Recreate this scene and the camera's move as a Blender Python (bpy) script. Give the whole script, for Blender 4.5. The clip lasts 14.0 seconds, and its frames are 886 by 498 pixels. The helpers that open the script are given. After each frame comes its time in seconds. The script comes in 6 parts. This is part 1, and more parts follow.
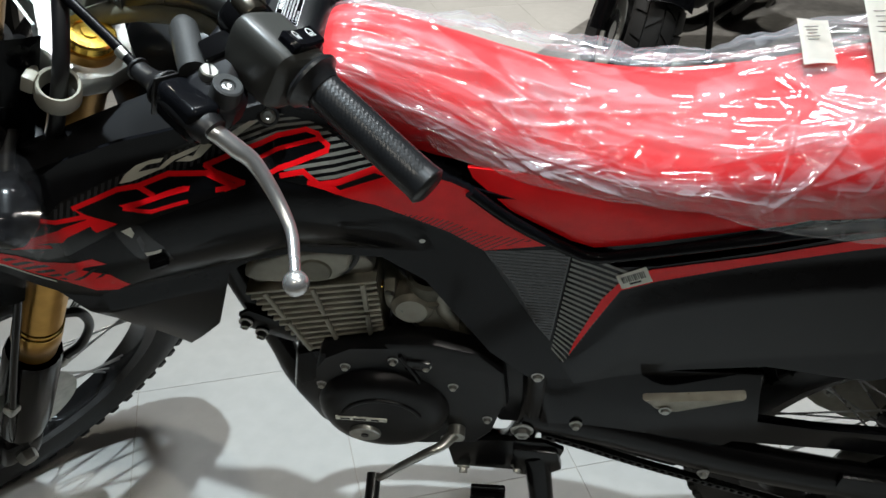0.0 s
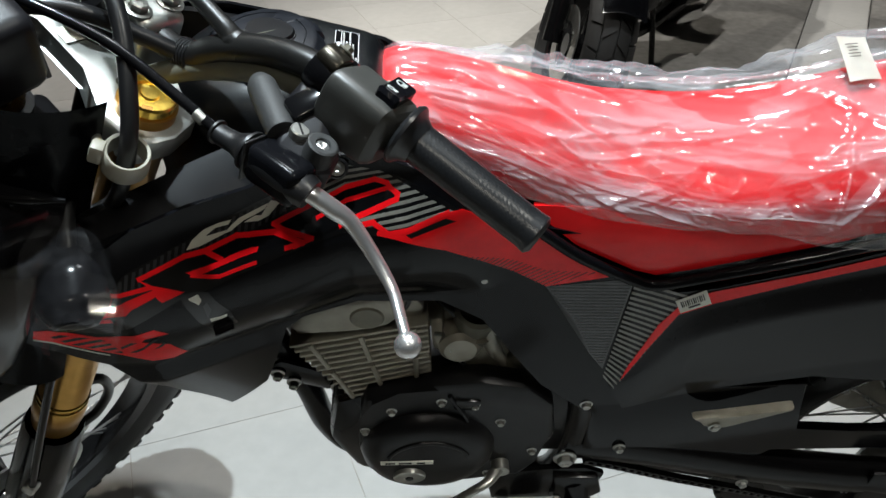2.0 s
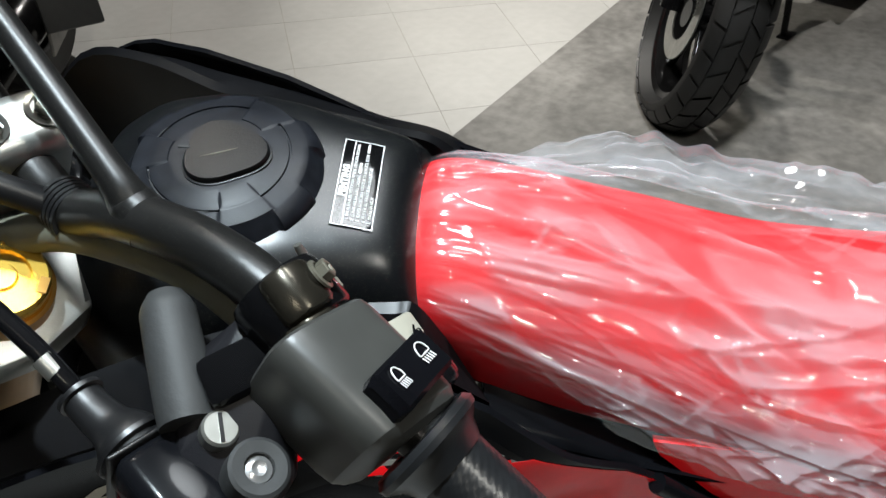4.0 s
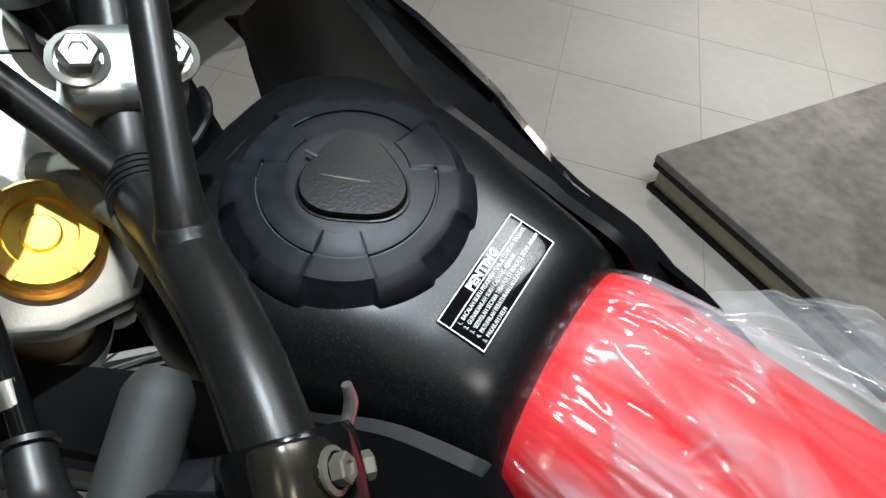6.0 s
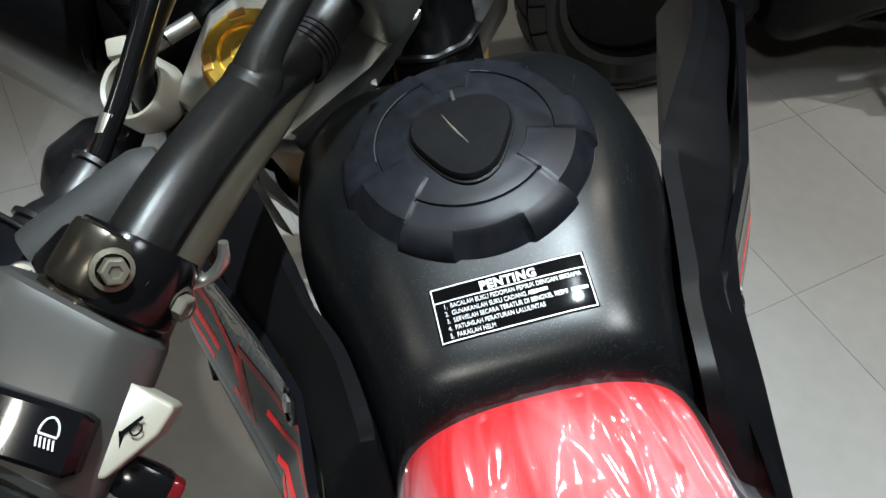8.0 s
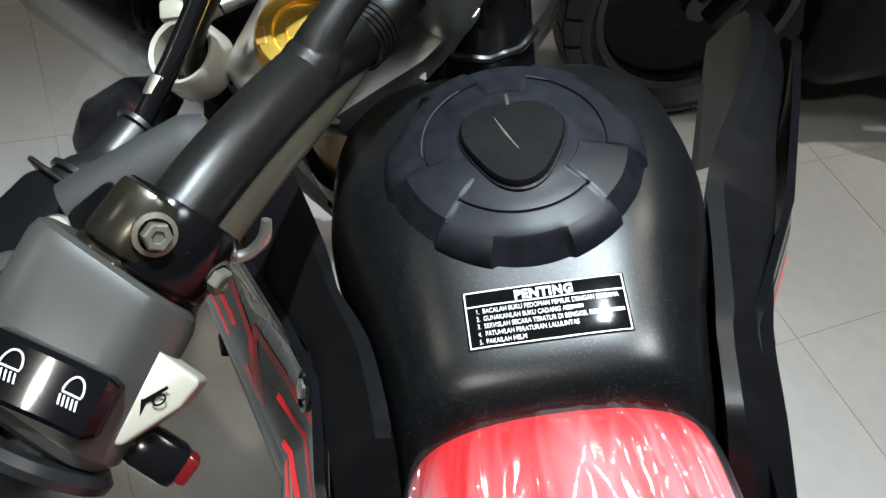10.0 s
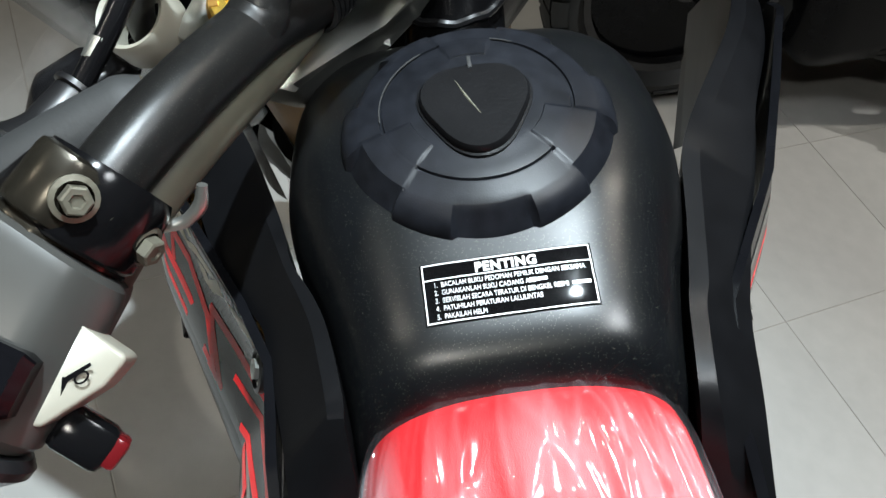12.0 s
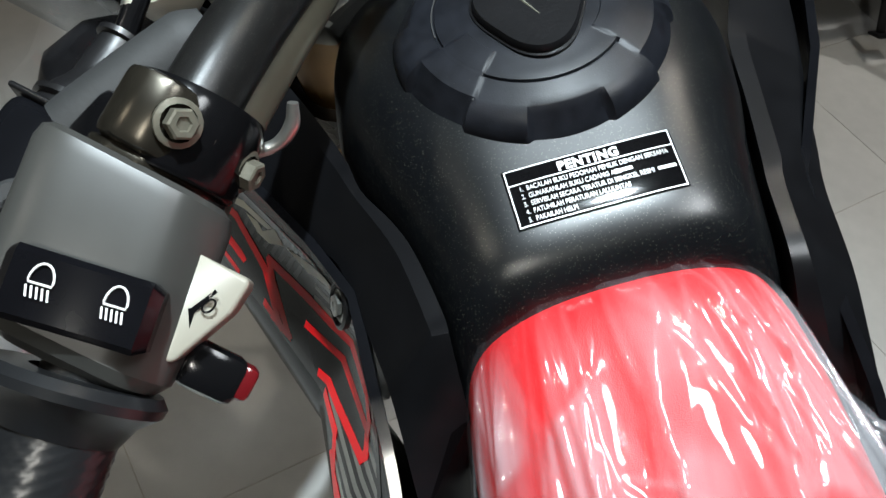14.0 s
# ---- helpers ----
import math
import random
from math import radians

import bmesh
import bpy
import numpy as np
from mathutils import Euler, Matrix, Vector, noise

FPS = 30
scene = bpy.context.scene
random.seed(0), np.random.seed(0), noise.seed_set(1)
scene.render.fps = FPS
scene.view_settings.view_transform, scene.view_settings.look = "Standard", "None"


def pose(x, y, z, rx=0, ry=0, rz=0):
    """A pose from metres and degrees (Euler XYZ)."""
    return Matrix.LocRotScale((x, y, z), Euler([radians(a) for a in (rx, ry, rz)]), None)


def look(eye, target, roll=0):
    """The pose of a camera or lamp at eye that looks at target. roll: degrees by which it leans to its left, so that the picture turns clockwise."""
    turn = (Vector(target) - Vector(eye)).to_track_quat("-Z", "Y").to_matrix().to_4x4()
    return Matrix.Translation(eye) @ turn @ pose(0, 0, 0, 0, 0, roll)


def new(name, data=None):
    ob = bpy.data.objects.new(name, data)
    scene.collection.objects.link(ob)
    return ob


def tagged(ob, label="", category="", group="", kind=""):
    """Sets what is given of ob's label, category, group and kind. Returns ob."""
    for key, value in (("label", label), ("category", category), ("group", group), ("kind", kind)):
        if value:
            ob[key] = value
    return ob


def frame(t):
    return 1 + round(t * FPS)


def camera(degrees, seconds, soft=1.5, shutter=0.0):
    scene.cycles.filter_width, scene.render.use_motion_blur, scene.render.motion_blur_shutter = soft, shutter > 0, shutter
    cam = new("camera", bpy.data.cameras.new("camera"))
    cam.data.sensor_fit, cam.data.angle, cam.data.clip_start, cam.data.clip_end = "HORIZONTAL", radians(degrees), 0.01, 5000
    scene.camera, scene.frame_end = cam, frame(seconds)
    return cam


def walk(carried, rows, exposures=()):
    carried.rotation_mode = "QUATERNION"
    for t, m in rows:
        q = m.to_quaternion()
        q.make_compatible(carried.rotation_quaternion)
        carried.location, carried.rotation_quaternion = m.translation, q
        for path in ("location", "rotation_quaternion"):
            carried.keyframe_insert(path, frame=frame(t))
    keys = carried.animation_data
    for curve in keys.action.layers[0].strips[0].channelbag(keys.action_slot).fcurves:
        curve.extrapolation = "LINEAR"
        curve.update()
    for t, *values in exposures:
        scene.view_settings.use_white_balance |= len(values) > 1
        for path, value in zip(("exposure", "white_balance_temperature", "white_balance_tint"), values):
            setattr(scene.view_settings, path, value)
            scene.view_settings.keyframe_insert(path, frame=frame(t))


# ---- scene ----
cam = camera(54.95, 14.0)
ROWS = [
    (0.0, -0.0517, -1.0332, 1.1929, 57.43, -0.37, 3.98),
    (0.5, -0.0893, -1.0371, 1.2022, 57.35, -0.47, 1.06),
    (1.0, -0.1201, -1.0461, 1.2016, 57.25, -0.66, -0.21),
    (1.5, -0.1580, -1.0530, 1.2053, 57.53, -0.55, -0.47),
    (2.0, -0.1807, -1.0052, 1.2087, 58.16, 0.65, -2.40),
    (2.5, -0.1787, -0.8477, 1.2058, 58.28, 1.29, -3.01),
    (3.0, -0.1624, -0.6946, 1.2101, 56.65, 0.80, 0.66),
    (5.5, -0.1654, -0.6157, 1.1869, 49.91, -2.25, 11.27),
    (6.0, -0.1724, -0.5221, 1.1978, 46.33, -9.18, 29.96),
    (6.5, -0.1258, -0.4361, 1.1994, 38.54, -10.51, 62.33),
    (7.0, -0.0809, -0.3884, 1.1950, 37.81, -8.65, 75.65),
    (7.5, -0.0707, -0.3755, 1.2031, 38.91, -7.48, 78.31),
    (8.0, -0.0668, -0.3826, 1.2065, 40.38, -6.97, 79.05),
    (10.5, -0.0728, -0.3944, 1.1956, 39.36, -11.82, 84.97),
    (11.0, -0.0720, -0.3853, 1.1890, 39.49, -11.89, 84.73),
    (11.5, -0.0760, -0.3811, 1.1870, 39.11, -11.72, 84.40),
    (12.0, -0.0771, -0.3785, 1.1865, 38.80, -11.55, 83.99),
    (12.5, -0.0741, -0.3769, 1.1877, 38.83, -11.38, 83.55),
    (13.0, -0.0722, -0.3749, 1.1882, 38.86, -10.79, 82.88),
    (13.5, -0.0707, -0.3834, 1.1812, 38.23, -10.53, 82.51),
    (14.0, -0.0684, -0.4153, 1.1639, 38.30, -8.58, 76.94),
]
walk(cam, [(t, pose(*p)) for t, *p in ROWS], [(0.0, 0.12), (2.0, 0.14), (3.0, 0.25), (5.5, -0.25), (6.5, -0.05), (7.5, 0.0), (8.2, 0.04), (10.5, 0.32), (13.0, 0.28), (14.0, 0.1)])

# ---------- light and world ----------
world = bpy.data.worlds.new("world")
scene.world = world
world.use_nodes = True
world.node_tree.nodes["Background"].inputs[0].default_value = (0.9, 0.95, 1.0, 1)
world.node_tree.nodes["Background"].inputs[1].default_value = 0.02


def overhead_spot(place, watts, size, colour, cone=64.0, blend=0.9, aim=None):
    """A ceiling or added fill spot; it points straight down unless aimed."""
    data = bpy.data.lights.new("ceiling_or_fill_spot", "SPOT")
    data.energy, data.color, data.shadow_soft_size = watts, colour, size
    data.spot_size, data.spot_blend = radians(cone), blend
    ob = new("ceiling_or_fill_spot", data)
    ob.matrix_world = look(place, aim or (place[0], place[1] + 0.001, 0))
    return ob


overhead_spot((-0.42, -0.44, 3.2), 410, 0.03, (0.80, 0.93, 1.0), 50, 1.0, (-0.25, -0.36, 0))
overhead_spot((-1.1, 0.7, 3.25), 70, 0.05, (1, 0.93, 0.80), 90)
overhead_spot((0.25, 0.45, 3.25), 180, 0.32, (0.92, 0.97, 1.0), 70, 0.8)
overhead_spot((0.0, 1.70, 3.25), 250, 0.04, (1, 0.97, 0.92), 62, 0.7, (0.6, 2.7, 0))
overhead_spot((-1.3, 3.0, 3.25), 190, 0.05, (1, 0.94, 0.84), 60, 0.9, (0.6, 2.3, 0))
# sources unknown: these two are added to brighten the far tiles and platform
overhead_spot((-1.5, 3.4, 3.25), 280, 0.05, (1, 0.97, 0.92), 80, 0.8, (-1.4, 2.9, 0))
overhead_spot((1.6, 2.3, 3.25), 240, 0.05, (1, 0.97, 0.92), 84, 0.6)
overhead_spot((1.4, -1.4, 3.25), 95, 0.10, (1, 0.98, 0.90), 60, 0.8, (0.4, -0.2, 0.6))
# added fill with no known source, to lift the near flank
overhead_spot((-0.3, -2.7, 3.25), 85, 0.06, (1, 0.93, 0.80), 120)


# ---------- materials ----------
def material(name, colour, rough=0.5, metal=0.0, vary=0.15, grain=60.0, bump=0.0, bump_scale=300.0, coat=0.0, colour2=None, spread=4.0, flecks=None, spec=0.5):
    m = bpy.data.materials.new(name)
    m.use_nodes = True
    n, l = m.node_tree.nodes, m.node_tree.links
    b = n["Principled BSDF"]
    tc = n.new("ShaderNodeTexCoord")
    n1, n2 = n.new("ShaderNodeTexNoise"), n.new("ShaderNodeTexNoise")
    n1.inputs["Scale"].default_value, n2.inputs["Scale"].default_value = spread, grain
    n1.inputs["Detail"].default_value, n2.inputs["Detail"].default_value = 6, 4
    for t in (n1, n2):
        l.new(tc.outputs["Object"], t.inputs["Vector"])
    add = n.new("ShaderNodeMath")
    add.operation = "ADD"
    l.new(n1.outputs[0], add.inputs[0]), l.new(n2.outputs[0], add.inputs[1])
    ramp = n.new("ShaderNodeMapRange")
    ramp.inputs[1].default_value, ramp.inputs[2].default_value = 0.7, 1.3
    l.new(add.outputs[0], ramp.inputs[0])
    mix = n.new("ShaderNodeMix")
    mix.data_type = "RGBA"
    c2 = colour2 or tuple(c * (1 - vary) for c in colour)
    c1 = colour if colour2 else tuple(min(1, c * (1 + vary)) for c in colour)
    mix.inputs[6].default_value, mix.inputs[7].default_value = (*c2, 1), (*c1, 1)
    l.new(ramp.outputs[0], mix.inputs[0])
    out = mix.outputs[2]
    if flecks:
        vor = n.new("ShaderNodeTexVoronoi")
        vor.inputs["Scale"].default_value = flecks[0]
        l.new(tc.outputs["Object"], vor.inputs["Vector"])
        lt = n.new("ShaderNodeMath")
        lt.operation = "LESS_THAN"
        lt.inputs[1].default_value = flecks[1]
        l.new(vor.outputs["Distance"], lt.inputs[0])
        fm = n.new("ShaderNodeMix")
        fm.data_type = "RGBA"
        fm.inputs[7].default_value = (*flecks[2], 1)
        l.new(lt.outputs[0], fm.inputs[0]), l.new(out, fm.inputs[6])
        out = fm.outputs[2]
    l.new(out, b.inputs["Base Color"])
    rr = n.new("ShaderNodeMapRange")
    rr.inputs[1].default_value, rr.inputs[2].default_value = 0.3, 0.7
    rr.inputs[3].default_value, rr.inputs[4].default_value = max(0.02, rough * 0.8), min(1, rough * 1.2)
    l.new(n1.outputs[0], rr.inputs[0]), l.new(rr.outputs[0], b.inputs["Roughness"])
    b.inputs["Metallic"].default_value = metal
    b.inputs["Specular IOR Level"].default_value = spec
    b.inputs["Coat Weight"].default_value = coat
    b.inputs["Coat Roughness"].default_value = 0.05
    if bump:
        n3 = n.new("ShaderNodeTexNoise")
        n3.inputs["Scale"].default_value, n3.inputs["Detail"].default_value = bump_scale, 3
        l.new(tc.outputs["Object"], n3.inputs["Vector"])
        bp = n.new("ShaderNodeBump")
        bp.inputs["Strength"].default_value, bp.inputs["Distance"].default_value = bump, 0.001
        l.new(n3.outputs[0], bp.inputs["Height"]), l.new(bp.outputs[0], b.inputs["Normal"])
    return m


def wrap_material(name, haze, shine, rough, stretch=(3, 16, 16), milk=1.0):
    """Thin clear film: see-through, milky in folds and streaks, with sharp glints."""
    m = bpy.data.materials.new(name)
    m.use_nodes = True
    n, l = m.node_tree.nodes, m.node_tree.links
    n.remove(n["Principled BSDF"])
    clear, gloss, white = n.new("ShaderNodeBsdfTransparent"), n.new("ShaderNodeBsdfGlossy"), n.new("ShaderNodeBsdfDiffuse")
    gloss.inputs["Roughness"].default_value = rough
    gloss.inputs["Color"].default_value = (shine, shine, shine, 1)
    white.inputs[0].default_value = (0.46, 0.46, 0.49, 1)
    tc, mp = n.new("ShaderNodeTexCoord"), n.new("ShaderNodeMapping")
    mp.inputs["Scale"].default_value = stretch
    l.new(tc.outputs["Object"], mp.inputs["Vector"])
    streak, soft = n.new("ShaderNodeTexNoise"), n.new("ShaderNodeMapRange")
    streak.inputs["Scale"].default_value, streak.inputs["Detail"].default_value, streak.inputs["Distortion"].default_value = 1.6, 6, 0.5
    soft.inputs[1].default_value, soft.inputs[2].default_value, soft.inputs[3].default_value, soft.inputs[4].default_value = 0.42, 0.72, haze * 0.3, haze * 1.5
    l.new(mp.outputs[0], streak.inputs["Vector"]), l.new(streak.outputs[0], soft.inputs[0])
    folded, rough_edge, part_milk, total = n.new("ShaderNodeAttribute"), n.new("ShaderNodeMapRange"), n.new("ShaderNodeMath"), n.new("ShaderNodeMath")
    folded.attribute_name = "milk"
    rough_edge.inputs[1].default_value, rough_edge.inputs[2].default_value, rough_edge.inputs[3].default_value, rough_edge.inputs[4].default_value = 0.35, 0.65, milk * 0.55, milk * 1.1
    part_milk.operation, total.operation = "MULTIPLY", "ADD"
    l.new(streak.outputs[0], rough_edge.inputs[0])
    l.new(folded.outputs["Fac"], part_milk.inputs[0]), l.new(rough_edge.outputs[0], part_milk.inputs[1])
    l.new(soft.outputs[0], total.inputs[0]), l.new(part_milk.outputs[0], total.inputs[1])
    mix, add = n.new("ShaderNodeMixShader"), n.new("ShaderNodeAddShader")
    l.new(total.outputs[0], mix.inputs[0]), l.new(clear.outputs[0], mix.inputs[1]), l.new(white.outputs[0], mix.inputs[2])
    l.new(mix.outputs[0], add.inputs[0]), l.new(gloss.outputs[0], add.inputs[1])
    l.new(add.outputs[0], n["Material Output"].inputs["Surface"])
    return m


TILE = material("glazed_tile", (0.39, 0.387, 0.372), 0.40, vary=0.06, grain=25, spread=3, spec=0.3)
GROUT = material("grout", (0.33, 0.315, 0.285), 0.9, vary=0.2)
SLAB = material("grey_stone", (0.17, 0.165, 0.155), 0.45, vary=0.35, grain=30, spread=5, bump=0.2)
BEIGE = material("beige_edge", (0.42, 0.38, 0.29), 0.5)
# unseen walls and ceiling, toned down so the blacks reflect less
PLASTER = material("wall_paint", (0.3, 0.28, 0.25), 0.8, vary=0.08)
CEILING = material("ceiling_paint", (0.22, 0.21, 0.19), 0.85, vary=0.08)
PLASTIC = material("black_plastic", (0.004, 0.0042, 0.0052), 0.2, vary=0.3, grain=40, bump=0.02, bump_scale=900, spec=0.06, coat=0.12)
PANELBLACK = material("panel_black", (0.004, 0.0041, 0.0052), 0.16, vary=0.3, grain=40, spec=0.08, coat=0.15)
GLOSSBLACK = material("gloss_black", (0.004, 0.004, 0.0045), 0.14, vary=0.2, spec=0.22)
MATTE = material("matte_black_plastic", (0.009, 0.009, 0.011), 0.4, vary=0.2, bump=0.1, bump_scale=1400, spec=0.3)
CAPBLACK = material("cap_plastic", (0.0085, 0.0095, 0.0125), 0.40, vary=0.45, grain=140, spread=22, bump=0.06, bump_scale=1600, spec=0.22, flecks=(420, 0.05, (0.05, 0.05, 0.05)))
TANKPAINT = material("tank_paint", (0.0036, 0.0041, 0.0050), 0.30, metal=0.0, vary=0.2, bump=0.03, bump_scale=2600, flecks=(1150, 0.165, (0.075, 0.08, 0.062)), spec=0.42)
BARPAINT = material("bar_paint", (0.009, 0.0088, 0.0086), 0.31, metal=0.0, vary=0.2, bump=0.08, bump_scale=2200, flecks=(1300, 0.17, (0.05, 0.05, 0.042)), spec=0.34)
FRAMEBLACK = material("frame_paint", (0.005, 0.005, 0.0055), 0.25, vary=0.3, spec=0.2)
ENGINEBLACK = material("engine_black", (0.006, 0.006, 0.0066), 0.3, vary=0.35, spec=0.2, bump=0.15, bump_scale=700)
ALLOY = material("cast_alloy", (0.30, 0.285, 0.235), 0.42, metal=0.3, vary=0.2, bump=0.25, bump_scale=900)
CLAMPALLOY = material("clamp_alloy", (0.52, 0.53, 0.50), 0.34, metal=0.9, vary=0.12, bump=0.1, bump_scale=900)
LEVERALLOY = material("lever_alloy", (0.68, 0.68, 0.68), 0.28, metal=0.85, vary=0.1)
STEEL = material("zinc_steel", (0.42, 0.42, 0.39), 0.33, metal=0.9, vary=0.25)
GOLD = material("gold_anodised", (0.85, 0.55, 0.1), 0.22, metal=0.95, vary=0.1)
FORKGOLD = material("fork_gold", (0.42, 0.23, 0.06), 0.28, metal=0.9, vary=0.15)
RUBBER = material("rubber", (0.007, 0.007, 0.0076), 0.33, vary=0.3, bump=0.04, bump_scale=900)
GRIPRUBBER = material("grip_rubber", (0.011, 0.0115, 0.0125), 0.30, vary=0.2, bump=0.02, bump_scale=1500)
GREYRUBBER = material("grey_rubber", (0.024, 0.025, 0.0255), 0.6, vary=0.15, bump=0.2)
LOOM = material("loom_sleeve", (0.11, 0.108, 0.08), 0.55, vary=0.2)
SWITCHGREY = material("switch_case", (0.042, 0.042, 0.039), 0.36, vary=0.15, bump=0.012, bump_scale=1500, spec=0.4)
RED = material("red_plastic", (0.85, 0.012, 0.016), 0.22, vary=0.08, spec=0.25)
REDVINYL = material("red_vinyl", (0.55, 0.013, 0.017), 0.48, vary=0.06, bump=0.25, bump_scale=1700, spec=0.22)
REDINK = material("red_ink", (0.90, 0.007, 0.012), 0.3, vary=0.1, spec=0.1, coat=0.25)
DARKINK = material("dark_ink", (0.004, 0.004, 0.0045), 0.25, vary=0.2, spec=0.08, coat=0.5)
GREYINK = material("grey_ink", (0.17, 0.165, 0.145), 0.35, vary=0.15, spec=0.2, coat=0.5)
CARBON = material("dark_grey_ink", (0.02, 0.02, 0.022), 0.35, vary=0.2, spec=0.2, coat=0.5)
CREAM = material("cream_ink", (0.62, 0.6, 0.5), 0.4, vary=0.1)
WHITE = material("white_plastic", (0.30, 0.285, 0.235), 0.35, vary=0.06)
PAPER = material("paper", (0.75, 0.75, 0.68), 0.6, vary=0.05)
LABELBLACK = material("label_black", (0.008, 0.008, 0.009), 0.06, vary=0.1, spec=0.4)
LABELWHITE = material("label_white", (0.72, 0.72, 0.72), 0.3, vary=0.03)
TYRE = material("tyre_rubber", (0.0075, 0.0075, 0.0075), 0.55, vary=0.3, bump=0.4, bump_scale=400)
RIM = material("black_rim", (0.05, 0.05, 0.052), 0.22, metal=0.85, vary=0.2)
SPOKE = material("spoke_steel", (0.5, 0.5, 0.5), 0.3, metal=0.9)
AMBER = material("red_lens", (0.10, 0.006, 0.008), 0.15, vary=0.1)
REDCHAIR = material("chair_plastic", (0.55, 0.02, 0.02), 0.35, vary=0.1)
FILM = wrap_material("clear_film", 0.02, 0.075, 0.10, milk=0.40)
COVERBLACK = material("cover_black", (0.0042, 0.0043, 0.0050), 0.36, vary=0.3, grain=60, spec=0.22)
DULLALLOY = material("dull_alloy", (0.15, 0.142, 0.11), 0.45, metal=0.4, vary=0.3, bump=0.2, bump_scale=700)
DARKCHROME = material("dark_bronze_enamel", (0.045, 0.040, 0.031), 0.24, metal=0.75, vary=0.3, grain=120, spec=0.4)
BAGFILM = wrap_material("bag_film", 0.02, 0.06, 0.10, (20, 20, 20))


# ---------- mesh helpers ----------
def part(name, bm, mat, parent=None, label="", sharp=38):
    bmesh.ops.recalc_face_normals(bm, faces=bm.faces[:])
    me = bpy.data.meshes.new(name)
    bm.to_mesh(me)
    bm.free()
    me.materials.append(mat)
    me.shade_smooth()
    me.set_sharp_from_angle(angle=radians(sharp))
    ob = new(name, me)
    if parent:
        ob.parent = parent
    if label:
        tagged(ob, label)
    return ob


def thing(name, label, category, m=None, group="", kind=""):
    ob = new(name)
    if m is not None:
        ob.matrix_world = m
    return tagged(ob, label, category, group, kind)


def spline(pts, n=6):
    p = [Vector(q) for q in pts]
    if len(p) < 3:
        return p
    p = [2 * p[0] - p[1]] + p + [2 * p[-1] - p[-2]]
    out = []
    for i in range(1, len(p) - 2):
        a, b, c, d = p[i - 1:i + 3]
        for k in range(n):
            t = k / n
            out.append(0.5 * (2 * b + (c - a) * t + (2 * a - 5 * b + 4 * c - d) * t * t + (3 * b - a - 3 * c + d) * t ** 3))
    return out + [p[-2]]


def sweep(pts, r, seg=14, n=6, bm=None, flat=1.0, up=None):
    """A tube along a spline; r is a radius or a list of radii along it."""
    bm = bm or bmesh.new()
    line = spline(pts, n)
    rings, side = [], None
    for i, p in enumerate(line):
        d = (line[min(i + 1, len(line) - 1)] - line[max(i - 1, 0)]).normalized()
        if side is None:
            ref = Vector(up) if up else (Vector((0, 0, 1)) if abs(d.z) < 0.9 else Vector((1, 0, 0)))
            side = d.cross(ref).normalized()
        side = (side - d * side.dot(d)).normalized()
        top = side.cross(d)
        t = i / (len(line) - 1)
        if isinstance(r, (list, tuple)):
            k = t * (len(r) - 1)
            j = min(int(k), len(r) - 2)
            rad = r[j] + (r[j + 1] - r[j]) * (k - j)
        else:
            rad = r
        rings.append([bm.verts.new(p + side * rad * math.cos(a) + top * rad * flat * math.sin(a)) for a in [2 * math.pi * s / seg for s in range(seg)]])
    for a, b in zip(rings, rings[1:]):
        for s in range(seg):
            bm.faces.new((a[s], a[(s + 1) % seg], b[(s + 1) % seg], b[s]))
    bm.faces.new(rings[0][::-1]), bm.faces.new(rings[-1])
    return bm


def lathe(profile, seg=32, m=None, bm=None, closed=False):
    """Turns (radius, height) pairs round z."""
    bm = bm or bmesh.new()
    rings = []
    for r, z in profile:
        if r < 1e-6:
            v = bm.verts.new((0, 0, z))
            rings.append([v] * seg)
        else:
            rings.append([bm.verts.new((r * math.cos(2 * math.pi * s / seg), r * math.sin(2 * math.pi * s / seg), z)) for s in range(seg)])
    made = [v for ring in rings for v in set(ring)]
    pairs = list(zip(rings, rings[1:])) + ([(rings[-1], rings[0])] if closed else [])
    for a, b in pairs:
        for s in range(seg):
            q = [a[s], a[(s + 1) % seg], b[(s + 1) % seg], b[s]]
            q = [v for i, v in enumerate(q) if v not in q[:i]]
            if len(q) > 2:
                bm.faces.new(q)
    if m is not None:
        bmesh.ops.transform(bm, matrix=m, verts=made)
    return bm


def rbox(size, m=None, bevel=0.003, segs=2, bm=None):
    bm2 = bmesh.new()
    bmesh.ops.create_cube(bm2, size=1)
    bmesh.ops.scale(bm2, vec=size, verts=bm2.verts[:])
    if bevel:
        bmesh.ops.bevel(bm2, geom=bm2.edges[:], offset=bevel, segments=segs, affect="EDGES", profile=0.5)
    if m is not None:
        bm2.transform(m)
    if bm is None:
        return bm2
    me = bpy.data.meshes.new("tmp")
    bm2.to_mesh(me)
    bm2.free()
    bm.from_mesh(me)
    bpy.data.meshes.remove(me)
    return bm


def prism(outline, y0, y1, bevel=0.003, m=None):
    """A plate: an (x, z) outline pushed from y0 to y1, edges rounded."""
    bm = bmesh.new()
    a = [bm.verts.new((x, y0, z)) for x, z in outline]
    b = [bm.verts.new((x, y1, z)) for x, z in outline]
    bm.faces.new(a), bm.faces.new(b[::-1])
    for i in range(len(a)):
        j = (i + 1) % len(a)
        bm.faces.new((a[i], b[i], b[j], a[j]))
    if bevel:
        bmesh.ops.bevel(bm, geom=bm.edges[:], offset=bevel, segments=2, affect="EDGES", profile=0.5, clamp_overlap=True)
    if m is not None:
        bm.transform(m)
    return bm


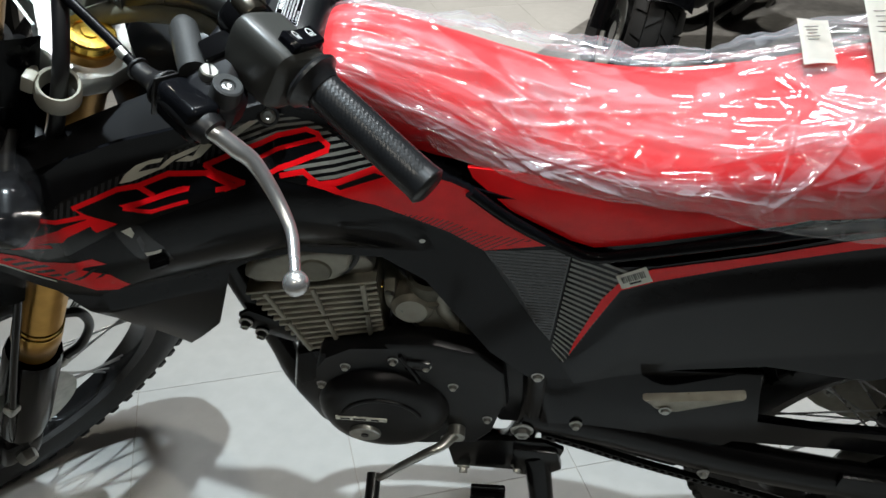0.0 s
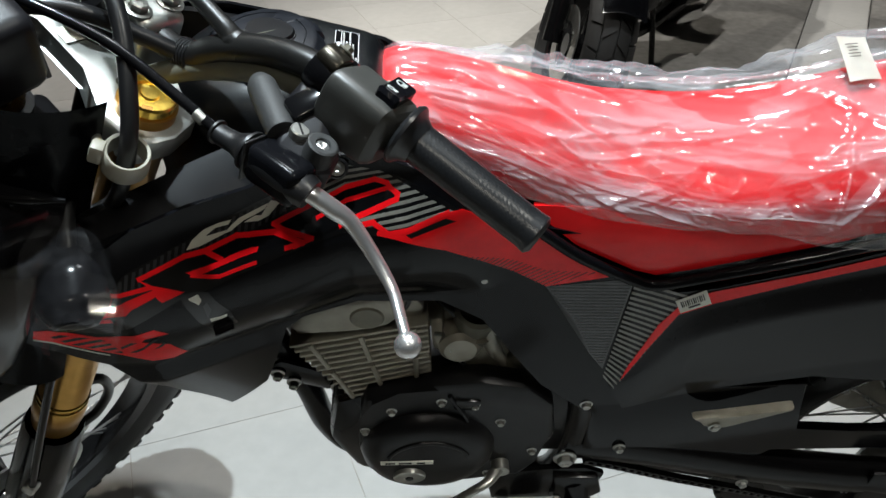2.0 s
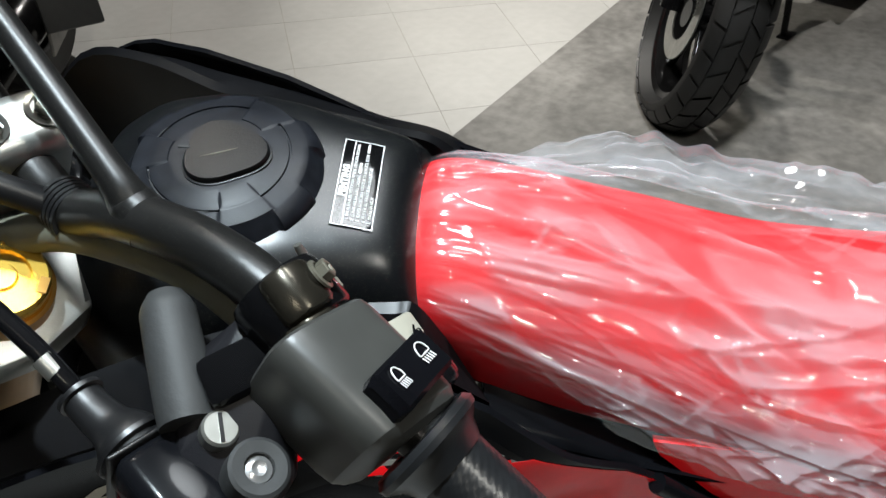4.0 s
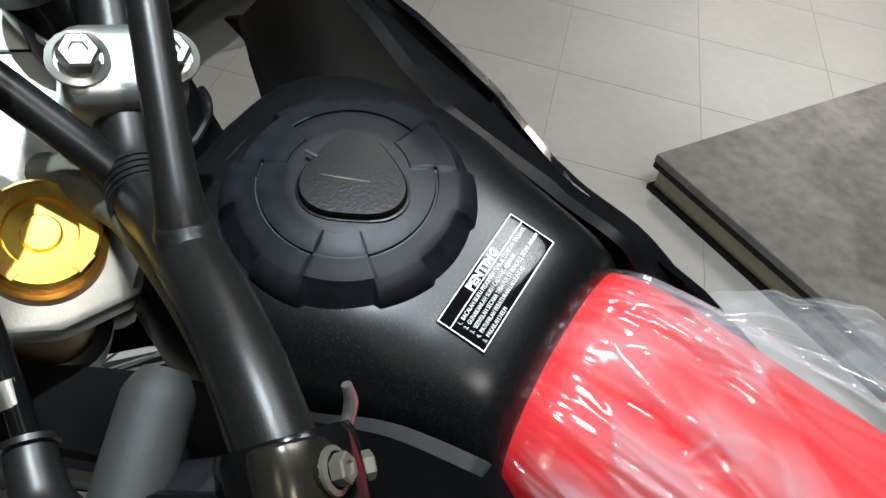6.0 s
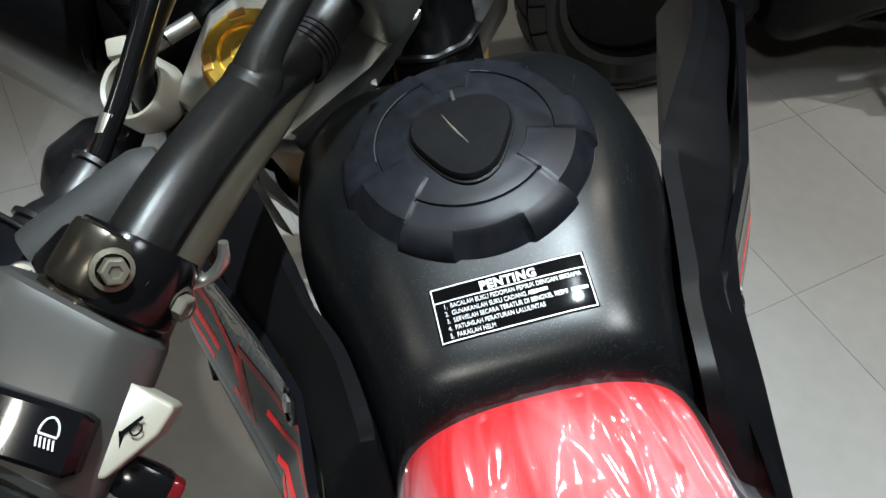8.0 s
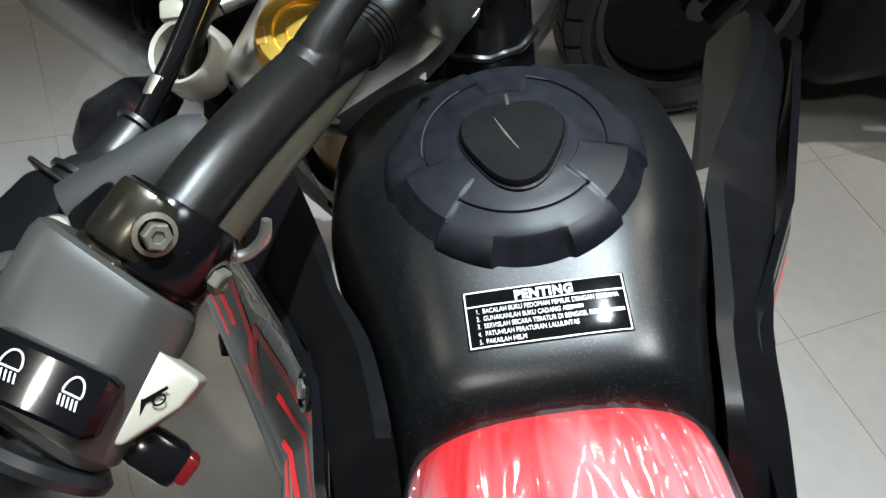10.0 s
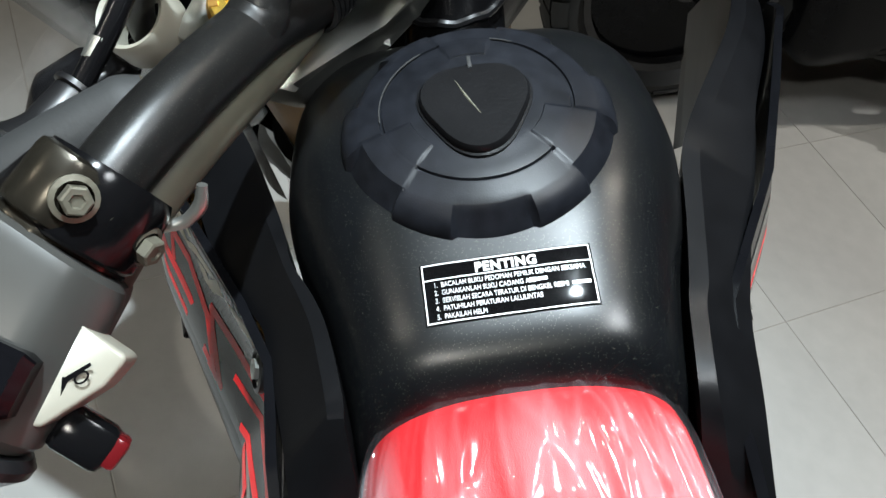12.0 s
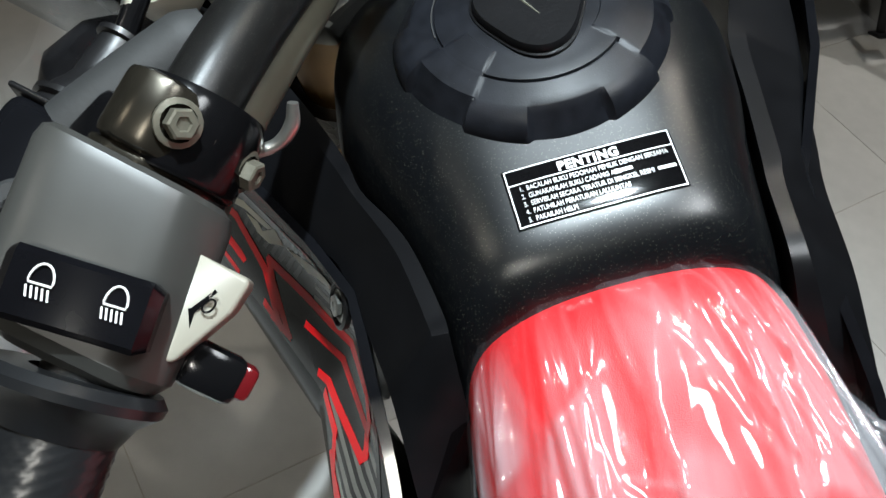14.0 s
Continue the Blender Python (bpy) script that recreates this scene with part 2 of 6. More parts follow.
def skin(outline, f, thick=0.003, cell=0.02, lift=0.0):
    """A thin curved sheet: an (x, z) outline laid on y = f(x, z), thick towards the middle plane."""
    flat = bmesh.new()
    flat.faces.new([flat.verts.new((x, 0, z)) for x, z in outline])
    bmesh.ops.triangulate(flat, faces=flat.faces[:])
    for axis in (0, 2):
        vals = [o[0 if axis == 0 else 1] for o in outline]
        k = math.ceil((min(vals) + 1e-4) / cell)
        while k * cell < max(vals) - 1e-4:
            co, no = Vector((0, 0, 0)), Vector((0, 0, 0))
            co[axis], no[axis] = k * cell, 1
            bmesh.ops.bisect_plane(flat, geom=flat.verts[:] + flat.edges[:] + flat.faces[:], dist=1e-5, plane_co=co, plane_no=no)
            k += 1
    bm = bmesh.new()
    flat.verts.index_update()
    outer, inner = [], []
    for v in flat.verts:
        y = f(v.co.x, v.co.z)
        s = 1 if y > 0 else -1
        outer.append(bm.verts.new((v.co.x, y + s * lift, v.co.z)))
        inner.append(bm.verts.new((v.co.x, y + s * lift - s * thick, v.co.z)))
    for face in flat.faces:
        ids = [v.index for v in face.verts]
        bm.faces.new([outer[i] for i in ids]), bm.faces.new([inner[i] for i in ids[::-1]])
    for e in flat.edges:
        if len(e.link_faces) == 1:
            i, j = e.verts[0].index, e.verts[1].index
            bm.faces.new((outer[i], outer[j], inner[j], inner[i]))
    flat.free()
    return bm


def grid(nu, nv, place, wrap=False):
    bm = bmesh.new()
    v = [[bm.verts.new(place(i / (nu - 1), j / (nv - 1))) for j in range(nv)] for i in range(nu)]
    for i in range(nu - 1):
        for j in range(nv - 1):
            bm.faces.new((v[i][j], v[i + 1][j], v[i + 1][j + 1], v[i][j + 1]))
    return bm


def ramp(x, pts):
    """Piecewise linear value at x."""
    if x <= pts[0][0]:
        return pts[0][1]
    for (a, p), (b, q) in zip(pts, pts[1:]):
        if x <= b:
            t = (x - a) / (b - a)
            t = t * t * (3 - 2 * t) * 0.5 + t * 0.5
            return p + (q - p) * t
    return pts[-1][1]


def smooth(x, pts):
    """A rounded curve through (x, value) pairs."""
    n = len(pts)
    d = [(pts[i + 1][1] - pts[i][1]) / (pts[i + 1][0] - pts[i][0]) for i in range(n - 1)]
    m = [d[0]] + [0.0 if d[i - 1] * d[i] <= 0 else 2 * d[i - 1] * d[i] / (d[i - 1] + d[i]) for i in range(1, n - 1)] + [d[-1]]
    x = min(max(x, pts[0][0]), pts[-1][0])
    i = max(k for k in range(n - 1) if pts[k][0] <= x)
    h = pts[i + 1][0] - pts[i][0]
    t = (x - pts[i][0]) / h
    return pts[i][1] * (2 * t ** 3 - 3 * t * t + 1) + h * m[i] * (t ** 3 - 2 * t * t + t) + pts[i + 1][1] * (3 * t * t - 2 * t ** 3) + h * m[i + 1] * (t ** 3 - t * t)


def bolt_bm(r=0.005, h=0.005, flange=1.5):
    bm = lathe([(0, 0), (r * flange, 0), (r * flange, h * 0.2), (r * 1.15, h * 0.3)], 20)
    lathe([(r, h * 0.25), (r, h * 0.9), (r * 0.85, h), (r * 0.5, h), (r * 0.4, h * 0.85), (0, h * 0.85)], 6, bm=bm)
    return bm


def axis_pose(place, direction):
    d = Vector(direction).normalized()
    return Matrix.Translation(place) @ d.to_track_quat("Z", "Y").to_matrix().to_4x4()


BOLT = {}


def bolt(place, direction, r=0.005, h=0.006, parent=None, mat=STEEL, name="bolt"):
    key = (r, h, mat.name)
    if key not in BOLT:
        ob = part(name, bolt_bm(r, h), mat, parent, sharp=30)
        BOLT[key] = ob.data
    else:
        ob = new(name, BOLT[key])
        ob.parent = parent
    ob.matrix_local = axis_pose(place, direction)
    return ob


def letters(text, size, m, mat, parent, name="lettering", thick=0.00015, bold=0.0, spacing=1.0):
    cu = bpy.data.curves.new(name, "FONT")
    cu.body, cu.size, cu.extrude, cu.offset, cu.space_character = text, size, thick, bold, spacing
    ob = bpy.data.objects.new(name, cu)
    me = bpy.data.meshes.new_from_object(ob)
    me.name = name
    bpy.data.objects.remove(ob)
    me.materials.clear()
    me.materials.append(mat)
    me.transform(m)
    res = new(name, me)
    res.parent = parent
    return res


# ---------- room ----------
def room():
    bm = rbox((14, 14, 0.1), pose(0, 0, -0.0515), 0)
    floor = tagged(part("floor", bm, GROUT), "floor of pale glazed square tiles with thin grey joints", "floor", kind="structure")
    tagged(part("ceiling", rbox((14, 14, 0.1), pose(0, 0, 3.6), 0), CEILING), "plain grey ceiling, unseen, darkened to dim reflections", "ceiling", kind="structure")
    for name, x, y, sx, sy in (("wall_north", 0, 7.05, 14.2, 0.1), ("wall_south", 0, -7.05, 14.2, 0.1), ("wall_east", 7.05, 0, 0.1, 14), ("wall_west", -7.05, 0, 0.1, 14)):
        tagged(part(name, rbox((sx, sy, 3.6), pose(x, y, 1.75), 0), PLASTER), "plain painted wall, unseen, darkened to dim reflections", "wall", kind="structure")
    return floor


FLOOR = room()


# ---------- the motorcycle ----------
LEAN = pose(0, 0, 0, 17.0, 0, 0)
BIKE = thing("motorcycle", "black and red trail motorcycle leaning on its side stand", "motorcycle", LEAN)
STEER = pose(-0.43, 0, 1.03) @ pose(0, 0, 0, 0, 26.0, 0) @ pose(0, 0, 0, 0, 0, 48)


def side_y(x, z):
    """Outer face of the left bodywork; y is negative on the left."""
    r = min(max((-0.24 - x) / 0.18, 0), 1) * 0.072
    g = min(max((z - 0.60) / 0.17, 0.1), 1)
    b = max(0, 1 - ((z - 0.885) / (0.075 if z > 0.885 else 0.085)) ** 2) ** (2 if z > 0.885 else 1) * 0.028 * min(max((-0.09 - x) / 0.1, 0), 1) * min(max((x + 0.50) / 0.15, 0), 1)
    b -= 0.005 * min(max((z - 0.92) / 0.045, 0), 1) * min(max((x + 0.32) / 0.05, 0), 1) * min(max((-0.06 - x) / 0.06, 0), 1)
    return -(0.095 + r * g + b + min(max((x - 0.05) / 0.3, 0), 1) * 0.012)


def other_y(x, z):
    """Outer face of the right bodywork, flatter than the left."""
    r = min(max((-0.24 - x) / 0.18, 0), 1) * 0.072
    g = min(max((z - 0.60) / 0.17, 0.1), 1)
    b = max(0, 1 - ((z - 0.885) / 0.085) ** 2) * 0.008 * min(max((-0.09 - x) / 0.1, 0), 1)
    n = 0.018 * min(max((x + 0.30) / 0.1, 0), 1) * min(max((0.06 - x) / 0.12, 0), 1) * min(max((z - 0.80) / 0.08, 0), 1)
    return 0.095 + r * g + b - n + min(max((x - 0.05) / 0.3, 0), 1) * 0.012


def tank():
    def section(x):
        w = smooth(x, [(-0.40, 0.050), (-0.375, 0.070), (-0.345, 0.080), (-0.31, 0.082), (-0.28, 0.077), (-0.25, 0.068), (-0.21, 0.0605), (-0.18, 0.058)])
        z = smooth(x, [(-0.40, 0.975), (-0.375, 1.004), (-0.345, 1.018), (-0.31, 1.0225), (-0.275, 1.0205), (-0.2475, 1.0155), (-0.2362, 1.0130), (-0.2257, 1.0103), (-0.216, 1.0062), (-0.208, 0.998), (-0.202, 0.983), (-0.195, 0.955), (-0.18, 0.90)])
        return w, z

    def place(u, v):
        x = -0.40 + 0.217 * u
        w, z = section(x)
        a = (v - 0.5) * 2
        s = 1 if a > 0 else -1
        a = abs(a)
        if a < 0.7:
            k = a / 0.7
            y = w * (1 - (1 - k) ** 1.25) * 0.98 if k < 1 else w
            y = w * math.sin(k * math.pi / 2)
            h = z - (z - 0.955) * (1 - max(0, 1 - (y / w) ** 4.6) ** 0.5) * 0.9
        else:
            k = (a - 0.7) / 0.3
            y = w * (1 + 0.05 * k)
            h = z - (z - 0.955) * 0.9 - k * (z - 0.78 - (z - 0.955) * 0.9)
        return (x, s * y, h)

    body = part("fuel_tank", grid(120, 101, place), TANKPAINT, BIKE, "satin black metal fuel tank with fine metallic flecks", sharp=60)
    # filler cap cover
    m = pose(-0.304, 0, 1.0105, 0, 2, 0)
    bm = bmesh.new()
    seg = 288

    def near(a, step, first, half, soft=1.4):
        """1 where the angle a lies within half degrees of first + k * step, falling to 0 over soft degrees."""
        e = abs((math.degrees(a) - first + step / 2) % step - step / 2)
        return max(0.0, min(1.0, (half - e) / soft + 0.5))

    # six finger scoops round the rim, three raised pads on the top, a groove between the pads
    top = [(0.0, 0.0228), (0.012, 0.0229), (0.022, 0.0227), (0.0246, 0.0224), (0.0250, 0.0223), (0.030, 0.0216), (0.0338, 0.0209), (0.0341, 0.0208), (0.0344, 0.0207), (0.0352, 0.0206), (0.0355, 0.0205), (0.0358, 0.0204), (0.040, 0.0193), (0.0432, 0.0183), (0.0438, 0.0181), (0.0455, 0.0173), (0.0472, 0.0162), (0.0486, 0.0150), (0.0497, 0.0136), (0.0506, 0.0118), (0.0513, 0.0094), (0.0517, 0.0066), (0.0519, 0.0030), (0.0515, 0.0008), (0.0498, -0.0008)]
    rings = []
    for r, z in top:
        ring = []
        for k in range(seg):
            a = 2 * math.pi * k / seg
            scoop, pad = near(a, 60, 0, 16.5), near(a, 120, 60, 19.0 - 90 * max(0, 0.045 - r) * 2, 0.9)
            rr, h = r, z
            if 0.0435 < r and z > 0.0068:
                h = max(h - scoop * min(0.0046, (r - 0.0436) * 0.95), min(h, 0.0070 + (0.0515 - r) * 0.5))
            if 0.0248 < r < 0.0435:
                h += 0.0006 * pad
            if 0.0343 < r < 0.0353:
                h -= 0.0011 * (1 - pad)
            ring.append(bm.verts.new((rr * math.cos(a), rr * math.sin(a), h)))
        rings.append(ring)
    for a, b in zip(rings, rings[1:]):
        for k in range(seg):
            bm.faces.new((a[k], a[(k + 1) % seg], b[(k + 1) % seg], b[k]))
    bmesh.ops.remove_doubles(bm, verts=bm.verts[:], dist=1e-6)
    bm.transform(m)
    cover = part("fuel_cap_cover", bm, CAPBLACK, body, "matte black moulded plastic filler cap cover with scooped rim", 28)
    # pale scuffed edges of two pads and the groove
    def scuff(pts, w):
        part("scuffed_edge", sweep([m @ Vector((r * math.cos(radians(a)), r * math.sin(radians(a)), z)) for r, a, z in pts], w, 6, 3), GREYRUBBER, cover)
    scuff([(0.0262, -46, 0.0222), (0.034, -44, 0.0210), (0.0440, -42, 0.0180)], [0.0002, 0.00045, 0.0004])
    scuff([(0.0352, a, 0.0208) for a in range(-150, -84, 8)], 0.0003)
    scuff([(0.0352, a, 0.0208) for a in range(150, 178, 6)], 0.0003)
    # keyhole flap: a rounded triangle with one notch at the front
    bm = bmesh.new()

    def flap(scale, z):
        out = []
        for s in range(60):
            a = 2 * math.pi * s / 60
            r = 0.0214 * (1 + 0.10 * math.cos(3 * a)) * scale
            out.append(bm.verts.new((r * math.cos(a) * 0.98 + 0.003, r * math.sin(a) * 0.92, z)))
        return out

    rs = [flap(1.03, 0.0215), flap(1.03, 0.0234), flap(0.98, 0.0236), flap(0.98, 0.0250), flap(0.94, 0.0264), flap(0.5, 0.0267)]
    for a, b in zip(rs, rs[1:]):
        for s in range(60):
            bm.faces.new((a[s], a[(s + 1) % 60], b[(s + 1) % 60], b[s]))
    bm.faces.new(rs[-1])
    bm.transform(m)
    part("keyhole_flap", bm, ENGINEBLACK, cover, "black rounded triangular keyhole flap")
    part("flap_notch", rbox((0.006, 0.0016, 0.0010), m @ pose(-0.0165, 0.0, 0.0263), 0.0004), GREYRUBBER, cover)
    part("scratch", sweep([m @ Vector(p) for p in ((-0.008, -0.0062, 0.0266), (0.001, -0.0030, 0.0267), (0.010, 0.0010, 0.0266))], [0.0001, 0.0005, 0.0002], 6, 4), LOOM, cover)
    part("tank_neck_ring", lathe([(0.0535, 0), (0.058, 0.001), (0.059, 0.005), (0.054, 0.006)], 64, m @ pose(0, 0, -0.006), closed=True), RUBBER, body)
    # advice label
    lm = pose(-0.2362, 0.0015, 1.0132, 0, 13.0, 0) @ pose(0, 0, 0, 0, 0, 90)

    def bend(ob):
        # lie on the tank's crown: each vertex keeps its height over the label's plane
        for v in ob.data.vertices:
            w, z = section(v.co.x)
            plane = 1.0132 - (v.co.x + 0.2362) * math.tan(radians(13.0))
            crown = z - (z - 0.955) * (1 - max(0, 1 - (abs(v.co.y) / w) ** 4.6) ** 0.5) * 0.9
            v.co.z += crown - plane + 0.0004
        return ob

    def strip(sx, sy, px, py, lift):
        bm = grid(41 if sx > sy else 2, 2 if sx > sy else 21, lambda u, v: lm @ Vector((px + (u - 0.5) * sx, py + (v - 0.5) * sy, lift)))
        return bm

    bm = grid(61, 31, lambda u, v: lm @ Vector(((u - 0.5) * 0.0575, (v - 0.5) * 0.0215, 0.0003)))
    bmesh.ops.solidify(bm, geom=bm.faces[:], thickness=0.0003)
    lab = bend(part("advice_label", bm, LABELBLACK, body, "black advice label with white printed lines"))
    for sx, sy, px, py in ((0.0565, 0.0005, 0, 0.0102), (0.0565, 0.0005, 0, -0.0102), (0.0005, 0.0204, 0.028, 0), (0.0005, 0.0204, -0.028, 0), (0.056, 0.0005, 0, 0.0048)):
        bend(part("label_rule", strip(sx, sy, px, py, 0.0005), LABELWHITE, lab))
    bend(letters("PENTING", 0.0046, lm @ pose(-0.0105, 0.0057, 0.0005), LABELWHITE, lab, bold=0.00020, spacing=1.12))
    lines = ("1.  BACALAH BUKU PEDOMAN PEMILIK DENGAN SEKSAMA", "2.  GUNAKANLAH SUKU CADANG ASLI", "3.  SERVISLAH SECARA TERATUR DI BENGKEL RESMI", "4.  PATUHILAH PERATURAN LALULINTAS", "5.  PAKAILAH HELM")
    for i, s in enumerate(lines):
        bend(letters(s, 0.00245, lm @ pose(-0.0248, 0.0020 - i * 0.00278, 0.0005) @ Matrix.Diagonal((0.78, 1, 1, 1)), LABELWHITE, lab))
        if i in (1, 2):
            end = 0.0055 if i == 1 else 0.0195
            bend(part("word_bar", rbox((0.0062, 0.0012, 0.0002), lm @ pose(end + 0.0042, 0.0029 - i * 0.00278, 0.0005), 0), LABELWHITE, lab))


tank()


def shroud(sign):
    f = side_y if sign < 0 else other_y
    top = [(-0.548, 0.857), (-0.512, 0.877), (-0.478, 0.894), (-0.455, 0.92), (-0.435, 0.95), (-0.40, 0.968), (-0.36, 0.975), (-0.30, 0.976), (-0.25, 0.979), (-0.205, 0.972), (-0.165, 0.952), (-0.12, 0.918)]
    low = [(-0.07, 0.885), (-0.03, 0.848), (0.03, 0.81), (0.022, 0.66), (0.05, 0.575), (0.0, 0.575), (-0.046, 0.624), (-0.084, 0.691), (-0.117, 0.752), (-0.16, 0.786), (-0.23, 0.789), (-0.292, 0.795), (-0.309, 0.786), (-0.342, 0.687), (-0.391, 0.628), (-0.425, 0.744), (-0.463, 0.802), (-0.508, 0.828)]
    sh = part("radiator_shroud", skin(top + low, f, 0.004, 0.005), PLASTIC, BIKE, "black plastic side shroud with red and grey striped graphics" if sign < 0 else "black plastic side shroud on the far flank")
    # sloping inner cover between tank and shroud
    if sign < 0:
        inner = [(-0.455, 0.132, 0.958), (-0.40, 0.118, 0.975), (-0.345, 0.096, 0.988), (-0.2906, 0.0792, 0.998), (-0.2704, 0.0752, 0.998), (-0.2534, 0.0672, 0.998), (-0.238, 0.0621, 0.998), (-0.2127, 0.0580, 0.9965), (-0.2015, 0.0578, 0.9945), (-0.188, 0.0585, 0.965)]
        ridge = [(-0.455, 0.142, 0.958), (-0.40, 0.126, 0.974), (-0.345, 0.102, 0.986), (-0.2906, 0.0845, 0.9965), (-0.2704, 0.0785, 0.997), (-0.2534, 0.0722, 0.997), (-0.238, 0.0676, 0.997), (-0.2127, 0.0640, 0.9955), (-0.2025, 0.0635, 0.993), (-0.186, 0.066, 0.962)]
        outer = [(-0.455, 0.160, 0.945), (-0.40, 0.148, 0.962), (-0.345, 0.128, 0.970), (-0.2971, 0.1130, 0.973), (-0.2721, 0.1000, 0.975), (-0.2573, 0.0915, 0.976), (-0.2441, 0.0890, 0.976), (-0.2153, 0.0842, 0.975), (-0.195, 0.0822, 0.972), (-0.165, 0.083, 0.945)]
    else:
        inner = [(-0.52, 0.158, 0.880), (-0.455, 0.150, 0.955), (-0.40, 0.132, 0.972), (-0.345, 0.1005, 0.980), (-0.3215, 0.0880, 0.985), (-0.3056, 0.0815, 0.985), (-0.2761, 0.0752, 0.985), (-0.2482, 0.0685, 0.985), (-0.235, 0.0650, 0.985), (-0.2078, 0.0605, 0.983), (-0.195, 0.0600, 0.970), (-0.185, 0.0605, 0.950)]
        ridge = [(-0.52, 0.160, 0.880), (-0.455, 0.155, 0.957), (-0.40, 0.140, 0.972), (-0.345, 0.1090, 0.979), (-0.3215, 0.0960, 0.983), (-0.3056, 0.0890, 0.9845), (-0.2761, 0.0820, 0.9845), (-0.2472, 0.0755, 0.9845), (-0.235, 0.0715, 0.984), (-0.2067, 0.0668, 0.982), (-0.190, 0.068, 0.966), (-0.175, 0.070, 0.942)]
        outer = [(-0.52, 0.163, 0.870), (-0.455, 0.163, 0.945), (-0.40, 0.152, 0.960), (-0.345, 0.128, 0.968), (-0.3215, 0.120, 0.969), (-0.2991, 0.1120, 0.970), (-0.2761, 0.1030, 0.972), (-0.2522, 0.0945, 0.974), (-0.235, 0.0895, 0.972), (-0.205, 0.0850, 0.968), (-0.185, 0.084, 0.955), (-0.16, 0.085, 0.93)]
    a, b, c = spline(inner, 4), spline(ridge, 4), spline(outer, 4)
    bm = bmesh.new()
    rows = []
    for p, q, r in zip(a, b, c):
        low_in = Vector((p.x, p.y + 0.006, p.z - 0.13))
        low_out = Vector((r.x, r.y - 0.004, r.z - 0.03))
        rows.append([bm.verts.new((v.x, sign * v.y, v.z)) for v in (low_in, p, q, r, low_out)])
    for r1, r2 in zip(rows, rows[1:]):
        for i in range(4):
            bm.faces.new((r1[i], r1[i + 1], r2[i + 1], r2[i]))
        bm.faces.new((r1[4], r1[0], r2[0], r2[4]))
    bm.faces.new(rows[0]), bm.faces.new(rows[-1])
    part("tank_side_cover", bm, COVERBLACK, sh, "gloss black bevelled cover strip beside the tank", 25)
    at = (-0.245, f(-0.245, 0.967) + sign * 0.0022, 0.967)
    s = bolt(at, (0.1, sign * 0.85, 0.4), 0.0045, 0.003, sh, name="shroud_screw")
    part("screw_seat", lathe([(0.0095, -0.001), (0.0095, 0.0012), (0.0078, 0.0018), (0.007, 0.0)], 24, axis_pose(at, (0.1, sign * 0.85, 0.4)), closed=True), RUBBER, sh)
    bolt((-0.118, sign * 0.0955, 0.817), (0, sign, 0), 0.0035, 0.003, sh)
    bolt((-0.392, sign * 0.11, 0.655), (0, sign, 0), 0.0035, 0.003, sh)
    return sh


LEFT = shroud(-1)
RIGHT = shroud(1)


def decal(name, outline, mat, parent, lift=0.0006, f=side_y, label=""):
    return part(name, skin(outline, f, 0.0001, 0.005, 0.00012 + lift * 0.3), mat, parent, label)


def stroke(pts, w):
    """An outline of width w along a line of (x, z) points."""
    p = [Vector(q) for q in pts]
    left, right = [], []
    for i, q in enumerate(p):
        d = (p[min(i + 1, len(p) - 1)] - p[max(i - 1, 0)]).normalized()
        n = Vector((-d.y, d.x)) * w / 2
        left.append(tuple(q + n)), right.append(tuple(q - n))
    return left + right[::-1]


def hatch(outline, angle, period, width, name, mat, parent, lift, f=side_y):
    """Parallel stripes across an (x, z) outline, clipped to it."""
    c, q = math.cos(radians(angle)), math.sin(radians(angle))
    pts = [(x * c + z * q, -x * q + z * c) for x, z in outline]
    k = math.ceil(min(p[1] for p in pts) / period)
    while k * period < max(p[1] for p in pts):
        ends = []
        for h in (k * period - width / 2, k * period + width / 2):
            cut = sorted(a[0] + (b[0] - a[0]) * (h - a[1]) / (b[1] - a[1]) for a, b in zip(pts, pts[1:] + pts[:1]) if (a[1] > h) != (b[1] > h))
            ends.append((cut[0], cut[-1], h) if len(cut) > 1 else None)
        if all(ends) and min(e[1] - e[0] for e in ends) > 0.002:
            quad = [(ends[0][0], ends[0][2]), (ends[0][1], ends[0][2]), (ends[1][1], ends[1][2]), (ends[1][0], ends[1][2])]
            decal(name, [(u * c - v * q, u * q + v * c) for u, v in quad], mat, parent, lift, f)
        k += 1


